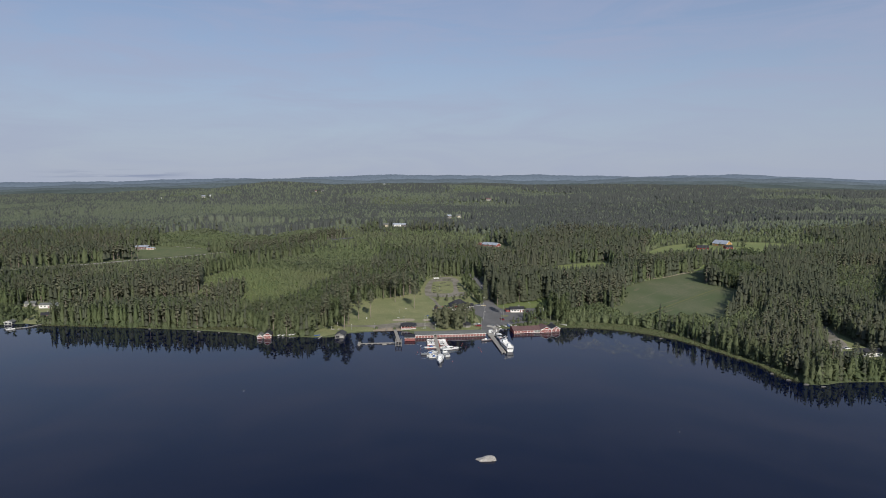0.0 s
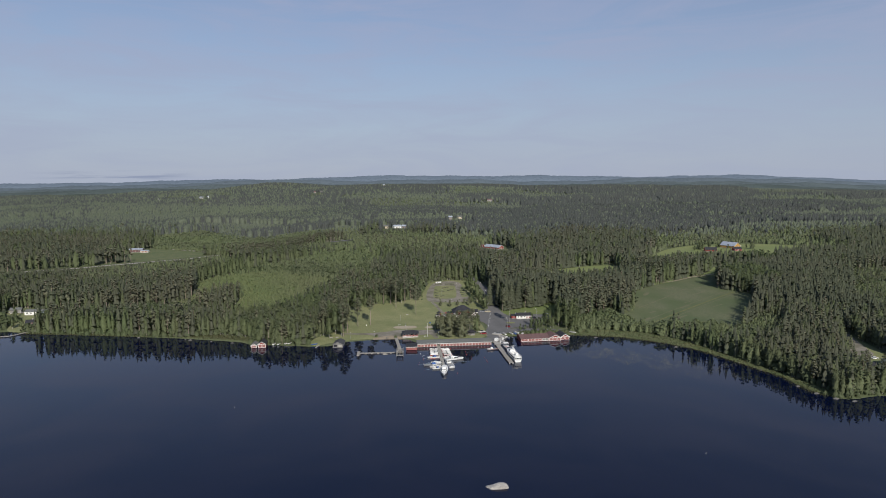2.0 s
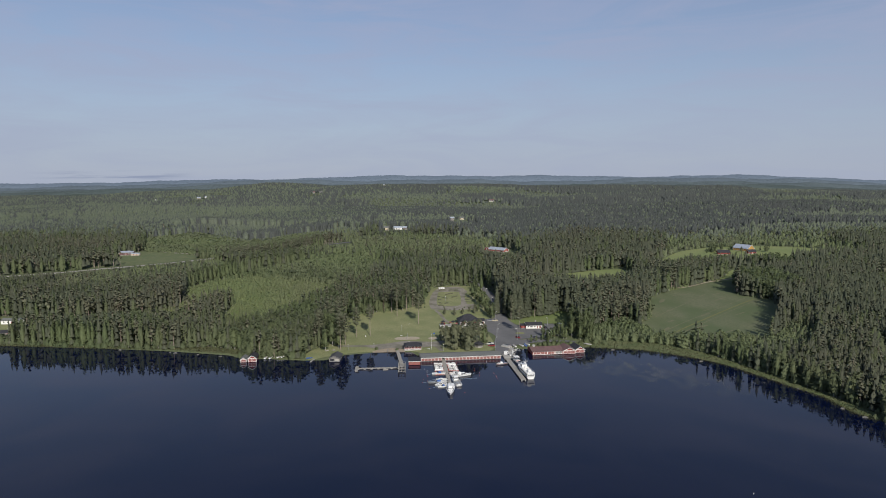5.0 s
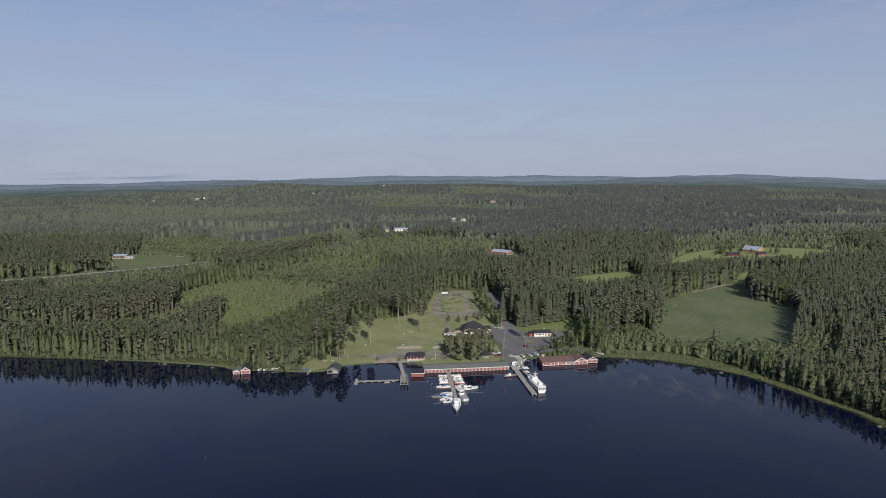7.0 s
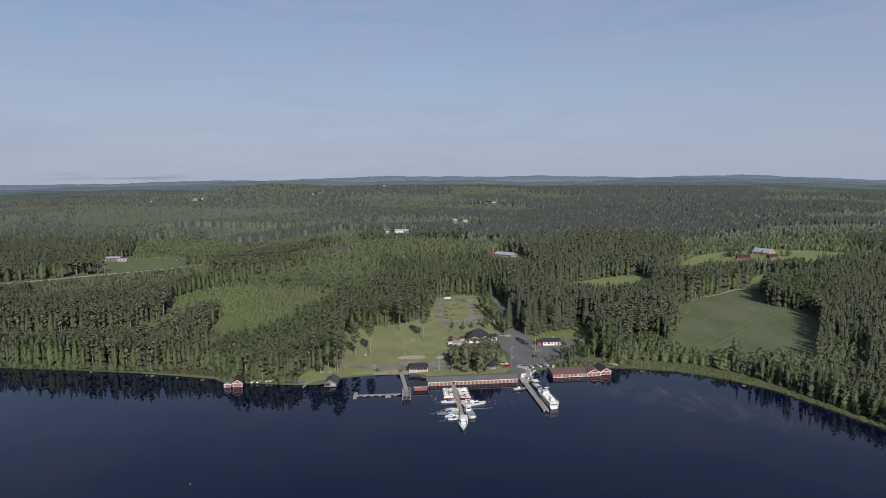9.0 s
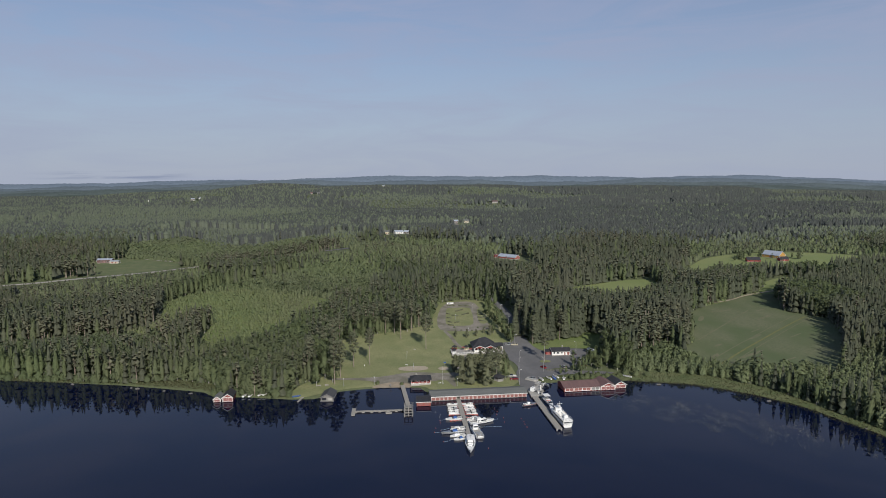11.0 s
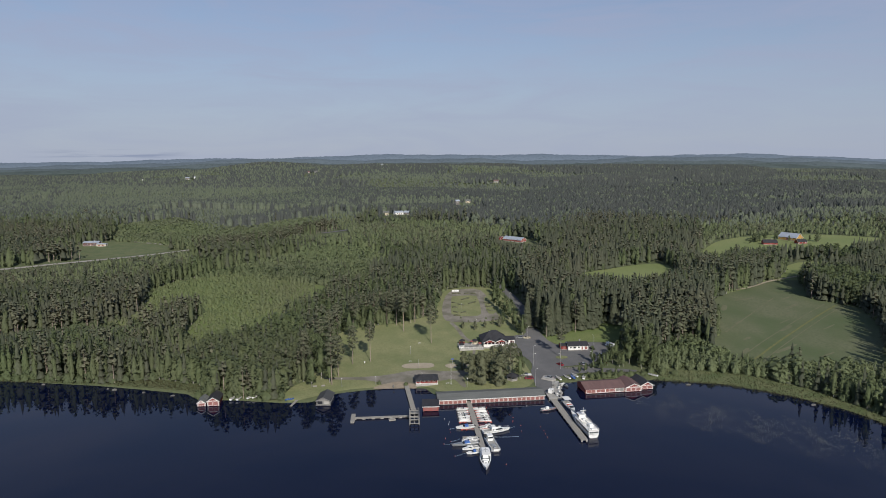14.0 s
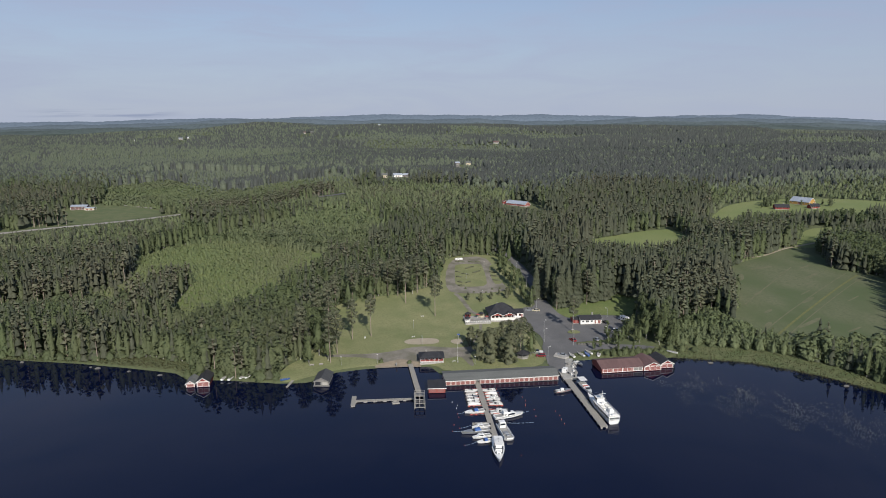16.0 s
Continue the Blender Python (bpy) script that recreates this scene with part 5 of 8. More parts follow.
# boat houses with brown roofs east of the quay
ANG = 6.5
BH = thing("boat_house_row", "long red boat house with brown roof and paired doors", "boat house", 71.4, 10.7, 0.0, ANG)
BL, BD = 20.2, 11.5
part("wall", Geo().along_x([(0, 0.2), (BD, 0.2), (BD, 2.5), (5.8, 4.1), (0, 2.5)], 0, BL), "faded_red", BH)
part("roof", Geo().along_x([(-0.5, 2.36), (5.8, 4.13), (BD + 0.5, 2.36), (BD + 0.5, 2.54), (5.8, 4.35), (-0.5, 2.54)], -0.5, BL), "roof_brown", BH, "faded brown-red sheet roof")
for k, xx in enumerate((0.4, 5.3, 9.9, 15.0)):
    part("surround", Geo().box(xx, -0.05, 0.35, xx + 4.6, 0.01, 2.3), "white", BH)
    for q in (0.25, 2.4):
        d2 = part("boat_door", Geo().box(0, -0.05, 0, 1.95, 0.0, 1.45).box(0.95, -0.08, 0, 1.0, -0.05, 1.45), "door_red" if k < 3 else "grey_wood", BH, at=(xx + q, -0.06, 0.6))
        part("brace", Geo().add([(0.1, -0.08, 0.1), (0.22, -0.08, 0.1), (1.85, -0.08, 1.35), (1.73, -0.08, 1.35), (0.1, -0.05, 0.1), (0.22, -0.05, 0.1), (1.85, -0.05, 1.35), (1.73, -0.05, 1.35)],
                                [(0, 1, 2, 3), (7, 6, 5, 4), (0, 4, 5, 1), (1, 5, 6, 2), (2, 6, 7, 3), (3, 7, 4, 0)]), "door_red" if k < 3 else "grey_wood", d2)
for k in range(9):
    part("pile", Geo().cyl(0.2 + k * 2.45, 0.2, -2.6, 0.3, 0.14), "grey_wood", BH)


def gable_boat_hut(label, x, y, rz, W, D, wall_h, rise, roof, doors, wall="falu", trim="white", leaf="door_red"):
    """A boat hut whose gable faces the lake (-y)."""
    ob = thing("boat_hut", label, "boat hut", x, y, 0.0, rz, "boat huts on the shore")
    part("wall", Geo().along_y([(-W / 2, 0.2), (W / 2, 0.2), (W / 2, wall_h), (0, wall_h + rise), (-W / 2, wall_h)], 0, D), wall, ob)
    a, drop = W / 2 + 0.45, rise * 0.45 / (W / 2)
    part("roof", Geo().along_y([(-a, wall_h - drop + 0.02), (0, wall_h + rise + 0.03), (a, wall_h - drop + 0.02), (a, wall_h - drop + 0.2), (0, wall_h + rise + 0.25), (-a, wall_h - drop + 0.2)], -0.8, D + 0.4), roof, ob)
    for sgn in (-1, 1):
        g = Geo()
        q = [(sgn * a, wall_h - drop - 0.1), (0, wall_h + rise - 0.08), (0, wall_h + rise + 0.24), (sgn * a, wall_h - drop + 0.22)]
        g.add([(px, -0.86, pz) for px, pz in q] + [(px, -0.805, pz) for px, pz in q], [(0, 1, 2, 3), (7, 6, 5, 4), (0, 4, 5, 1), (1, 5, 6, 2), (2, 6, 7, 3), (3, 7, 4, 0)])
        part("bargeboard", g, trim, ob)
    part("tie_beam", Geo().box(-W / 2, -0.06, wall_h - 0.15, W / 2, 0.0, wall_h + 0.05), trim, ob)
    for cx in (-W / 2, W / 2):
        part("corner_board", Geo().box(cx - 0.1, -0.07, 0.2, cx + 0.1, 0.05, wall_h - 0.16), trim, ob)
    step = W / doors
    for k in range(doors):
        w = step - 0.5
        lf = leaf if isinstance(leaf, str) else leaf[k]
        d2 = part("boat_door", Geo().box(0, -0.05, 0, w, 0, wall_h - 0.7).box(w / 2 - 0.02, -0.07, 0, w / 2 + 0.02, -0.05, wall_h - 0.7), lf, ob, at=(-W / 2 + step * k + 0.25, -0.02, 0.4))
        part("door_frame", frame_geo(w, wall_h - 0.62, 0.1, 0.13), trim, d2)
    for cx in (-W / 2 + 0.2, 0, W / 2 - 0.2):
        part("pile", Geo().cyl(cx, 0.3, -2.6, 0.3, 0.15), "grey_wood", ob)
    return ob


gable_boat_hut("red gabled boat hut with brown roof and white boards", 95.4, 12.9, ANG, 8.0, 11.5, 2.5, 1.7, "roof_brown", 3)
h2 = gable_boat_hut("red gabled boat hut with black roof and white boards", 102.9, 15.6, ANG, 6.2, 11.0, 2.4, 1.6, "roof_black", 2)
gable_boat_hut("small red boat hut with grey-brown roof by the reeds", -109.3, 3.4, 6, 3.4, 7.5, 2.0, 1.1, "roof_grey", 1)
gable_boat_hut("bright red boat hut with black roof and white boards", -104.0, 3.6, 6, 5.0, 9.0, 2.7, 1.6, "roof_black", 2)
# the dark left leaf stands in for the shade of an open bay
GH = gable_boat_hut("grey board boat hut with dark roof and white door", -53.2, 2.6, -3, 6.2, 10.0, 2.3, 1.5, "roof_slate", 2, "grey_wood", "grey_wood", ("navy", "concrete"))
part("walkway", Geo().box(-3.4, -1.0, 0.25, 3.6, -0.1, 0.4), "grey_wood", GH)

# kiosk with veranda on the beach
KX, KY, KZ = -5.2, 29.3, float(height(-5.4, 28)) + 0.25
KI = thing("kiosk", "red beach kiosk with black hipped roof and white veranda", "kiosk", KX, KY, KZ, 2.0)
part("foundation", Geo().box(-5.6, -4.6, -1.2, 5.6, 3.3, 0.0), "concrete", KI)
part("wall", Geo().box(-5.4, -2.4, 0, 5.4, 3.2, 2.3), "falu", KI)
part("roof", hip_roof(11.4, 8.2, 2.55, 1.7, 0.3, 5.0), "roof_black", KI, at=(0, -0.5, 0))
part("soffit", Geo().box(-5.7, -4.6, 2.26, 5.7, 3.4, 2.38), "white", KI)
for k in range(6):
    part("post", Geo().box(-5.35 + k * 2.12, -4.5, 0, -5.2 + k * 2.12, -4.35, 2.26), "white", KI)
part("rail", Geo().box(-5.35, -4.46, 0.75, 5.4, -4.38, 0.87), "white", KI)
for k in range(36):
    part("baluster", Geo().box(-5.3 + k * 0.3, -4.44, 0.0, -5.2 + k * 0.3, -4.40, 0.75), "white", KI)
for k in range(4):
    window(KI, -4.9 + k * 2.6, -2.42, 0.9, 1.6, 1.1)
part("chimney", Geo().box(-2.7, -0.3, 3.2, -2.1, 0.3, 4.8), "concrete", KI)

# cafe with terrace
CX, CY, CZ = 35.5, 88.0, float(height(36, 90)) + 0.3
CA = thing("cafe", "white and red cafe with black roof and twin gables", "cafe", CX, CY, CZ, 3.0)
part("foundation", Geo().box(-7.1, -7.6, -2.5, 12.4, 8.0, 0.0), "concrete", CA)
part("wall", Geo().box(-6.6, -4.2, 0, 6.6, 7.6, 2.9), "white", CA)
part("roof", hip_roof(15.2, 14.0, 3.0, 4.3, 0.4, 5.0), "roof_black", CA, at=(0, 1.6, 0))
part("roof_cap", hip_roof(5.0, 4.6, 6.4, 1.3, 0.3, 1.6), "roof_black", CA, at=(0.6, 2.4, 0))
for s2 in (-3.4, 3.4):
    gf = part("front_gable", Geo().along_y([(-3.4, 2.7), (3.4, 2.7), (0, 4.2)], -7.0, -2.0), "falu", CA, at=(s2, 0, 0))
    part("gable_roof", Geo().along_y([(-3.7, 2.62), (0, 4.25), (3.7, 2.62), (3.7, 2.8), (0, 4.46), (-3.7, 2.8)], -7.4, -1.0), "roof_black", gf)
    part("bargeboard", Geo().along_y([(-3.7, 2.5), (0, 4.15), (3.7, 2.5), (3.7, 2.75), (0, 4.4), (-3.7, 2.75)], -7.47, -7.41), "white", gf)
for k in range(7):
    part("post", Geo().box(-6.8 + k * 2.24, -7.0, 0, -6.6 + k * 2.24, -6.8, 2.66), "white", CA)
part("front_rail", Geo().box(-6.8, -6.96, 0.1, 6.8, -6.86, 1.0), "white", CA)
for k in range(6):
    window(CA, -6.2 + k * 2.1, -4.23, 0.8, 1.7, 1.7, 0, "falu")
part("wing", Geo().along_x([(-2.6, 0), (4.2, 0), (4.2, 2.7), (0.8, 4.0), (-2.6, 2.7)], 6.65, 12.2), "white", CA)
part("wing_roof", Geo().along_x([(-3.0, 2.6), (0.8, 4.05), (4.6, 2.6), (4.6, 2.78), (0.8, 4.26), (-3.0, 2.78)], 6.0, 12.6), "roof_black", CA)
for k in range(2):
    window(CA, 7.2 + k * 2.4, -2.63, 0.9, 1.3, 1.3, 0, "falu")
door(CA, 10.9, -2.63, 0.0, 1.0, 2.1)
part("flue", Geo().cyl(-2.0, 3.0, 5.0, 7.2, 0.25), "metal", CA)

TX, TY = 21.4, 83.0
TE = thing("terrace", "pale paved cafe terrace with a low white fence", "terrace", TX, TY, float(height(21, 89)) + 0.25, 3.0)
part("paving", Geo().box(-7.2, -6.0, -2.0, 6.8, 6.4, 0.0), "concrete", TE)
part("fence_rail", Geo().box(-7.2, -6.0, 0.85, 6.8, -5.92, 0.95).box(-7.2, -6.0, 0.4, 6.8, -5.92, 0.48), "white", TE)
for k in range(15):
    part("fence_post", Geo().box(-7.2 + k, -6.04, 0, -7.08 + k, -5.92, 1.0), "white", TE)


def pavilion(label, x, y, r, wall_h, rise, roof, wall, z=None, n=6):
    ob = thing("pavilion", label, "pavilion", x, y, (float(height(x, y)) + 0.3) if z is None else z, 15)
    ring = lambda q, zz: [(q * math.cos(2 * math.pi * k / n), q * math.sin(2 * math.pi * k / n), zz) for k in range(n)]
    part("floor", Geo().rings([ring(r, -1.0), ring(r, 0.1)]), "deck", ob)
    part("roof", Geo().rings([ring(r * 1.22, wall_h - 0.12), ring(r * 1.22, wall_h), ring(0.06, wall_h + rise)]), roof, ob)
    for px, py, _ in ring(r * 0.95, 0):
        part("post", Geo().box(px - 0.08, py - 0.08, 0.1, px + 0.08, py + 0.08, wall_h - 0.05), wall, ob)
    lo = ring(r * 0.93, 0.1)
    for k in range(n - 1):
        (ax, ay, _), (bx, by, _) = lo[k], lo[k + 1]
        ux, uy = (by - ay), -(bx - ax)
        q = 0.03 / math.hypot(ux, uy)
        part("side_panel", Geo().flat([(ax, ay), (bx, by), (bx + ux * q, by + uy * q), (ax + ux * q, ay + uy * q)], 0.1, 1.0), wall, ob)
    return ob


TZ = float(height(21, 89)) + 0.25
pavilion("small terrace pavilion with black roof and white sides", 15.8, 79.6, 1.5, 2.1, 1.1, "roof_black", "white", TZ)
pavilion("small terrace pavilion with black roof and red posts", 16.6, 87.6, 1.6, 2.1, 1.1, "roof_black", "falu", TZ)
pavilion("small terrace pavilion with black roof and cream sides", 24.2, 87.6, 1.7, 2.1, 1.0, "roof_black", "cream", TZ)
pavilion("dark hexagonal barbecue shelter with black roof on the grass", 38.6, 29.5, 2.9, 2.0, 1.5, "roof_black", "grey_wood")


def parasol(x, y, mat, label):
    ob = thing("parasol", label, "parasol", x, y, TZ, 0, "terrace parasols")
    n = 8
    ring = lambda q, zz: [(q * math.cos(2 * math.pi * k / n), q * math.sin(2 * math.pi * k / n), zz) for k in range(n)]
    part("pole", Geo().cyl(0, 0, 0, 2.5, 0.04), "white", ob)
    part("canopy", Geo().rings([ring(1.2, 2.05), ring(1.2, 2.13), ring(0.05, 2.65)]), mat, ob)
    part("base", Geo().cyl(0, 0, 0, 0.12, 0.3), "concrete", ob)


for px, py in ((22.0, 85.4), (26.6, 81.5)):
    parasol(px, py, "faded_red", "faded red parasol on the cafe terrace")
for px, py in ((18.5, 80.5), (21.5, 80.2), (24.3, 82.0)):
    ob = thing("picnic_table", "grey wooden picnic table with two benches", "table", px, py, TZ, 10, "terrace tables")
    part("tabletop", Geo().chunk(-0.9, -0.4, 0.7, 0.9, 0.4, 0.76, 0.02), "deck", ob)
    for s2 in (-1, 1):
        part("bench", Geo().chunk(-0.9, s2 * 0.75 - 0.15, 0.42, 0.9, s2 * 0.75 + 0.15, 0.47, 0.02), "deck", ob)
        part("leg", Geo().box(s2 * 0.6 - 0.04, -0.8, 0, s2 * 0.6 + 0.04, 0.8, 0.1).box(s2 * 0.6 - 0.04, -0.06, 0.1, s2 * 0.6 + 0.04, 0.06, 0.7), "deck", ob)

# low house with black roof across the car park
house("harbour_house", "low white and red house with black gable roof", 83.3, 78.6, 2.5, 11.6, 6.6, 2.5, 1.5, "white", "roof_black", "white",
      front=(("w", -4.4, 1.2, 1.1, 0.9), ("w", -2.0, 1.8, 1.2, 0.8), ("w", 0.4, 1.2, 1.1, 0.9), ("d", 2.4, 1.0, 2.0, 0.0), ("d", 4.6, 1.8, 2.0, 0.0)))
house("storage_shed", "low red storage shed with black roof beside the white house", 75.6, 79.4, 2.5, 3.4, 5.0, 2.1, 0.8, "falu", "roof_black", "falu", front=(("d", 0, 1.4, 1.8, 0),), chimney=False, category="shed")

# farm
house("barn", "large ochre yellow barn with pale metal roof", 440, 476, -62, 23, 13, 3.4, 4.6, "yellow", "roof_metal", "white", front=(("w", -8, 1.4, 1.4, 1.5), ("d", 0, 3, 3.4, 0), ("w", 6, 1.4, 1.4, 1.5)), gable=(("w", -3, 1.3, 1.3, 1.5), ("w", 3, 1.3, 1.3, 1.5)), chimney=False, category="barn")
house("farm_house", "dark red log farm building with black roof", 399, 448, -12, 15, 8, 2.3, 3.0, "falu", "roof_black", "falu", front=(("w", -5, 1.2, 1.3, 1), ("d", 0, 1.2, 2.1, 0), ("w", 5, 1.2, 1.3, 1)), gable=(("w", 0, 1.2, 1.2, 1),))
house("farm_house", "red farm cottage with black roof and white boards", 436, 448, 8, 11, 7, 2.3, 2.6, "falu", "roof_black", "white", front=(("w", -4, 1.2, 1.3, 1), ("d", 0, 1.0, 2.0, 0), ("w", 4, 1.2, 1.3, 1)))
# four dark panels imitate the shaded inside of the open bays
house("machine_shed", "long red machine shed with dark roof, dark panels standing for open bays", 437, 388, -77, 24, 8, 2.6, 1.4, "falu", "roof_black", "falu", front=(("o", -9.6, 5.6, 2.7, 0), ("o", -3.4, 5.6, 2.7, 0), ("o", 2.8, 5.6, 2.7, 0), ("o", 9, 5.6, 2.7, 0)), chimney=False, category="shed")

# barn with the pale blue roof, roadside house, cottages
house("barn", "red barn with long pale blue metal roof among spruces", 101, 456, -45, 26, 10, 2.0, 2.8, "faded_red", "roof_metal", "white", front=(("w", -8, 1.2, 1.0, 1.6), ("d", 0, 2.6, 2.6, 0), ("w", 8, 1.2, 1.0, 1.6)), gable=(("d", 0, 2.4, 2.6, 0),), chimney=False, category="barn")
house("barn_annex", "low red annex with rusty roof beside the barn", 84, 470, -33, 9, 6, 2.6, 1.0, "falu", "roof_brown", "white", chimney=False, category="shed")
house("roadside_house", "brown brick roadside house with pale roof in a clearing", -392, 476, 4, 17, 9, 3.4, 1.4, "roof_brown", "roof_metal", "white", front=(("w", -4, 1.6, 1.3, 1), ("d", 0, 1.2, 2, 0), ("w", 4, 1.6, 1.3, 1)))
house("garage", "pale low garage beside the roadside house", -378, 470, 4, 10, 6, 2.4, 0.7, "cream", "roof_metal", "white", front=(("d", -2, 2.4, 2, 0), ("d", 2, 2.4, 2, 0)), chimney=False, category="garage")
house("cottage", "low white shore cottage with grey roof", -319, 116, 3, 13, 7.5, 2.6, 1.2, "white", "roof_grey", "white", front=(("w", -4.5, 1.4, 1.1, 0.9), ("w", -1.5, 1.4, 1.1, 0.9), ("d", 1.2, 1.0, 2.0, 0), ("w", 4.2, 1.4, 1.1, 0.9)))
house("outbuilding", "pale grey outbuilding with metal roof behind the cottage", -338, 122, 15, 8, 6, 2.4, 1.4, "grey_wood", "roof_grey", "white", front=(("d", 0, 2, 2, 0),), chimney=False, category="shed")
house("sauna", "small dark shore sauna with black roof", -301, 80, 20, 6.5, 5, 2.2, 1.4, "grey_wood", "roof_black", "grey_wood", front=(("w", -1.5, 1, 0.8, 1), ("d", 1, 0.9, 1.9, 0)), category="sauna")
house("cottage", "white cottage with dark roof among shore pines", 283, -60, -4, 13, 8, 2.6, 1.6, "white", "roof_black", "white", front=(("w", -4, 1.4, 1.1, 0.9), ("d", 0, 1.0, 2.0, 0), ("w", 4, 1.4, 1.1, 0.9)))
house("cottage", "grey cottage with dark roof and white windows among pines", 261, -66, -4, 10, 7, 2.4, 1.6, "grey_wood", "roof_black", "white", front=(("w", -3, 1.6, 1.2, 0.8), ("w", 0, 1.6, 1.2, 0.8), ("w", 3, 1.6, 1.2, 0.8)))
house("cottage", "small white garden cabin among pines", 271, -69, 10, 5, 3.4, 2.2, 1.0, "white", "roof_grey", "white", front=(("w", -1, 1.2, 1.0, 0.9), ("d", 1.4, 0.9, 1.9, 0)), chimney=False, category="cabin")
# dark leaves imitate the shade inside the open front
gable_boat_hut("small pale boat hut far along the shore, dark panels standing for open bays", -317, 57, 4, 5.5, 8, 2.2, 1.0, "roof_grey", 2, "grey_wood", "white", "navy")
FAR = (("w", -3, 1.4, 1.3, 1), ("d", 0, 1.0, 2.0, 0), ("w", 3, 1.4, 1.3, 1))
for nm, lb, hx, hy, hr, hl, hw, hh, wl, rf in (
        ("far_house", "pale house with metal roof showing over the wood", -43, 728, 25, 14, 8, 3.4, "white", "roof_metal"),
        ("far_house", "pale outhouse with metal roof showing over the wood", -30, 734, -20, 8, 6, 3.0, "grey_wood", "roof_metal"),
        ("far_house", "cream house showing over the wood", -62, 722, 0, 8, 7, 4.0, "cream", "roof_grey"),
        ("far_house", "yellow house beside a gap in the far wood", 80, 920, 5, 9, 7, 3.6, "cream", "roof_grey"),
        ("far_house", "grey-roofed house beside a gap in the far wood", 60, 926, 30, 9, 7, 3.4, "grey_wood", "roof_metal"),
        ("far_house", "rust roofed house in the far wood", 211, 1590, 0, 16, 9, 3.2, "grey_wood", "roof_brown"),
        ("far_house", "pale house on the far hillside", 700, 2700, 20, 20, 9, 4.0, "grey_wood", "roof_metal"),
        ("far_house", "pale house on the far hillside", 731, 2705, -15, 18, 9, 6.0, "white", "roof_metal"),
        ("far_house", "red and white house in the far wood", 531, 1218, 0, 12, 8, 4.5, "falu", "roof_metal"),
        ("far_house", "pale house in the far wood", 560, 1208, 30, 10, 8, 4.0, "cream", "roof_grey"),
        ("far_house", "pale house in the far wood", 463, 1260, -30, 11, 8, 3.2, "grey_wood", "roof_metal"),
        ("far_house", "pale farmhouse on the far slope", -788, 1912, 15, 12, 8, 3.2, "grey_wood", "roof_metal"),
        ("far_house", "pale farmhouse on the far slope", -765, 1925, 0, 9, 8, 5.0, "white", "roof_metal"),
        ("far_house", "pale house on the far ridge", -373, 2000, 0, 11, 8, 3.2, "grey_wood", "roof_grey"),
        ("far_house", "white house with rusty roof on the far ridge", -402, 2006, 25, 11, 8, 3.2, "grey_wood", "roof_brown"),
        ("far_house", "small pale house on the far hilltop", -182, 2650, 0, 10, 7, 3.0, "grey_wood", "roof_metal")):
    house(nm, lb, hx, hy, hr, hl, hw, hh, 2.2, wl, rf, "grey_wood", front=FAR, chimney=False)
for tx, ty, th in ((-970, 1990, 9),):
    ob = thing("water_tower", "slim white tower standing above the far wood", "tower", tx, ty)
    part("shaft", Geo().cyl(0, 0, 0, th, 0.8, 0.7, 10), "white", ob)
    part("head", Geo().cyl(0, 0, th, th + 2.0, 1.2, 1.2, 10), "white", ob)
ob = thing("radio_mast", "thin steel radio mast on the horizon", "mast", -300, 3950)
part("mast", Geo().cyl(0, 0, 0, 75, 1.2, 0.6, 6), "metal", ob)

# ---- jetties ----
def planks(parent, x0, x1, y0, y1, z, along="y", step=0.9, mat="deck"):
    """Deck boards, each a piece of its own, laid across the run."""
    if along == "y":
        n = max(1, round((y1 - y0) / step))
        s = (y1 - y0) / n
        me = Geo().box(x0, 0.02, z - 0.05, x1, s - 0.02, z).mesh("plank", mat)
        for k in range(n):
            part("plank", me, "", parent, at=(0, y0 + k * s, 0.012 * (k % 3)))
    else:
        n = max(1, round((x1 - x0) / step))
        s = (x1 - x0) / n
        me = Geo().box(0.02, y0, z - 0.05, s - 0.02, y1, z).mesh("plank", mat)
        for k in range(n):
            part("plank", me, "", parent, at=(x0 + k * s, 0, 0.012 * (k % 3)))


def run_of(name, label, ax, ay, bx, by, width, z=0.0, top=0.55, group="", floats=True, step=0.9):
    """A jetty from a to b; its local y axis runs along it."""
    L = math.hypot(bx - ax, by - ay)
    ob = thing(name, label, "jetty", ax, ay, z, math.degrees(math.atan2(by - ay, bx - ax)) - 90, group)
    w = width / 2
    part("frame", Geo().box(-w + 0.05, 0, top - 0.28, w - 0.05, L, top - 0.055), "grey_wood", ob)
    planks(ob, -w, w, 0, L, top, "y", step)
    for s2 in (-1, 1):
        part("edge_beam", Geo().box(s2 * w - 0.09, 0, top - 0.05, s2 * w + 0.09, L, top + 0.07), "deck", ob)
    n = max(2, round(L / 4))
    for k in range(n + 1):
        for s2 in (-1, 1):
            if floats:
                part("float", Geo().chunk(s2 * (w - 0.4) - 0.35, max(0, k * L / n - 0.7), -0.2, s2 * (w - 0.4) + 0.35, min(L, k * L / n + 0.7), top - 0.28, 0.05), "concrete", ob)
            else:
                part("pile", Geo().cyl(s2 * (w - 0.1), min(L - 0.15, max(0.15, k * L / n)), -2.8, top - 0.05, 0.11), "grey_wood", ob)
    return ob, L


run_of("bathing_jetty", "grey plank jetty leading out from the beach", -15.2, 25.0, -11.2, -8.0, 2.1, floats=False, top=0.75)
run_of("floating_jetty", "narrow grey floating jetty reaching along the bathing area", -13.0, -13.3, -37.0, -14.4, 1.5)
run_of("float_end", "short grey pontoon across the jetty end", -37.9, -9.6, -37.6, -18.8, 1.7)
ob = thing("swim_float", "low square swim step tied to the jetty", "pontoon", -20.6, -15.9, 0, 12)
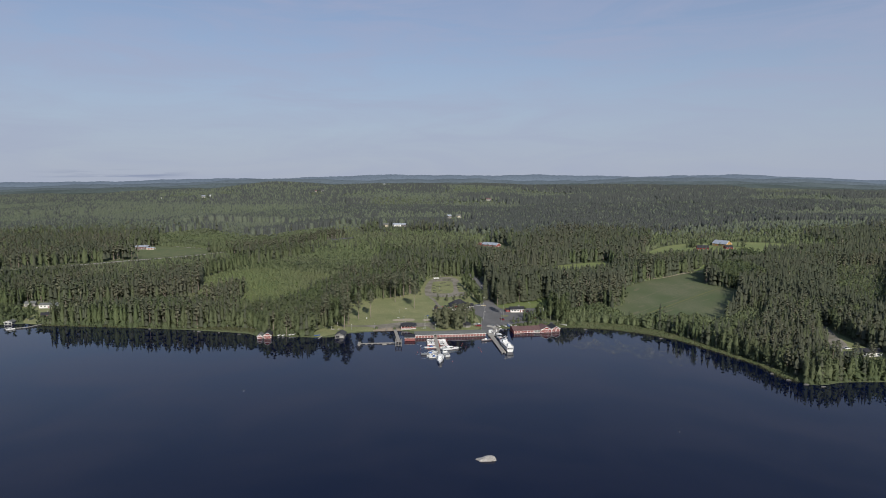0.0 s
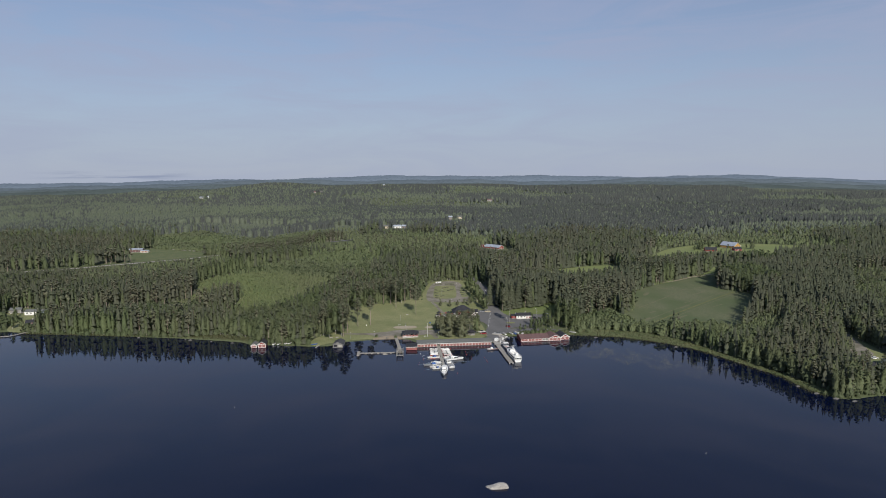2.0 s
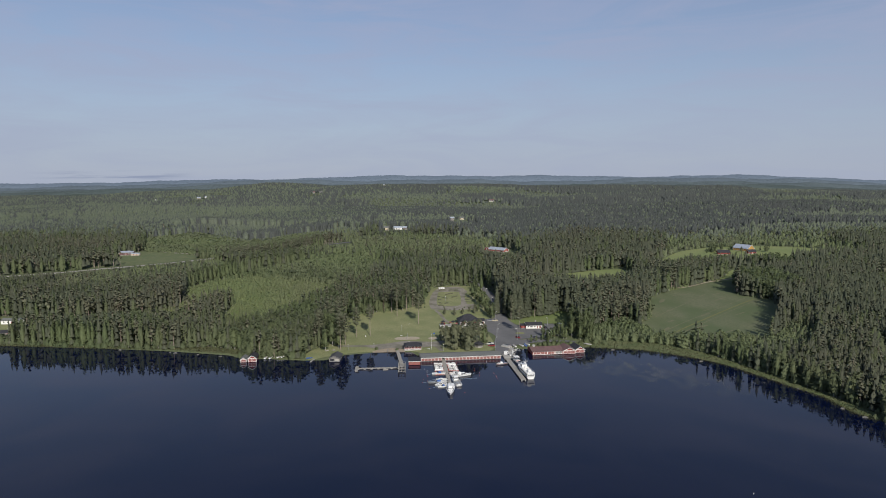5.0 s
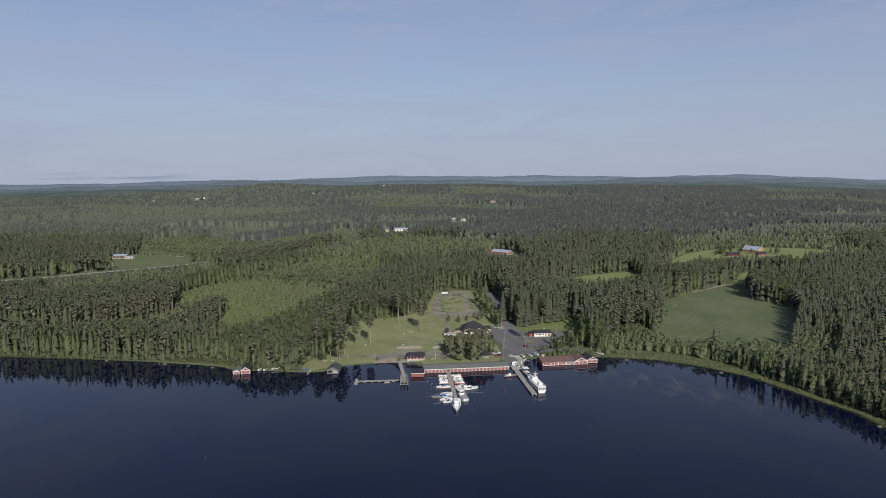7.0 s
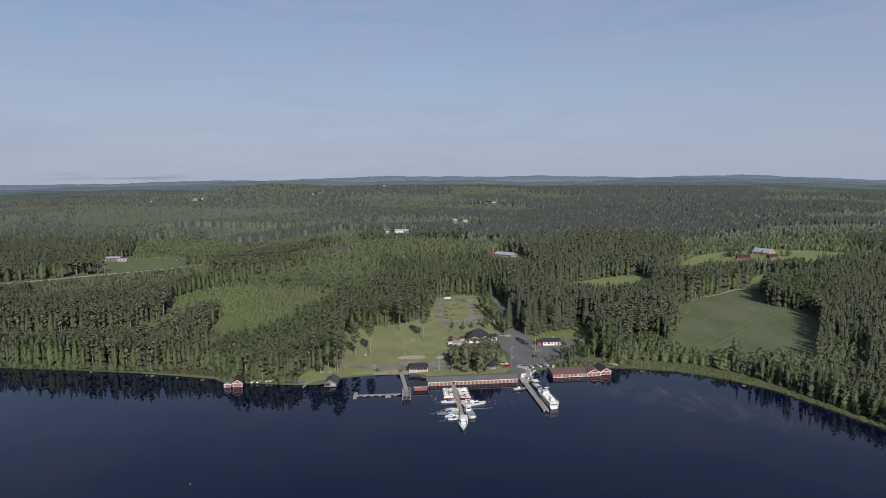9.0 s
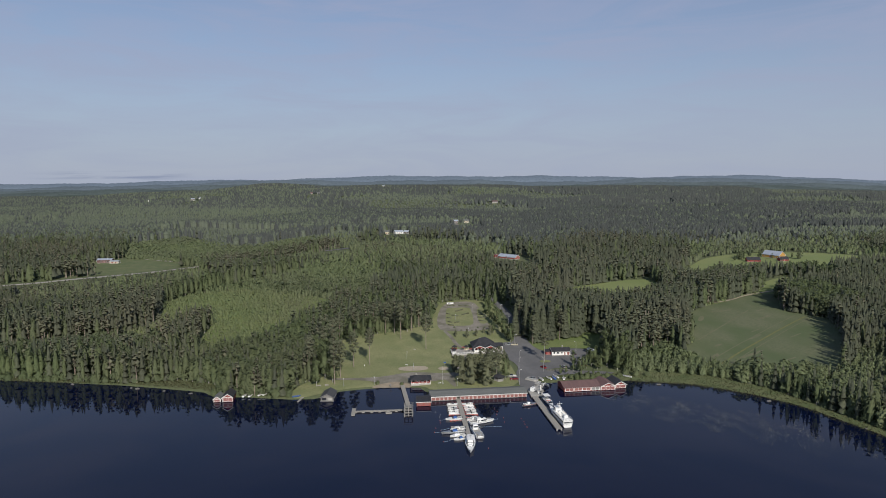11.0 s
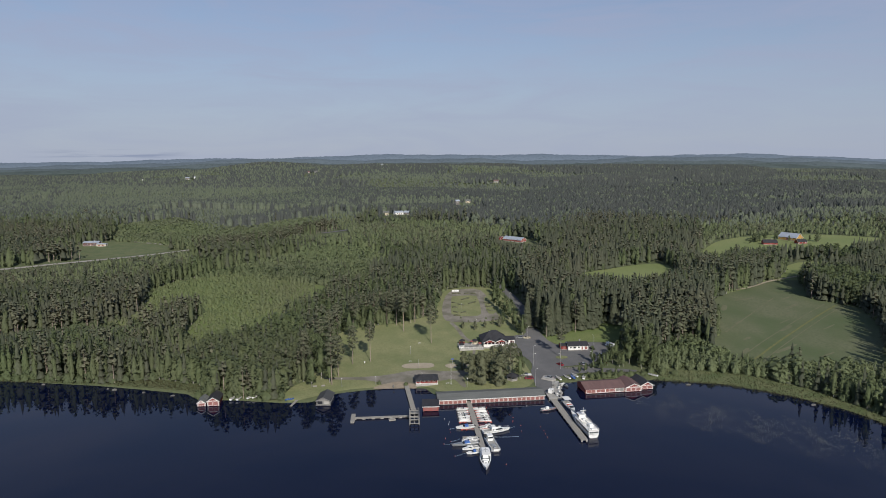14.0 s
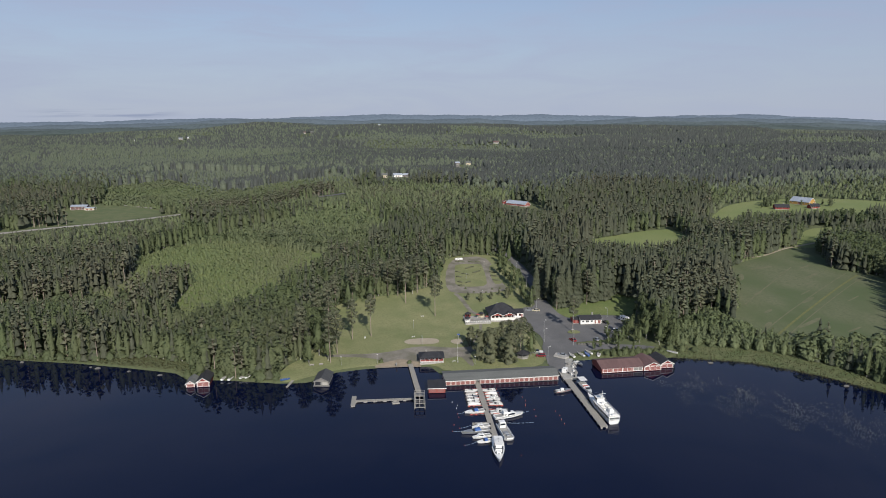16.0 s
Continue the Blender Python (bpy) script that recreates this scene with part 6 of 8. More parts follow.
part("deck", Geo().chunk(-1.5, -1.0, -0.1, 1.5, 1.0, 0.35, 0.06), "deck", ob)

# open timber swimming frame at the jetty's end, railed all round
DT = thing("diving_tower", "grey timber swimming platform of open bays with railings", "diving tower", -10.8, -22.4, 0, 1)
for k, zz in enumerate((0.75, 2.5)):
    for px in (-1.9, 0.0, 1.9):
        q = 0.32 if px else 0.16
        part("beam", Geo().box(px - q, 0, zz - 0.16, px + q, 11.0, zz), "deck", DT)
    for py in (0.3, 3.8, 7.3, 10.7):
        part("cross_beam", Geo().box(-1.9, py - 0.28, zz + 0.004, 1.9, py + 0.28, zz + 0.12), "deck", DT)
for px in (-2.1, 2.1):
    for py in (0.3, 3.8, 7.3, 10.7):
        part("post", Geo().box(px - 0.1, py - 0.1, -2.6, px + 0.1, py + 0.1, 3.5), "grey_wood", DT)
    for zz in (1.3, 3.0, 3.45):
        part("rail", Geo().box(px - 0.05, 0.2, zz, px + 0.05, 10.8, zz + 0.1), "deck", DT)
for py in (0.2, 10.8):
    part("end_rail", Geo().box(-2.1, py - 0.05, 3.4, 2.1, py + 0.05, 3.5), "deck", DT)
part("ladder", Geo().box(-0.45, 11.05, 0.4, -0.37, 11.15, 3.5).box(0.37, 11.05, 0.4, 0.45, 11.15, 3.5), "grey_wood", DT)
part("approach", Geo().box(-1.6, 11.0, 0.6, 1.6, 14.8, 0.78), "deck", DT)

PIER, PL = run_of("main_pier", "long grey plank pontoon pier with berths on both sides", 14.1, 5.5, 16.3, -48.0, 2.1, step=0.9)
# mooring booms with red floats
for s2, xs in ((-1, 5.6), (1, 6.4)):
    for k, yy in enumerate((-4.4, -7.9, -10.4, -13.0, -16.1, -18.4, -20.6, -24.2, -28.0)):
        px = 14.1 + (5.5 - yy) / 53.5 * 2.2 + s2 * 1.05
        ob = thing("mooring_boom", "thin grey mooring boom with a red float at its end", "mooring boom", px, yy, 0.0, 0 if s2 > 0 else 180, "booms along the pier")
        part("bar", Geo().tube((0, 0, 0.42), (xs, 0, 0.30), 0.13), "boom_red", ob, "weathered red boom tube")
        part("strut", Geo().tube((0, 0.5, 0.42), (xs * 0.45, 0.02, 0.35), 0.04), "metal", ob)
        part("float", Geo().chunk(xs - 0.75, -0.22, -0.12, xs + 0.05, 0.22, 0.34, 0.08), "orange_red", ob, "red plastic float")
        part("float", Geo().chunk(xs * 0.55, -0.2, -0.12, xs * 0.55 + 0.5, 0.2, 0.3, 0.08), "orange_red", ob, "red plastic float")
run_of("berth_finger", "short grey plank berth finger beside the pier", 14.9, -36.0, 8.9, -36.4, 1.0)
run_of("guest_pier", "long grey plank pier for the passenger ship", 53.9, 5.5, 57.6, -41.5, 2.8, top=0.8, step=0.9)
run_of("small_jetty", "short pale plank jetty on the grass shore", -66.5, 8.5, -67.8, 1.2, 1.0, floats=False, top=0.5)
run_of("cottage_jetty", "crooked plank jetty below a shore cottage", -288, 62, -296, 45, 1.6, floats=False, top=0.6)
run_of("cottage_jetty_end", "short cross piece of a shore jetty", -296, 45, -303, 43, 1.6, floats=False, top=0.6)

# quay and slip
g = Geo().flat([(52.3, 3.0), (58.6, 4.6), (61.3, 17), (62.0, 28), (58.5, 27.5), (55.5, 13), (52.0, 13.5)], -2.5, 0.95)
quay = solid("quay", g, "concrete", "low concrete quay with a boat slip", "quay", kind="structure")
g = Geo().flat([(53.4, 30.2), (55.6, 34.4), (58.6, 33.2), (60.6, 28.6), (58.2, 27.2)], -1.0, 1.62)
slip = solid("kerb_slab", g, "concrete", "pale concrete slab at the head of the slip", "slab", kind="structure")
for px, py, lb in ((56.8, 7.0, "fuel pump"), (58.8, 11.5, "service box"), (59.6, 16.5, "service box")):
    ob = thing("dock_pillar", "white quay service pillar", "pillar", px, py, 0.95, 20, "quay pillars")
    part("body", Geo().chunk(-0.35, -0.25, 0, 0.35, 0.25, 1.3, 0.05), "white", ob)
    part("panel", Geo().box(-0.22, -0.28, 0.7, 0.22, -0.25, 1.1), "navy", ob)
for k, (px, py) in enumerate(((57.6, 5.5), (59.2, 9.2), (60.4, 14.0), (61.0, 20.0), (56.0, 9.5), (58.0, 20))):
    ob = thing("crate" if k % 2 else "barrel", "grey harbour crate on the quay" if k % 2 else "dark barrel on the quay", "crate" if k % 2 else "barrel", px, py, 0.95, 25 * k)
    if k % 2:
        part("box", Geo().chunk(-0.7, -0.5, 0, 0.7, 0.5, 0.8, 0.04), "grey_wood", ob)
        part("lid", Geo().chunk(-0.75, -0.55, 0.8, 0.75, 0.55, 0.88, 0.03), "deck", ob)
    else:
        part("drum", Geo().cyl(0, 0, 0, 0.9, 0.32, n=12), "navy", ob)
        part("rim", Geo().cyl(0, 0, 0.9, 0.94, 0.34, n=12), "metal", ob)


# ---- boats ----
def hull_geo(L, W, H, draft=0.3, full=2.4, sheer=0.25, n=12, stern=0.86):
    rings = []
    for i in range(n + 1):
        s = i / n
        k = 1.0 if s < 0.42 else max(0.015, 1 - ((s - 0.42) / 0.58) ** full)
        k *= stern + (1 - stern) * min(1, s / 0.3)
        w, x = W / 2 * k, -L / 2 + L * s
        top = H + sheer * s * s * H
        low = -draft * (1 - 0.75 * max(0, (s - 0.6) / 0.4) ** 2)
        rake = 0.07 * L * max(0, (s - 0.7) / 0.3)
        rings.append([(x + rake, -w, top), (x + rake * 0.4, -w * 0.86, top * 0.2), (x, -w * 0.35, low * 0.7), (x, 0, low), (x, w * 0.35, low * 0.7), (x + rake * 0.4, w * 0.86, top * 0.2), (x + rake, w, top)])
    return Geo().rings(rings), rings


def inset_deck(L, W, H, s0, s1, inset, z, full=2.4, sheer=0.25, n=8):
    """A deck or cockpit floor that follows the gunwale, a little inside it."""
    lo, hi = [], []
    for i in range(n + 1):
        s = s0 + (s1 - s0) * i / n
        k = 1.0 if s < 0.42 else max(0.0, 1 - ((s - 0.42) / 0.58) ** full)
        k *= 0.86 + 0.14 * min(1, s / 0.3)
        w = max(0.02, W / 2 * k - inset)
        x = -L / 2 + L * s + 0.07 * L * max(0, (s - 0.7) / 0.3)
        lo.append((x, -w))
        hi.append((x, w))
    t = H + z
    zs = lambda i: t + sheer * H * ((s0 + (s1 - s0) * i / n) ** 2)
    v = [(x, y, zs(i)) for i, (x, y) in enumerate(lo)] + [(x, y, zs(i)) for i, (x, y) in enumerate(hi)]
    v += [(x, y, q - 0.06) for x, y, q in v]
    m2 = n + 1
    f = [(i, i + 1, m2 + i + 1, m2 + i) for i in range(n)] + [(2 * m2 + i, 3 * m2 + i, 3 * m2 + i + 1, 2 * m2 + i + 1) for i in range(n)]
    f += [(i, 2 * m2 + i, 2 * m2 + i + 1, i + 1) for i in range(n)] + [(m2 + i, m2 + i + 1, 3 * m2 + i + 1, 3 * m2 + i) for i in range(n)]
    f += [(0, m2, 3 * m2, 2 * m2), (n, 2 * m2 + n, 3 * m2 + n, m2 + n)]
    return Geo().add(v, f)


def wedge(x0, x1, w0, w1, z0, z1, lean):
    """A cabin: wider below, its front leaning back."""
    lo = [(x0, -w0), (x1, -w0 * 0.8), (x1, w0 * 0.8), (x0, w0)]
    hi = [(x0 + 0.1 * (x1 - x0), -w1), (x1 - lean, -w1 * 0.75), (x1 - lean, w1 * 0.75), (x0 + 0.1 * (x1 - x0), w1)]
    return Geo().rings([[(*p, z0) for p in lo], [(*p, z1) for p in hi]])


def boat(label, x, y, rz, L, W, kind="open", hull="gel", cover="blue", group="boats at the pier", name="motor_boat", category="boat", z=0.0):
    ob = thing(name, label, category, x, y, z, rz, group)
    H = 0.42 + 0.045 * L
    part("hull", hull_geo(L, W, H, 0.28)[0], hull, ob, smooth=False)
    part("rub_rail", inset_deck(L, W, H, 0.0, 0.985, -0.04, -0.06), "navy" if kind in ("cabin", "cruiser") else "metal", ob)
    if kind != "cover":
        part("foredeck", inset_deck(L, W, H, 0.58, 0.985, 0.03, 0.045), "gel" if hull != "alu" else "alu", ob)
        part("cockpit_floor", inset_deck(L, W, H, 0.04, 0.57, 0.16, 0.03), "boat_in", ob)
        part("coaming", Geo().box(-L * 0.46, -W * 0.42, H + 0.02, L * 0.08, -W * 0.36, H + 0.16).box(-L * 0.46, W * 0.36, H + 0.02, L * 0.08, W * 0.42, H + 0.16), "gel", ob)
    if kind == "open":
        part("windscreen", wedge(L * 0.02, L * 0.16, W * 0.36, W * 0.30, H + 0.04, H + 0.5, L * 0.06), "glass", ob)
        for q in (-0.32, -0.12):
            part("seat", Geo().chunk(L * q, -W * 0.33, H + 0.03, L * q + 0.45, W * 0.33, H + 0.28, 0.05), "white" if q < -0.2 else "boat_in", ob)
    if kind in ("cabin", "cruiser"):
        hh = 0.75 if kind == "cabin" else 1.0
        cb = part("cabin", wedge(-L * 0.12, L * 0.28, W * 0.40, W * 0.34, H + 0.05, H + hh, L * 0.08), "gel", ob)
        part("cabin_window", wedge(-L * 0.05, L * 0.245, W * 0.415, W * 0.375, H + 0.28, H + hh - 0.16, L * 0.045), "glass", cb)
        part("roof_hatch", Geo().chunk(0, -0.25, H + hh, 0.5, 0.25, H + hh + 0.06, 0.02), "boat_in", cb)
        if kind == "cruiser":
            part("flybridge", wedge(-L * 0.20, L * 0.08, W * 0.36, W * 0.30, H + 0.95, H + 1.5, L * 0.05), "gel", ob)
            part("flybridge_screen", wedge(-L * 0.02, L * 0.075, W * 0.31, W * 0.29, H + 1.45, H + 1.8, L * 0.04), "glass", ob)
            part("radar_arch", Geo().box(-L * 0.2, -W * 0.36, H + 0.1, -L * 0.17, -W * 0.3, H + 2.1).box(-L * 0.2, W * 0.3, H + 0.1, -L * 0.17, W * 0.36, H + 2.1).box(-L * 0.2, -W * 0.36, H + 2.0, -L * 0.17, W * 0.36, H + 2.15), "gel", ob)
            rl = Geo()
            for s2 in (-1, 1):
                rl.tube((L * 0.2, s2 * W * 0.42, H + 0.75), (L * 0.52, s2 * 0.1, H + 0.9), 0.02)
                for q in (0.2, 0.32, 0.43):
                    rl.tube((L * q, s2 * W * (0.43 - 0.9 * max(0, q - 0.2)), H + 0.1), (L * q, s2 * W * (0.42 - 0.9 * max(0, q - 0.2)), H + 0.8), 0.015)
            part("bow_rail", rl, "metal", ob)
    if kind == "cover":
        rings = []
        for i in range(9):
            s = 0.02 + 0.9 * i / 8
            k = 1.0 if s < 0.42 else 1 - ((s - 0.42) / 0.58) ** 2.4
            w, xx, hh = max(0.05, W / 2 * k * 0.97), -L / 2 + L * s, 0.28 + 0.35 * math.sin(math.pi * min(1, s * 1.15))
            rings.append([(xx, -w, H + 0.01), (xx, -w * 0.55, H + hh * 0.75), (xx, 0, H + hh), (xx, w * 0.55, H + hh * 0.75), (xx, w, H + 0.01)])
        part("canvas_cover", Geo().rings(rings), cover, ob)
    if kind == "canopy":
        part("canvas_hood", wedge(-L * 0.16, L * 0.10, W * 0.38, W * 0.28, H + 0.05, H + 0.85, L * 0.08), cover, ob)
        part("windscreen", wedge(L * 0.06, L * 0.15, W * 0.36, W * 0.30, H + 0.04, H + 0.55, L * 0.05), "glass", ob)
    if kind != "cruiser":
        om = part("outboard", Geo().chunk(-L / 2 - 0.45, -0.2, H * 0.75, -L / 2 + 0.05, 0.2, H + 0.45, 0.1), "navy", ob)
        part("leg", Geo().box(-L / 2 - 0.28, -0.07, -0.4, -L / 2 - 0.1, 0.07, H * 0.75), "metal", om)
    return ob


boat("white open motor boat with a dark outboard", 10.8, -6.0, 3, 5.2, 1.9)
boat("white motor boat with a pale canvas cover", 10.7, -9.3, 3, 4.8, 1.8, "cover", cover="boat_in")
boat("aluminium open motor boat", 10.7, -11.8, 3, 4.7, 1.8, "open", "alu")
boat("white motor boat with a low windscreen", 10.9, -14.5, 4, 5.0, 1.9, "open")
boat("small white open boat with bare seats", 11.0, -17.1, 4, 4.6, 1.7)
boat("white open motor boat with grey cover", 11.0, -19.5, 4, 4.9, 1.8, "cover", cover="white")
boat("larger white cabin boat under a blue hood", 10.9, -26.0, 189, 7.6, 2.7, "canopy")
boat("white cabin cruiser berthed stern out", 12.0, -38.6, 196, 6.6, 2.5, "cabin")
boat("long grey aluminium work boat with a blue canvas", 9.9, -42.4, 191, 10.4, 2.6, "canopy", "alu")
boat("white cabin boat with dark windows", 11.6, -46.2, 194, 6.6, 2.3, "cabin")
boat("white open boat with a blue hood", 12.4, -49.8, 196, 5.4, 2.1, "canopy")
boat("white open motor boat with a dark outboard", 18.6, -5.8, 184, 5.2, 1.9)
boat("white motor boat under a pale cover", 19.0, -9.3, 184, 4.8, 1.8, "cover", cover="white")
boat("white open motor boat with grey seats", 19.1, -11.8, 184, 4.8, 1.8)
boat("white cabin boat with dark windows", 19.4, -14.6, 184, 5.2, 2.0, "cabin")
boat("small aluminium open boat", 19.6, -17.2, 184, 4.7, 1.7, "open", "alu")
boat("white open motor boat with bare seats", 19.9, -19.5, 184, 5.0, 1.8)
boat("white cabin boat lying beside the cruiser", 20.0, -26.4, 16, 7.0, 2.4, "cabin")
boat("large white motor cruiser with flybridge and radar arch", 23.2, -30.2, 15, 11.4, 3.5, "cruiser")
RB = boat("grey rescue boat with a red collar and open console", 49.6, -8.0, 16, 7.2, 2.4, "open", "alu", group="boats at the guest pier")
part("collar", inset_deck(7.2, 2.4, 0.74, 0.0, 0.985, -0.16, -0.10), "orange_red", RB, "faded red inflatable collar")
part("console", Geo().chunk(-1.2, -0.5, 0.8, 0.2, 0.5, 1.7, 0.1), "gel", RB)

# landing barge beside the pier
LB = thing("work_barge", "grey landing barge with white wheelhouse beside the pier", "boat", 20.3, -43.6, 0, -81, "boats at the pier")
LB.scale = (0.95, 0.86, 1.0)
part("hull", Geo().rings([[(-6.3, -2.0, z0), (5.6 + e, -2.1, z0), (6.4 + e, -1.2, z0), (6.4 + e, 1.2, z0), (5.6 + e, 2.1, z0), (-6.3, 2.0, z0)] for z0, e in ((-0.3, -0.8), (0.75, 0))]), "gel", LB)
part("deck", Geo().box(-5.9, -1.75, 0.76, 5.6, 1.75, 0.80), "boat_in", LB)
part("deck_load", Geo().chunk(0.4, -1.2, 0.8, 2.6, 0.9, 1.15, 0.1).chunk(3.2, -0.6, 0.8, 4.4, 0.8, 1.3, 0.1), "alu", LB)
part("bulwark", Geo().box(-6.3, -2.05, 0.75, 5.6, -1.9, 1.25).box(-6.3, 1.9, 0.75, 5.6, 2.05, 1.25).box(6.2, -1.3, 0.75, 6.4, 1.3, 1.3), "gel", LB)
wh = part("wheelhouse", Geo().chunk(-5.6, -1.3, 0.8, -3.0, 1.3, 2.9, 0.1), "gel", LB)
part("wheelhouse_window", Geo().box(-5.4, -1.33, 1.8, -3.2, 1.33, 2.5).box(-5.63, -1.1, 1.8, -2.97, 1.1, 2.5), "glass", wh)
part("mast", Geo().cyl(-4.4, 0, 2.9, 4.6, 0.06), "metal", LB)

# patrol boat at the pier head, its bow to the lake
PB = thing("patrol_boat", "white work boat with wheelhouse, bow to the open lake", "boat", 16.3, -56.0, 0, -94, "boats at the pier")
part("hull", hull_geo(15.4, 4.2, 1.15, 0.5, 2.6, 0.35, 16)[0], "gel", PB)
part("deck", inset_deck(15.4, 4.2, 1.15, 0.02, 0.98, 0.18, 0.02, 2.6, 0.35, 14), "gel", PB)
part("side_deck", inset_deck(15.4, 4.2, 1.15, 0.44, 0.80, 0.34, 0.06, 2.6, 0.35, 10), "navy", PB)
part("trunk_cabin", wedge(-0.8, 5.2, 1.15, 0.95, 1.2, 1.95, 0.6), "gel", PB)
part("bulwark", inset_deck(15.4, 4.2, 1.15, 0.0, 0.99, -0.05, 0.0, 2.6, 0.35, 14), "gel", PB)
part("aft_canopy", Geo().chunk(-7.3, -1.75, 1.2, -1.2, 1.75, 2.1, 0.5), "gel", PB, "smooth pale grey awning")
wh = part("wheelhouse", wedge(-0.6, 3.4, 1.5, 1.3, 1.25, 3.3, 0.8), "gel", PB)
part("wheelhouse_window", wedge(-0.45, 3.05, 1.52, 1.4, 2.2, 2.95, 0.35), "glass", wh)
part("roof", Geo().chunk(-0.5, -1.4, 3.3, 2.6, 1.4, 3.45, 0.05), "white", wh)
part("mast", Geo().cyl(0.2, 0, 3.4, 5.0, 0.07).box(-0.05, -0.7, 4.4, 0.25, 0.7, 4.5), "metal", PB)
part("windlass", Geo().chunk(4.7, -0.4, 1.3, 5.3, 0.4, 1.75, 0.08), "metal", PB)

# passenger ship
SH = thing("passenger_ship", "white passenger ship with dark waterline, sun deck and tall mast", "ship", 60.5, -26.6, 0, 98, "boats at the guest pier")
SH.scale = (1.0, 0.84, 0.78)
SLN, SW = 23.6, 5.2
part("hull", hull_geo(SLN, SW, 1.7, 0.7, 2.2, 0.45, 18, 0.95)[0], "gel", SH)
part("waterline_band", hull_geo(SLN * 0.985, SW * 1.006, 0.42, 0.7, 2.2, 0.45, 18, 0.95)[0], "navy", SH, "dark painted waterline")
part("main_deck", inset_deck(SLN, SW, 1.7, 0.02, 0.98, 0.12, 0.02, 2.2, 0.45, 14), "white", SH)
part("rub_rail", inset_deck(SLN, SW, 1.7, 0.0, 0.99, -0.05, -0.25, 2.2, 0.45, 14), "navy", SH)
sa = part("saloon", Geo().rings([[(-12.0, -2.55, z0), (2.2, -2.55, z0), (5.2 - e, -1.9, z0), (5.2 - e, 1.9, z0), (2.2, 2.55, z0), (-12.0, 2.55, z0)] for z0, e in ((1.72, 0), (4.1, 0.5))]), "gel", SH)
pane_mesh = Geo().box(0, -0.03, 0, 0.95, 0.03, 0.85).mesh("window", "glass")
for k in range(11):
    for s2 in (-1, 1):
        part("window", pane_mesh, "", sa, at=(-11.4 + k * 1.22, s2 * 2.56, 2.75))
for k in range(4):
    part("window", pane_mesh, "", sa, at=(-12.02, -2.2 + k * 1.15, 2.7, 0, 0, 90))
part("side_stripe", Geo().box(-12.03, -2.575, 2.2, 2.2, 2.575, 2.34), "navy", SH)
part("sun_deck", Geo().flat([(-12.2, -2.7), (2.4, -2.7), (5.0, -2.0), (5.0, 2.0), (2.4, 2.7), (-12.2, 2.7)], 4.1, 4.22), "white", SH)
part("wheelhouse_front", wedge(4.2, 6.4, 1.9, 1.6, 1.72, 3.4, 1.2), "gel", SH)
part("fore_cabin", wedge(6.2, 8.6, 1.3, 1.0, 2.0, 2.9, 0.9), "gel", SH)
part("locker", Geo().chunk(-11.6, -0.7, 4.22, -10.4, 0.7, 5.0, 0.1).chunk(-2.0, -0.8, 4.22, -0.6, 0.8, 5.4, 0.1), "gel", SH)
rl = Geo()
for s2 in (-1, 1):
    for zz in (4.7, 5.2):
        rl.tube((-12.1, s2 * 2.65, zz), (2.3, s2 * 2.65, zz), 0.035, 5)
    for k in range(13):
        rl.tube((-12.1 + k * 1.2, s2 * 2.65, 4.2), (-12.1 + k * 1.2, s2 * 2.65, 5.2), 0.03, 5)
rl.tube((-12.1, -2.65, 5.2), (-12.1, 2.65, 5.2), 0.035, 5).tube((-12.1, -2.65, 4.7), (-12.1, 2.65, 4.7), 0.035, 5)
part("deck_rail", rl, "white", SH)
br = part("bridge", wedge(0.2, 4.2, 1.9, 1.7, 4.22, 6.4, 0.9), "gel", SH)
part("bridge_window", wedge(0.5, 3.85, 1.92, 1.8, 5.2, 6.0, 0.4), "glass", br)
part("bridge_roof", Geo().chunk(0.1, -1.9, 6.4, 3.6, 1.9, 6.55, 0.05), "white", br)
part("funnel", Geo().chunk(-9.6, -1.0, 4.22, -7.6, 1.0, 6.3, 0.3), "gel", SH)
for k in range(5):
    for s2 in (-1, 1):
        bn = part("deck_bench", Geo().chunk(-6.6 + k * 1.35, s2 * 1.3 - 0.9, 4.22, -6.0 + k * 1.35, s2 * 1.3 + 0.9, 4.68, 0.04), "metal", SH)
        part("backrest", Geo().box(-6.65 + k * 1.35, s2 * 1.3 - 0.9, 4.68, -6.58 + k * 1.35, s2 * 1.3 + 0.9, 5.1), "white", bn)
ms = part("mast", Geo().tube((0.0, 0, 6.5), (-0.7, 0, 11.2), 0.17, 8, 0.08), "white", SH)
part("yard", Geo().box(-0.65, -1.7, 9.3, -0.45, 1.7, 9.5).box(-0.4, -0.8, 8.1, 0.5, 0.8, 8.25), "white", ms)
part("stay", Geo().tube((-0.6, 0, 10.8), (-9, 0, 6.3), 0.02, 4).tube((-0.6, 0, 10.8), (11.5, 0, 2.7), 0.02, 4), "metal", ms)
for q in (-8, -3, 2):
    part("fender", Geo().cyl(q, 2.95, 0.3, 1.3, 0.2), "tyre", SH)
part("life_raft", Geo().chunk(-11.3, -1.9, 4.22, -10.1, -1.1, 4.8, 0.2).chunk(-11.3, 1.1, 4.22, -10.1, 1.9, 4.8, 0.2), "white", SH)
part("bow_rail", Geo().tube((5.5, -2.0, 3.2), (12.8, -0.2, 3.5), 0.03).tube((5.5, 2.0, 3.2), (12.8, 0.2, 3.5), 0.03), "white", SH)

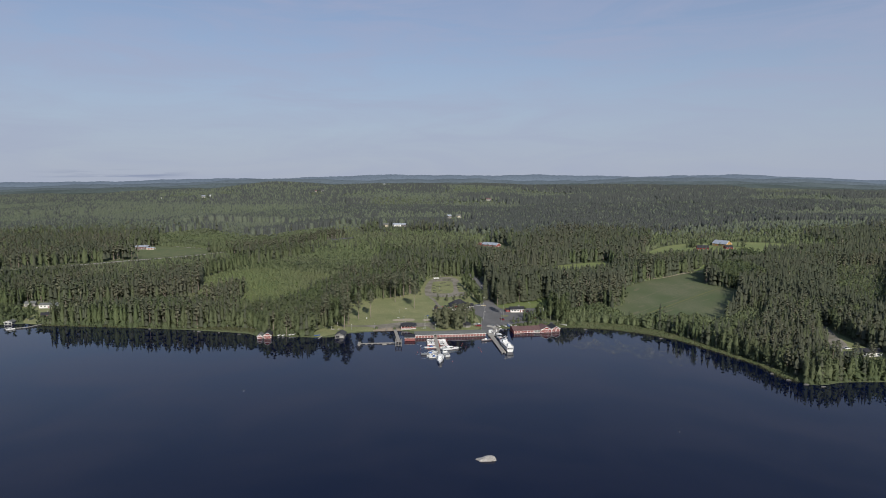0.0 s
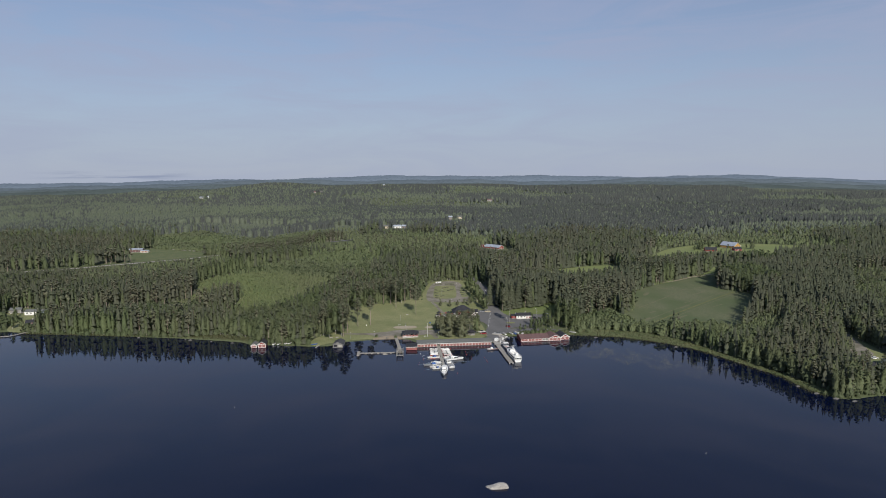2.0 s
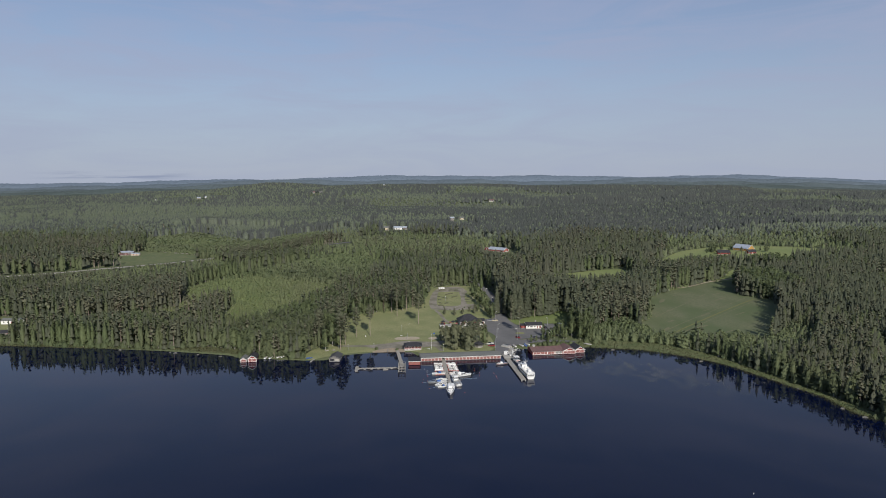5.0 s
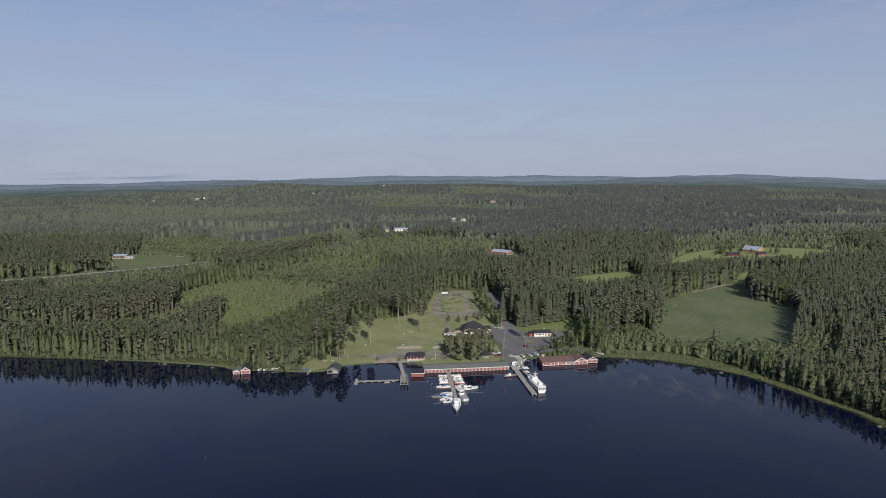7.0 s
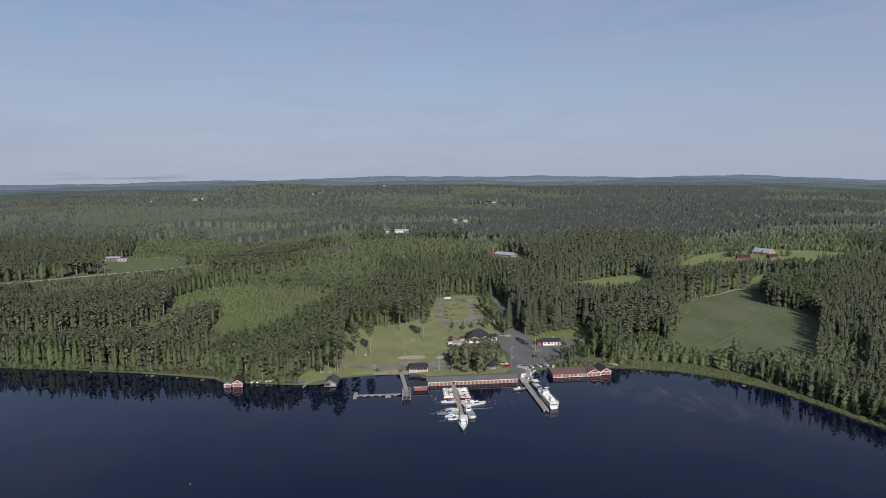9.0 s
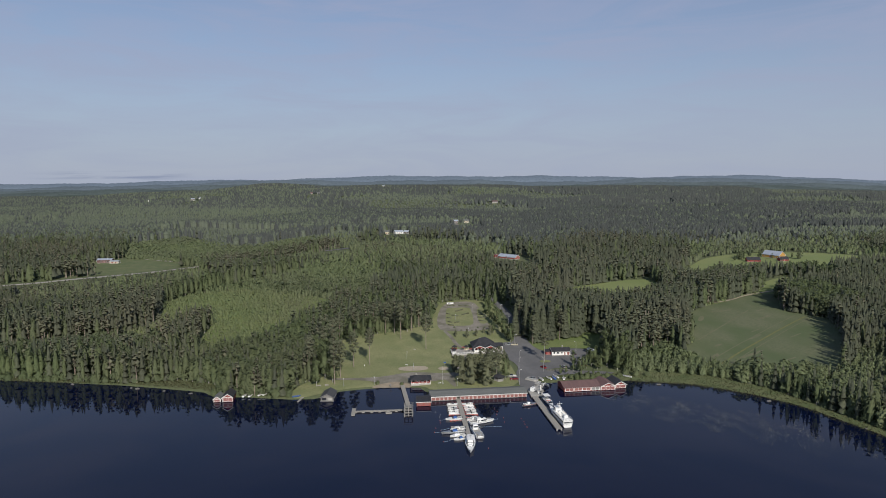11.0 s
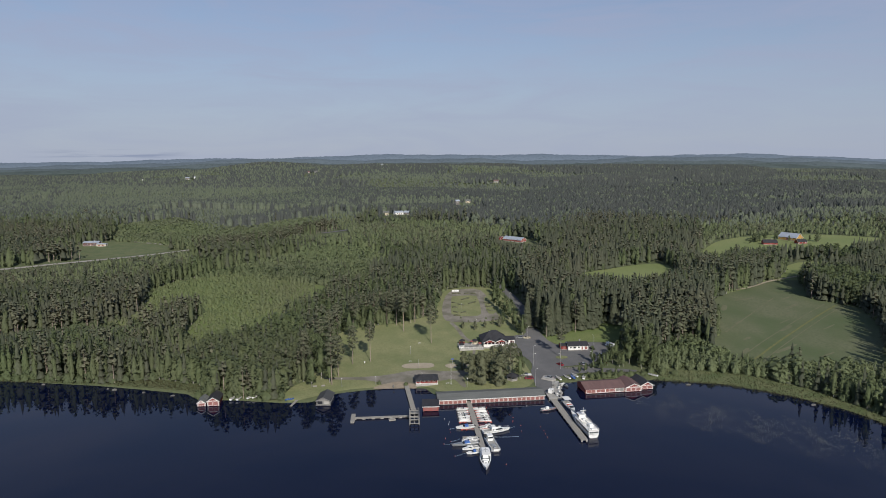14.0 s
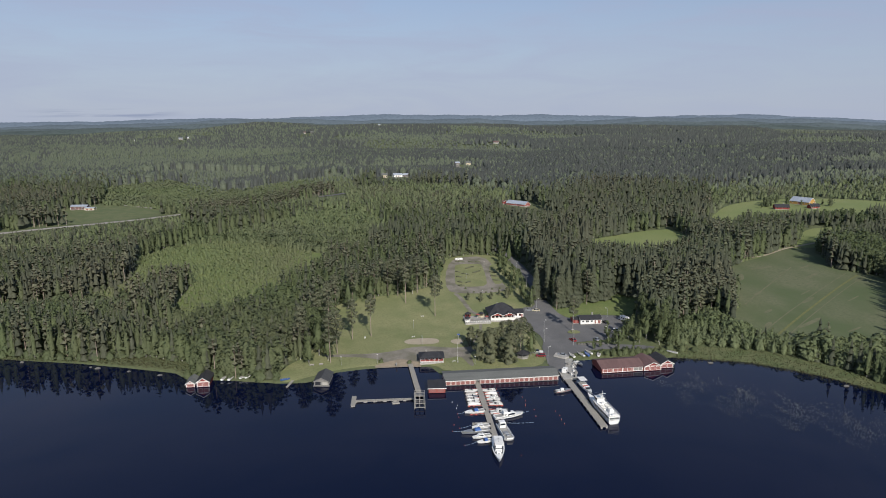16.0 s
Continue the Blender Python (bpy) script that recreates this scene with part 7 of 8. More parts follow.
TB = thing("tour_boat", "white open tour boat with a flat awning and red seats", "boat", 59.8, -4.8, 0, -82, "boats at the guest pier")
part("hull", hull_geo(12.2, 3.4, 1.0, 0.4, 2.4, 0.3, 14)[0], "gel", TB)
part("deck", inset_deck(12.2, 3.4, 1.0, 0.03, 0.97, 0.14, 0.02), "boat_in", TB)
part("awning", Geo().chunk(-5.6, -1.6, 2.9, -1.4, 1.6, 3.02, 0.04), "white", TB)
for px in (-5.4, -1.6):
    for py in (-1.45, 1.45):
        part("awning_post", Geo().cyl(px, py, 1.0, 2.9, 0.05), "metal", TB)
for k in range(4):
    part("seat", Geo().chunk(-1.0 + k * 1.1, -1.1, 1.03, -0.4 + k * 1.1, 1.1, 1.5, 0.06), "orange_red" if k % 2 else "white", TB)
part("windscreen", wedge(3.2, 4.2, 1.0, 0.9, 1.1, 1.9, 0.4), "glass", TB)
part("console", Geo().chunk(2.2, -0.9, 1.03, 3.3, 0.9, 1.9, 0.08), "gel", TB)


def rowboat(label, x, y, rz, L, mat, z=None, group="rowing boats on the shore"):
    zz = float(height(x, y)) + 0.28 if z is None else z
    ob = thing("rowing_boat", label, "rowing boat", x, y, zz, rz, group)
    W = L * 0.33
    part("hull", hull_geo(L, W, 0.45, 0.22, 2.0, 0.35, 12, 0.75)[0], mat, ob)
    part("inside", inset_deck(L, W, 0.45, 0.06, 0.92, 0.10, 0.03, 2.0, 0.35), "boat_in" if mat != "blue" else "blue", ob)
    for q in (-0.28, -0.02, 0.22):
        part("thwart", Geo().box(L * q, -W * 0.38, 0.52, L * q + 0.25, W * 0.38, 0.57), "deck", ob)
    return ob


rowboat("white rowing boat pulled up on the grass", 62.6, 31.4, 104, 5.4, "gel")
rowboat("white rowing boat pulled up on the grass", 67.3, 32.4, 114, 5.0, "gel")
rowboat("blue rowing boat pulled up on the grass", 70.2, 32.6, 98, 5.2, "blue")
rowboat("white rowing boat lying behind the blue one", 71.8, 34.8, 112, 5.0, "gel")
rowboat("white rowing boat pulled up on the grass", 75.9, 32.2, 75, 5.4, "gel")
rowboat("pale rowing boat lying on the shore grass", 112.5, 33.5, 140, 5.0, "gel")
rowboat("white rowing boat on the grass by the boat huts", -97.6, 12.2, 84, 5.4, "gel")
rowboat("white rowing boat on the grass by the boat huts", -94.4, 12.0, 82, 5.4, "gel")
rowboat("white rowing boat on the grass by the boat huts", -89.2, 12.4, 68, 4.8, "gel")
rowboat("white rowing boat on the grass by the boat huts", -86.6, 12.9, 64, 5.2, "gel")
rowboat("blue rowing boat upside among grass by the inlet", -70.0, 8.6, 20, 4.0, "blue")
boat("white motor boat moored at the cottage jetty", -305, 41.0, 200, 6.0, 2.2, "cabin", group="boats at the cottage")
boat("blue and white boat beside the slip", 61.2, 24.6, -60, 5.6, 2.0, "open", group="boats at the slip")
boat("dark boat moored inside the quay", 64.0, 23.0, -70, 5.4, 2.0, "open", "alu", group="boats at the slip")


# ---- vehicles ----
def car(label, x, y, rz, paint, L=4.4, tall=1.48, estate=False):
    ob = thing("car", label, "car", x, y, float(height(x, y)) + 0.2, rz, "parked cars")
    w = 0.88
    body = [(-L / 2, 0.30), (-L / 2 + 0.05, 0.78), (-L / 2 + 0.5, 0.92), (L / 2 - 1.25, 0.90), (L / 2 - 0.15, 0.72), (L / 2, 0.45), (L / 2 - 0.1, 0.25), (-L / 2 + 0.1, 0.22)]
    part("body", Geo().rings([[(px, -w, pz) for px, pz in body], [(px, w, pz) for px, pz in body]]), paint, ob)
    tail = -L / 2 + (0.12 if estate else 0.55)
    part("window_band", Geo().rings([[(tail, -0.82, 0.9), (L / 2 - 1.15, -0.82, 0.9), (L / 2 - 1.15, 0.82, 0.9), (tail, 0.82, 0.9)],
                                     [(tail + 0.35, -0.66, tall - 0.06), (L / 2 - 1.9, -0.66, tall - 0.06), (L / 2 - 1.9, 0.66, tall - 0.06), (tail + 0.35, 0.66, tall - 0.06)]]), "glass", ob)
    part("roof", Geo().chunk(tail + 0.33, -0.67, tall - 0.06, L / 2 - 1.88, 0.67, tall, 0.03), paint, ob)
    for px in (-L / 2 + 0.8, L / 2 - 0.85):
        for s2 in (-1, 1):
            wl = part("wheel", Geo().tube((px, s2 * 0.72, 0.31), (px, s2 * 0.90, 0.31), 0.31, 12), "tyre", ob)
            part("rim", Geo().tube((px, s2 * 0.90, 0.31), (px, s2 * 0.915, 0.31), 0.19, 8), "metal", wl)
    for s2 in (-1, 1):
        part("headlight", Geo().box(L / 2 - 0.14, s2 * 0.62 - 0.16, 0.55, L / 2 + 0.01, s2 * 0.62 + 0.16, 0.68), "glass", ob)
        part("tail_light", Geo().box(-L / 2 - 0.02, s2 * 0.68 - 0.12, 0.6, -L / 2 + 0.06, s2 * 0.68 + 0.12, 0.78), "orange_red", ob)
    return ob


car("dark red hatchback parked by the grass island", 67.6, 50.8, 115, "car_red")
car("silver car parked in the shade of the pines", 80.0, 51.0, 100, "car_silver")
car("dark car beside the low house", 92.0, 77.0, 100, "car_dark")
car("white van-like car parked under birches", 94.0, 63.5, 20, "gel", 4.8, 1.8, True)
car("red car half hidden under birches", 92.5, 53.5, 10, "car_red")
car("silver car parked at the cafe", 53.0, 98.5, 170, "car_silver")
car("ochre brown car parked at the cafe", 57.0, 97.5, 175, "cream")
car("red estate car parked beside the barbecue shelter", 47.2, 30.0, 178, "car_red", 4.6, 1.5, True)
car("silver blue car standing at the slip", 57.6, 31.2, 150, "car_silver")
car("white car among the cottage pines", 271, -46, 30, "gel")
car("white car in the cottage yard", 279, -47, 10, "gel")
tr = thing("boat_trailer", "white motor boat standing on a road trailer", "boat trailer", 46.4, 33.8, float(height(46, 33)) + 0.2, 176)
part("hull", hull_geo(5.2, 1.9, 0.6, 0.25)[0], "gel", tr, at=(0, 0, 0.65))
part("cabin", wedge(-0.8, 1.2, 0.7, 0.6, 1.3, 1.9, 0.4), "glass", tr)
part("trailer_frame", Geo().box(-2.4, -0.9, 0.32, 2.0, -0.8, 0.42).box(-2.4, 0.8, 0.32, 2.0, 0.9, 0.42).box(2.0, -0.06, 0.34, 3.6, 0.06, 0.42).box(-1.0, -0.9, 0.3, -0.9, 0.9, 0.4), "metal", tr)
for s2 in (-1, 1):
    part("wheel", Geo().tube((-0.9, s2 * 0.95, 0.3), (-0.9, s2 * 1.12, 0.3), 0.3, 12), "tyre", tr)


def camper(name, label, x, y, rz, L, category, z=None, motor=True):
    ob = thing(name, label, category, x, y, (float(height(x, y)) + 0.2) if z is None else z, rz)
    part("body", Geo().chunk(-L / 2, -1.1, 0.45, L / 2 - (1.5 if motor else 0.2), 1.1, 2.85, 0.14), "gel", ob)
    if motor:
        part("cab", wedge(L / 2 - 1.6, L / 2, 1.0, 0.95, 0.4, 2.0, 0.7), "gel", ob)
        part("windscreen", wedge(L / 2 - 1.5, L / 2 - 0.42, 1.02, 0.98, 1.25, 1.95, 0.3), "glass", ob)
    for s2 in (-1, 1):
        part("side_window", Geo().box(-L * 0.3, s2 * 1.1 - 0.03, 1.5, -L * 0.08, s2 * 1.1 + 0.03, 2.1).box(0, s2 * 1.1 - 0.03, 1.5, L * 0.14, s2 * 1.1 + 0.03, 2.1), "glass", ob)
        for px in ((-L * 0.25, L * 0.32) if motor else (-0.1,)):
            part("wheel", Geo().tube((px, s2 * 0.9, 0.36), (px, s2 * 1.08, 0.36), 0.36, 12), "tyre", ob)
    part("stripe", Geo().box(-L / 2 + 0.2, -1.115, 1.05, L / 2 - 1.7, 1.115, 1.2), "car_silver", ob)
    part("roof_vent", Geo().chunk(-0.9, -0.35, 2.85, -0.2, 0.35, 3.0, 0.04), "boat_in", ob)
    return ob


camper("motor_home", "white motor home parked at the edge of the wood", 103.2, 80.5, 112, 6.8, "camper")
camper("caravan", "small white caravan standing on the quay", 54.4, 10.4, 60, 3.4, "caravan", 0.95, False).scale = (0.85, 0.85, 0.8)
camper("caravan", "low white trailer at the far end of the gravel yard", 19.0, 209.5, 12, 6.0, "caravan", None, False).scale = (0.95, 0.8, 0.5)

# ---- posts, lamps, sports gear ----
def lamp_post(x, y, h, rz=0, mat="metal", label="grey steel street lamp with a single arm"):
    ob = thing("street_lamp", label, "lamp post", x, y, None, rz, "street lamps")
    part("pole", Geo().cyl(0, 0, -0.3, h, 0.10, 0.06), mat, ob)
    part("arm", Geo().tube((0, 0, h - 0.05), (0.9, 0, h + 0.15), 0.04), mat, ob)
    part("lamp_head", Geo().chunk(0.6, -0.16, h + 0.08, 1.2, 0.16, h + 0.24, 0.05), "white", ob)


for px, py, hh in ((48.9, 21.2, 8.6), (52.9, 49.9, 7.0), (55.2, 63.5, 7.0), (66.5, 44.5, 8.5), (57.0, 96.0, 8), (70.4, 62.6, 12.0), (84.0, 46.0, 9.0), (95.2, 85.0, 6.0), (58.5, 140, 8), (57, 175, 8)):
    lamp_post(px, py, hh, 180 if px > 60 else 0)


def park_lamp(x, y, h=4.2):
    ob = thing("park_lamp", "slim grey park lamp with a white globe", "lamp post", x, y, None, 0, "park lamps")
    part("pole", Geo().cyl(0, 0, -0.3, h, 0.07, 0.05), "metal", ob)
    n = 10
    part("globe", Geo().rings([[(0.22 * math.sin(a) * math.cos(2 * math.pi * k / n) + 1e-4 * k, 0.22 * math.sin(a) * math.sin(2 * math.pi * k / n), h + 0.2 - 0.22 * math.cos(a)) for k in range(n)] for a in (0.15, 0.8, 1.57, 2.3, 3.0)]), "white", ob, "white glass globe")


for px, py in ((-30.6, 26.3), (-47.2, 24.0), (14.7, 43.5), (14.9, 20.9), (-13.9, 73.3), (28, 122), (36, 190), (21, 160)):
    park_lamp(px, py)
ob = thing("flagpole", "tall white flagpole beside the beach way", "flagpole", 7.1, 24.9)
part("pole", Geo().cyl(0, 0, -0.3, 10.0, 0.09, 0.04), "white", ob)
part("knob", Geo().cyl(0, 0, 10.0, 10.2, 0.12, 0.05), "white", ob)
part("base", Geo().box(-0.3, -0.3, -0.2, 0.3, 0.3, 0.35), "concrete", ob)
ob = thing("basketball_hoop", "blue basketball board on a post at the sand circle", "basketball hoop", 9.2, 54.0)
part("post", Geo().cyl(0, 0, -0.3, 3.0, 0.08), "metal", ob)
part("board", Geo().box(-0.7, -0.05, 2.7, 0.7, 0.02, 3.5), "blue", ob)
part("ring", Geo().tube((-0.22, -0.5, 3.0), (0.22, -0.5, 3.0), 0.03).tube((-0.22, -0.5, 3.0), (-0.2, -0.05, 3.0), 0.02).tube((0.22, -0.5, 3.0), (0.2, -0.05, 3.0), 0.02), "orange_red", ob)
ob = thing("volleyball_net", "volleyball net on two grey posts over the sand", "volleyball net", -9.4, 53.2)
for s2 in (-4.2, 4.2):
    part("post", Geo().cyl(0, s2, -0.3, 2.5, 0.06), "metal", ob)
part("net_band", Geo().tube((0, -4.2, 2.42), (0, 4.2, 2.42), 0.035).tube((0, -4.2, 1.5), (0, 4.2, 1.5), 0.025), "white", ob)
for k in range(17):
    part("net_cord", Geo().tube((0, -4.0 + k * 0.5, 1.5), (0, -4.0 + k * 0.5, 2.42), 0.01, 4), "tyre", ob)
ob = thing("litter_bin", "small white litter bin on the lawn", "bin", -39.0, 59.2)
part("drum", Geo().cyl(0, 0, 0, 0.9, 0.3, 0.34, 10), "white", ob)
part("lid", Geo().cyl(0, 0, 0.9, 1.0, 0.36, 0.2, 10), "metal", ob)
ob = thing("lifeguard_stand", "dark beach post with a life ring", "beach post", -21.5, 22.8)
part("post", Geo().cyl(0, 0, -0.4, 2.4, 0.08), "grey_wood", ob)
part("board", Geo().box(-0.35, -0.12, 1.5, 0.35, -0.08, 2.2), "grey_wood", ob)
part("brace", Geo().tube((-0.5, 0, 0), (0, 0, 1.6), 0.05).tube((0.5, 0, 0), (0, 0, 1.6), 0.05), "grey_wood", ob)
for px, py in ((-56.5, 24.5), (-60.5, 23.5)):
    ob = thing("bench", "grey garden bench under the pines", "bench", px, py, None, 10, "benches under the pines")
    part("seat", Geo().chunk(-0.9, -0.25, 0.4, 0.9, 0.25, 0.46, 0.02), "deck", ob)
    part("backrest", Geo().box(-0.9, 0.2, 0.5, 0.9, 0.26, 0.95), "deck", ob)
    for s2 in (-0.7, 0.7):
        part("leg", Geo().box(s2 - 0.05, -0.22, 0, s2 + 0.05, 0.26, 0.4), "grey_wood", ob)
for k in range(9):
    px, py = 69.5 + k * 1.55, 45.4 + 0.05 * k
    ob = thing("concrete_block", "weathered concrete barrier block at the car park edge", "barrier", px, py, float(height(px, py)) + 0.22, 3 * (k % 3), "barrier blocks")
    part("block", Geo().chunk(-0.6, -0.35, 0, 0.6, 0.35, 0.7 + 0.1 * (k % 2), 0.07), "stone", ob)
for px, py in ((-9, 91), (-14, 60), (5.4, 25.8)):
    ob = thing("garden_bench", "small white bench on the lawn", "bench", px, py, None, 20, "lawn benches")
    part("seat", Geo().chunk(-0.8, -0.25, 0.4, 0.8, 0.25, 0.47, 0.02), "white", ob)
    for s2 in (-0.6, 0.6):
        part("leg", Geo().box(s2 - 0.05, -0.22, 0, s2 + 0.05, 0.22, 0.4), "white", ob)

# ---- on the lake ----
def buoy(x, y, mat, r=0.12):
    ob = thing("buoy", "small %s mooring buoy floating on the lake" % ("white" if mat == "white" else "red"), "buoy", x, y, 0.0, 0, "mooring buoys")
    n = 8
    part("float", Geo().rings([[(q * math.cos(2 * math.pi * k / n), q * math.sin(2 * math.pi * k / n), zz) for k in range(n)] for q, zz in ((r * 0.4, -0.15), (r, 0.05), (r * 0.9, 0.25), (r * 0.2, 0.42))]), mat, ob)
    part("ring", Geo().tube((0, 0, 0.4), (0, 0, 0.55), 0.03, 5), "metal", ob)


for px, py in ((2.3, -16.3), (4.4, -19.7), (3.8, -22.2), (40.6, -3.2), (119, -174), (-89, -111)):
    buoy(px, py, "white")
for px, py in ((4.2, -30.1), (23.7, -59.8), (31.5, -12.9), (32.4, -16.3), (31.8, -19.7), (31.6, -20.9), (34.4, -24.8), (34.0, -30.5), (42.6, -26.5), (43.4, -30.2), (43.3, -33.7), (43.6, -37.2), (2.0, -36.5)):
    buoy(px, py, "orange_red")


for ax, ay, bx, by in ((4.0, -27.0, 7.2, -26.6), (4.0, -39.0, 8.2, -38.2), (5.0, -52.0, 9.6, -50.6), (28.2, -27.2, 31.6, -27.4), (21.0, -35.4, 32.0, -37.0), (1.2, -41.2, 4.6, -42.6)):
    long = math.hypot(bx - ax, by - ay)
    ob = thing("mooring_line", "pale blue mooring line stretched low over the water", "rope", ax, ay, 0.0, math.degrees(math.atan2(by - ay, bx - ax)), "mooring lines")
    part("line", Geo().tube((0, 0, 0.05), (long * 0.5, 0, 0.22), 0.045, 5).tube((long * 0.5, 0, 0.22), (long, 0, 0.75), 0.045, 5), "rope", ob)
    part("float", Geo().cyl(0, 0, -0.1, 0.22, 0.16, 0.10, 8), "orange_red", ob)


def stone(x, y, z, sx, sy, sz, seed, label, group="", tilt=0):
    """A weathered boulder: a ball roughened by noise."""
    bm = bmesh.new()
    bmesh.ops.create_icosphere(bm, subdivisions=3, radius=1)
    for v in bm.verts:
        p = v.co.copy()
        k = 1 + 0.30 * noise.noise(p * 1.3 + Vector((seed, 0, 0))) + 0.12 * noise.noise(p * 3.7 + Vector((0, seed, 0)))
        v.co = Vector((p.x * sx * k, p.y * sy * k, p.z * sz * k + tilt * p.x * sx))
    me = bpy.data.meshes.new("boulder")
    bm.to_mesh(me)
    bm.free()
    me.materials.append(M["rock" if sx > 3 else "stone"])
    ob = new("boulder", me)
    ob.matrix_basis = pose(x, y, z)
    return tagged(ob, label, "boulder", group)


stone(31.0, -199.3, 0.0, 4.2, 1.9, 1.4, 3.1, "large pale granite rock rising from the lake", tilt=0.16)
r2 = random.Random(4)
for k, (px, py) in enumerate(((196, -46), (-164, 29), (-160, 27.5), (-144, 23), (201, -62), (213, -112), (220, -116), (205, -92), (126, 21), (-128, 18), (-200, 37), (172, -8), (208, -104))):
    stone(px, py, 0.1, 0.5 + r2.random() * 0.9, 0.5 + r2.random() * 0.5, 0.35 + r2.random() * 0.3, k * 1.7, "grey shore boulder at the water's edge", "shore boulders")


# sparse reed stalks and leaves standing in the bay
g = Geo()
for k in range(3600):
    c2 = r2.randrange(90)
    u = c2 / 90
    px = 104 + 74 * u + 11 * math.sin(c2 * 5.1) + r2.gauss(0, 1.6)
    py = -6 - 58 * u + 13 * math.sin(c2 * 2.7) + r2.gauss(0, 3.0)
    q, t0 = 0.04 + 0.09 * r2.random() ** 2, r2.random() * 6
    zz = 0.015 + 0.01 * (k % 2)
    if k % 4 == 0:
        g.add([(px + q * math.cos(t0 + j * 1.05), py + q * math.sin(t0 + j * 1.05), zz) for j in range(6)], [(0, 1, 2, 3, 4, 5)])
    else:
        e = 0.035
        g.add([(px - e, py, -0.05), (px + e, py, -0.05), (px + r2.gauss(0, 0.12), py + r2.gauss(0, 0.12), 0.25 + 0.45 * r2.random())], [(0, 1, 2)])
solid("water_plants", g, "lily", "sparse pale water plants standing in the bay", "water plants", kind="stuff")

# ---- trees that stand by themselves ----
def tree_parts(proto, mats, parent, H, wide, tint):
    """The trunk and the crown of one tree, as two meshes."""
    v, f, slot = proto
    v = v * np.array([H * wide, H * wide, H])
    for s, name in ((1, "trunk"), (0, "crown")):
        ff = f[slot == s]
        if len(ff) == 0:
            continue
        used, back = np.unique(ff, return_inverse=True)
        nn, ff = crown_normals(v[used] / H, back.reshape(-1, 3))
        me = tree_mesh(name, v[used], ff, np.zeros(len(ff)), np.full(len(used), tint), [mats[0] if s == 0 else mats[1]], nn if s == 0 else None)
        new_part = new(name, me)
        new_part.parent = parent


def dense_pine(n, r, wide):
    """A full, rounded pine of many needle clumps."""
    m = 44
    z = 0.10 + 0.84 * np.linspace(0, 1, m) ** 0.9 + r.normal(0, 0.015, m)
    prof = wide * np.clip(1.05 - z, 0, 1) ** 0.62 * np.clip(0.55 + 2.2 * z, 0, 1) * r.uniform(0.35, 1.0, m)
    a = r.uniform(0, 2 * np.pi, m)
    c = np.stack([np.cos(a) * prof, np.sin(a) * prof, z], 1)
    which = r.integers(0, m, n)
    o = r.normal(0, 1, (n, 3))
    o /= np.linalg.norm(o, axis=1, keepdims=True)
    v, f = tri_cloud(c[which] + o * np.array([0.07, 0.07, 0.05]) * r.uniform(0.6, 1.05, (n, 1)), o, 0.022, r)
    core, cf, _ = lump(r, ((0.03, 0.75), (0.3, 0.95), (0.62, 0.8), (0.86, 0.4)), 8, wide * 0.34)
    return joined([(v, f, 0), (core * np.array([1, 1, 0.95]), cf, 0), (*cone(0, 0.5, 0.014, 0.008, 6), 1)])


def tall_pine(n, r, low):
    """A bare trunk, crooked limbs and needle clumps at their ends."""
    m = 26
    z = low + (0.97 - low) * np.linspace(0, 1, m) + r.normal(0, 0.01, m)
    u = (z - low) / (1 - low)
    reach = 0.135 * np.clip(np.sin(np.clip(0.5 + 2.5 * u, 0, 3.1)), 0.08, 1) * r.uniform(0.45, 1.1, m)
    a = np.arange(m) * 2.4 + r.normal(0, 0.4, m)
    c = np.stack([np.cos(a) * reach, np.sin(a) * reach, z], 1)
    which = r.integers(0, m, n)
    o = r.normal(0, 1, (n, 3))
    o /= np.linalg.norm(o, axis=1, keepdims=True)
    v, f = tri_cloud(c[which] + o * np.array([0.06, 0.06, 0.032]) * r.uniform(0.4, 1.1, (n, 1)), o, 0.0145, r)
    pieces = [(v, f, 0), (*cone(0, 0.95, 0.0105, 0.003, 7, 0.012), 1)]
    for k in range(m):
        p = np.array([0.01 * z[k], 0, z[k] - 0.03])
        s, t = np.array([0, 0, 0.0035]), np.array([-math.sin(a[k]), math.cos(a[k]), 0]) * 0.003
        pieces.append((np.array([p + s, p - s, p + t, c[k]]), np.array([[0, 1, 3], [1, 2, 3], [2, 0, 3]]), 1))
    return joined(pieces)


def full_birch(n, r, wide):
    """A light, lumpy crown round a hidden heart of twigs."""
    m = 22
    z = 0.2 + 0.76 * r.random(m)
    reach = wide * np.sin(np.clip(0.4 + 2.6 * (z - 0.15) / 0.85, 0, 3.1)) ** 0.8 * r.uniform(0.35, 0.85, m)
    a = r.uniform(0, 2 * np.pi, m)
    c = np.stack([np.cos(a) * reach, np.sin(a) * reach, z], 1)
    which = r.integers(0, m, n)
    o = r.normal(0, 1, (n, 3))
    o /= np.linalg.norm(o, axis=1, keepdims=True)
    v, f = tri_cloud(c[which] + o * np.array([0.075, 0.075, 0.07]) * r.uniform(0.4, 1.05, (n, 1)), o, 0.018, r)
    core, cf, _ = lump(r, ((0.2, 0.5), (0.42, 0.95), (0.7, 0.7), (0.86, 0.35)), 7, wide * 0.34)
    return joined([(v, f, 0), (core * np.array([1, 1, 0.93]), cf, 0), (*cone(0, 0.6, 0.010, 0.004, 6, 0.01), 1)])


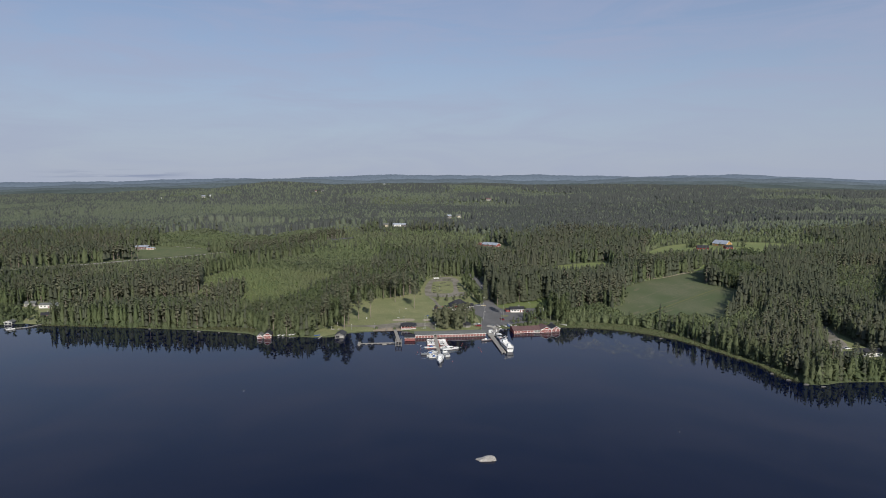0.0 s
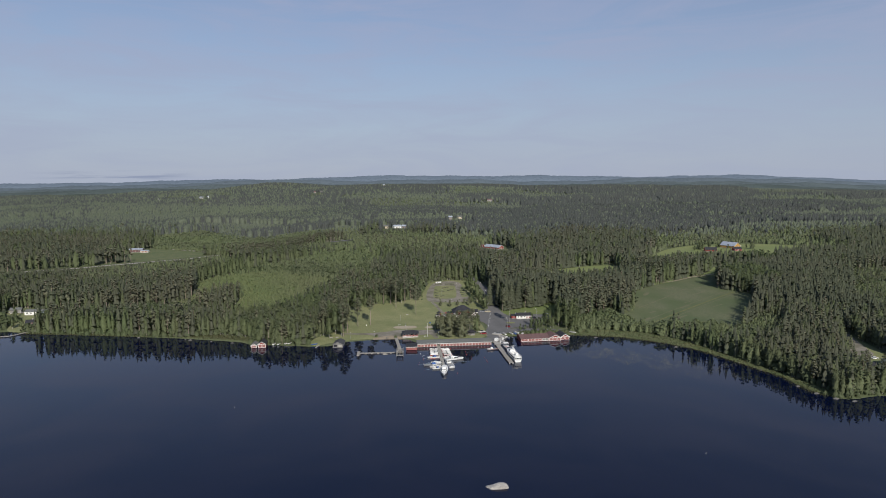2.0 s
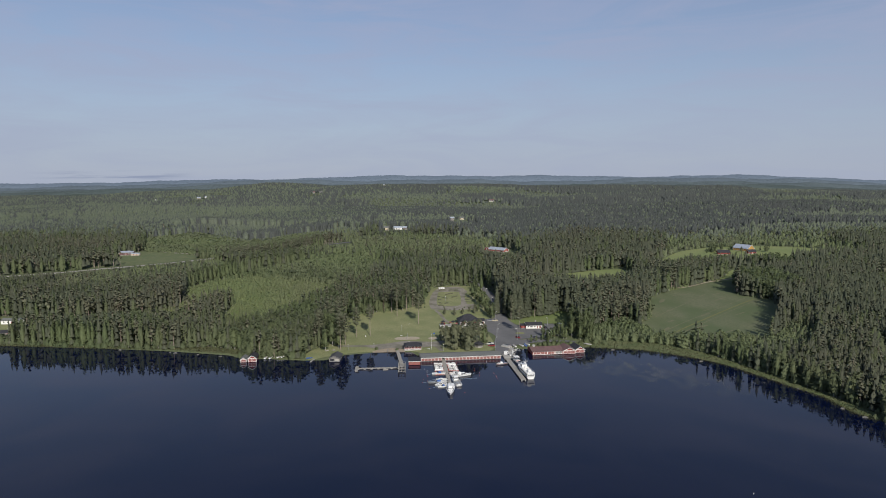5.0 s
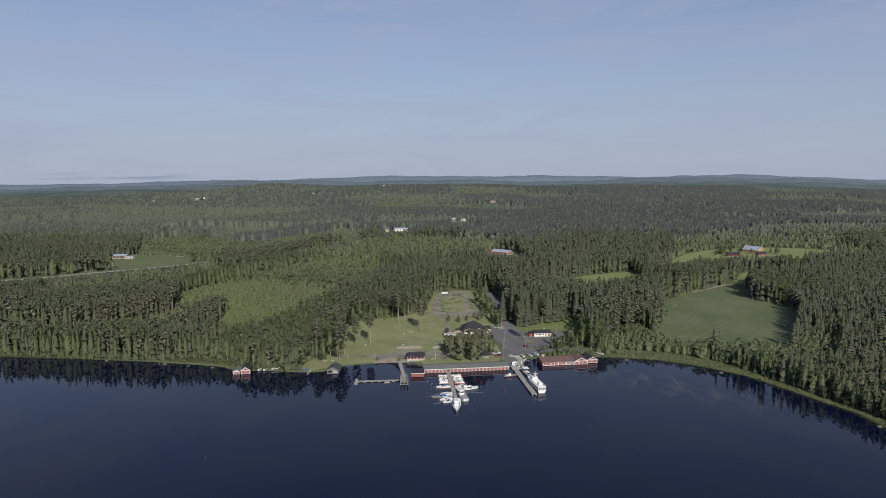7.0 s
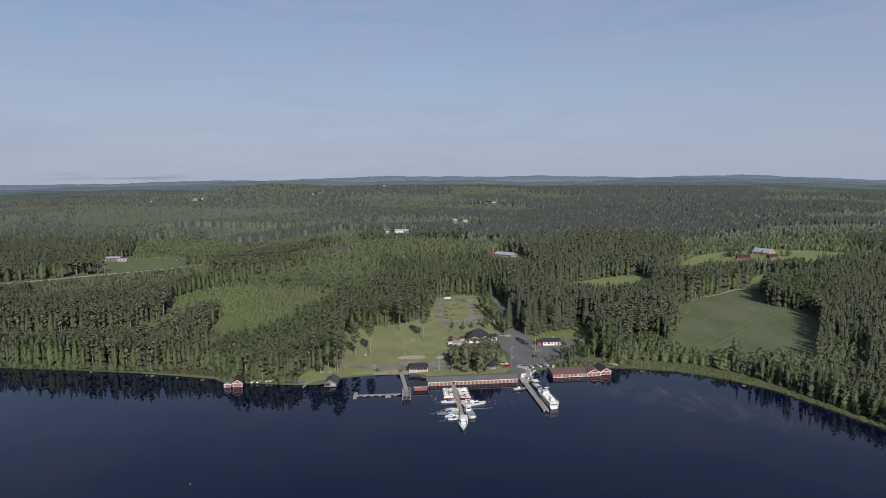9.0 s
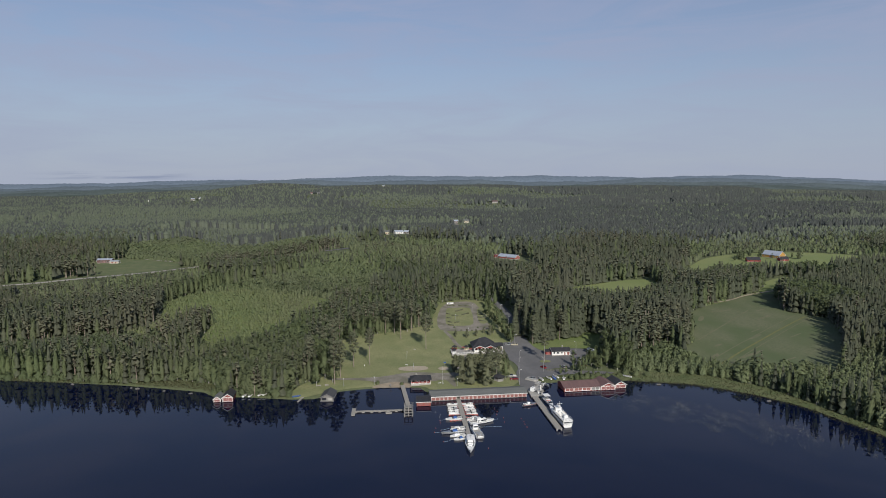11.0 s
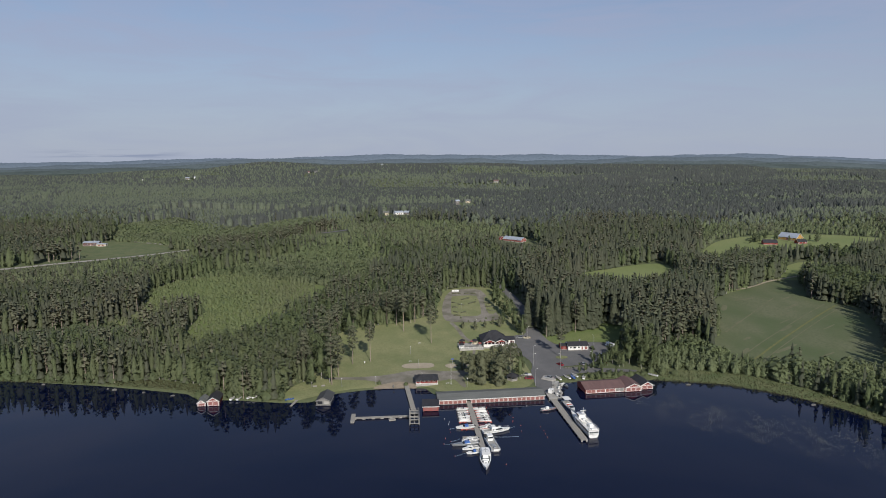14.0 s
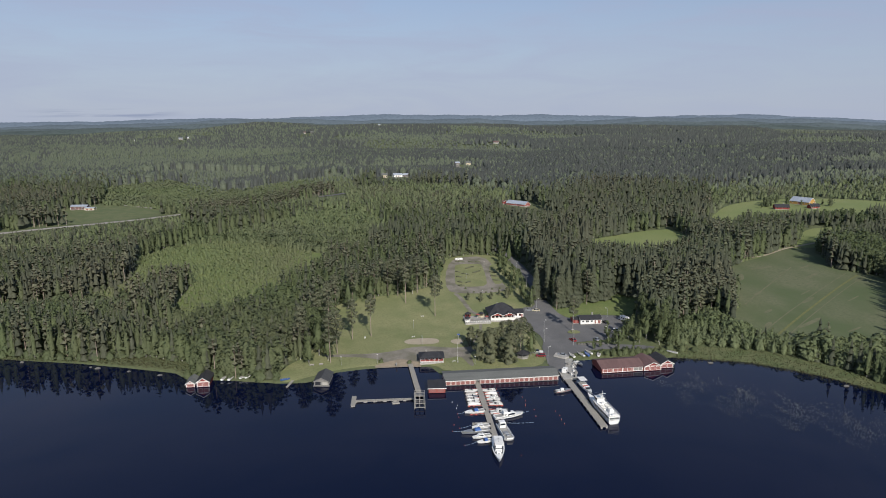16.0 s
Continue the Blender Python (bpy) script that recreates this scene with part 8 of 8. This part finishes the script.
KIND = {"pine_tree": (lambda q: tall_pine(1900, rng, q), ["pine", "bark"], 24, 1.0, (0.42, 0.5, 0.56)),
        "bushy_pine": (lambda q: dense_pine(3000, rng, q), ["dense_pine", "bark"], 18, 1.0, (0.33, 0.37, 0.40)),
        "spruce_tree": (lambda q: spruce(10, rng, q, 9, 420), ["spruce", "bark"], 24, 1.0, (0.14, 0.16, 0.18)),
        "birch_tree": (lambda q: full_birch(1700, rng, q), ["birch", "birch_bark"], 18, 1.0, (0.19, 0.22, 0.26)),
        "shrub": (lambda q: bush(160, rng), ["birch", "bark"], 2.0, 1.2, (0, 0))}
TEXT = {"pine_tree": "tall Scots pine with a bare trunk and open crown", "bushy_pine": "dense dark pine branched almost to the ground",
        "spruce_tree": "dark pointed spruce with drooping boughs", "birch_tree": "light green birch with a white trunk", "shrub": "low round green shrub"}
MASTER = {}


def tree(kind, x, y, H=None, group=""):
    make, mats, h0, wide, options = KIND[kind]
    H = H or h0
    pick = int(rng.integers(0, len(options)))
    key = (kind, pick)
    turn = float(rng.uniform(0, 360))
    m = pose(x, y, float(height(x, y)) - 0.1, 0, 0, turn)
    s = H / h0
    if key not in MASTER:
        ob = new(kind)
        tagged(ob, TEXT[kind], "shrub" if kind == "shrub" else "tree", group or kind.replace("_", " ") + "s")
        tree_parts(make(options[pick]), mats, ob, h0, wide, float(rng.random()))
        ob.matrix_basis = m @ Matrix.Diagonal((s, s, s, 1))
        MASTER[key] = ob
        return ob
    ob = copy_thing(MASTER[key], m)
    ob.scale = (s, s, s)
    return ob


for px, py, hh in ((-52.6, 27.4, 25), (-50.8, 38.5, 22), (-45.3, 57.6, 22), (-36.0, 61.7, 23), (-18.9, 113.8, 27), (-1.8, 91.5, 25), (-57, 58, 24), (-60, 75, 26),
                   (-58, 92, 25), (-50, 108, 25), (-38, 121, 24), (-24, 127, 26), (-12, 133, 24), (69.6, 99.5, 20), (89.4, 107.7, 22), (70.6, 64.0, 21), (65, 130, 24), (-64, 64, 24), (-30, 126, 23), (-68, 38, 25)):
    tree("pine_tree", px, py, hh)
for px, py, hh in ((17.8, 26.5, 16), (22.6, 24.0, 18), (30.8, 21.5, 17), (26.0, 32, 15), (14.5, 45.0, 11)):
    tree("bushy_pine", px, py, hh)
for px, py, hh in ((40, 40, 17), (36, 36, 17), (33.5, 42, 15), (43.5, 41, 13), (33.5, 28, 18), (37.5, 31, 17), (29.5, 34, 17)):
    tree("pine_tree", px, py, hh)
for px, py, hh in ((42.6, 30.5, 14), (45.1, 170.2, 14), (49.7, 147, 14), (51.7, 135, 15), (52.7, 119, 13), (55.5, 105, 13), (53, 109.5, 11), (97, 53, 11), (86, 54, 10), (87.5, 42, 8), (75, 38.5, 6), (90, 45, 9), (101, 47, 10), (104, 57, 12), (47, 160, 12),
                   (50, 185, 13), (49, 200, 12), (46, 125, 9), (110, 60, 12), (112, 70, 14), (111, 48, 13), (115, 42, 12), (79, 41, 5), (82, 29.5, 4), (86, 34, 6), (93, 33, 6), (-58, 46, 19), (-54, 30, 17), (-55.8, 41, 20), (-59.2, 36.2, 21), (-62, 46, 20), (-66, 55, 21), (-62, 24, 17), (-61, 66, 19), (-59, 84, 18), (-52, 103, 18), (-40, 116, 17), (-15, 131, 17), (-62, 58, 18)):
    tree("birch_tree", px, py, hh)
for px, py, hh in ((18.8, 117.2, 5), (26.5, 114.4, 6), (33.2, 118.9, 5), (43.2, 120.8, 7.5), (39, 126, 4)):
    tree("bushy_pine", px, py, hh)
for px, py, hh in ((60.5, 118, 24), (73, 105, 26), (78, 108, 25), (84, 110, 27), (94, 112, 26), (102, 116, 27), (68, 118, 25), (69, 126, 26), (71, 135, 27), (118, 122, 24), (125, 112, 23), (128, 104, 22), (122, 92, 22), (120, 80, 20), (117, 70, 20)):
    tree("spruce_tree", px, py, hh)
def hedge(ax, ay, bx, by, tall, wide):
    """A low, uneven row of clipped shrub from one end to the other."""
    long = math.hypot(bx - ax, by - ay)
    n = int(70 * long)
    r = rng
    s, a = r.uniform(-0.5, 0.5, n), r.uniform(0.05, math.pi - 0.05, n)
    bulge = (0.8 + 0.2 * np.sin(s * long * 2.1 + ax)) * np.clip(1.25 - 2.2 * np.abs(s) ** 3 * 4, 0.35, 1)
    o = np.stack([s * 0.3, np.cos(a), np.sin(a)], 1)
    c = np.stack([s * long, np.cos(a) * wide / 2 * bulge, np.sin(a) * tall * 0.9 * bulge], 1) * r.uniform(0.85, 1.05, (n, 1))
    v, f = tri_cloud(c, o, 0.20, r)
    core = Geo().along_x([(-wide * 0.36, 0), (-wide * 0.34, tall * 0.5), (0, tall * 0.72), (wide * 0.34, tall * 0.5), (wide * 0.36, 0)], -long * 0.46, long * 0.46)
    cv, cf = np.array([tuple(p) for p in core.v], float), []
    for q in core.f:
        cf += [(q[0], q[i], q[i + 1]) for i in range(1, len(q) - 1)]
    v, f, slot = joined([(v, f, 0), (cv, np.array(cf), 0)])
    ob = new("hedge", tree_mesh("hedge", v, f, slot, np.full(len(v), 0.3), ["pine"]))
    mx, my = (ax + bx) / 2, (ay + by) / 2
    ob.matrix_basis = pose(mx, my, float(height(mx, my)) + 0.15, 0, 0, math.degrees(math.atan2(by - ay, bx - ax)))
    tagged(ob, "low dark green hedge row between parking places", "hedge", "hedges in the parking yard")


for ends in ((15.8, 203.3, 22.9, 203.8), (25.4, 203.6, 29, 203.9), (30.5, 204, 34.5, 204), (22.0, 185.1, 28.5, 190.8), (26.7, 174.4, 32.4, 180.1), (14.8, 178.8, 17.8, 176.1), (18.4, 173.9, 23.6, 170.4), (14.4, 165.8, 18.2, 164.6), (14.9, 154.3, 18.0, 152.4),
             (19.6, 151.9, 23.5, 153.7), (14.4, 146.0, 19.1, 144.6), (38.0, 167.9, 44.4, 165.2), (38.2, 158.5, 44.0, 155.6), (38.0, 177.5, 43.0, 174.8)):
    hedge(*ends, 0.9 + 0.3 * float(rng.random()), 1.5 + 0.6 * float(rng.random()))
for px, py, hh in ((23.6, 131.6, 1.4), (31.5, 131.2, 1.4), (33, 186, 1.0), (31, 170, 0.9), (-29, 27.5, 2.6), (-15.5, 26, 2.4), (19, 139, 1.6), (36, 138, 1.6), (41, 139, 1.6), (-57, 100, 2), (-45, 118, 2.2), (-30, 124, 2), (-20, 130, 2.4), (3, 140, 2)):
    tree("shrub", px, py, hh)
for px, py, hh in ((395, 462, 10), (418, 470, 9), (455, 488, 9), (460, 470, 7), (430, 462, 8), (380, 455, 8)):
    tree("birch_tree", px, py, hh)
for px, py, hh in ((262, -80, 14), (270, -82, 15), (282, -80, 16), (293, -80, 16), (252, -78, 15), (300, -74, 17), (290, -84, 13), (276, -88, 14), (248, -96, 13), (238, -100, 14)):
    tree("pine_tree", px, py, hh)

for px, py, hh in ((106, 52, 16), (108, 62, 18), (112, 56, 17), (115, 50, 16), (110, 44, 13), (118, 60, 19), (114, 66, 18), (120, 52, 16), (117, 44, 13), (122, 66, 19), (112, 76, 18), (99, 47, 9), (93, 49, 9), (88, 47, 8), (96, 57, 10), (101, 60, 11), (84, 44, 7)):
    tree("birch_tree", px, py, hh)
for px, py, hh in ((77, 33.5, 2.6), (80, 32, 3.4), (83, 33, 3.8), (86, 31.5, 3.2), (89, 33, 4.2), (92, 31.5, 3.4), (95, 33, 4.0), (98, 32.5, 3.0), (101, 34, 3.6), (104, 33.5, 2.6), (85, 36, 3.0), (91, 36.5, 3.2), (97, 37, 2.8), (79, 36, 2.2), (108, 36, 2.5), (113, 38, 4.5), (118, 36, 5.0), (124, 34, 4.0)):
    tree("shrub", px, py, hh)

for px, py, hh in ((-308, 68, 10), (-322, 72, 12), (-335, 84, 13), (-320, 92, 9), (-300, 66, 9), (-328, 104, 10), (-342, 100, 14), (-306, 100, 11)):
    tree("birch_tree", px, py, hh)

# reeds and tall grass along the water
def reeds(poly, gap, tall, name, label):
    xs, ys = [p[0] for p in poly], [p[1] for p in poly]
    x, y = scatter(min(xs), max(xs), min(ys), max(ys), gap)
    ok = inside(poly, x, y)
    x, y = x[ok], y[ok]
    protos = []
    for _ in range(5):
        v, n = [], 9
        for k in range(n):
            a, q = rng.uniform(0, 6.28), rng.uniform(0, 0.45)
            cx, cy = q * math.cos(a), q * math.sin(a)
            dx, dy = rng.normal(0, 0.2, 2)
            e = rng.uniform(0, 6.28)
            w = 0.06
            v += [(cx - w * math.cos(e), cy - w * math.sin(e), 0), (cx + w * math.cos(e), cy + w * math.sin(e), 0), (cx + dx, cy + dy, rng.uniform(0.6, 1.1))]
        protos.append((np.array(v), np.arange(3 * n).reshape(-1, 3), np.zeros(n)))
    stand(name, protos, x, y, rng.uniform(0.6, 1.3, len(x)) * tall, np.full(len(x), 1.2), ["reed"], label, "reeds", 0.0)


BAND_R = [(p[0], p[1]) for p in SHORE_R[4:15]] + [(203, -108), (199, -97), (198, -76), (192, -61), (185, -41), (176, -19), (165, -6), (152, 4), (138, 15), (121, 21), (110, 24)]
reeds(BAND_R, 0.9, 0.9, "shore_reeds", "pale green reeds standing along the water's edge")
reeds([(-172, 36), (-150, 30), (-123, 23), (-114, 16), (-112, 22), (-120, 30), (-140, 38), (-158, 40), (-215, 46), (-260, 53), (-290, 57), (-290, 52), (-257, 48), (-215, 41)], 0.9, 0.8, "shore_reeds", "brownish reeds on a flat grass spit")
reeds(SHORE_R, 1.25, 0.8, "shore_grass_tufts", "tall uneven grass tufts on the shore meadow")
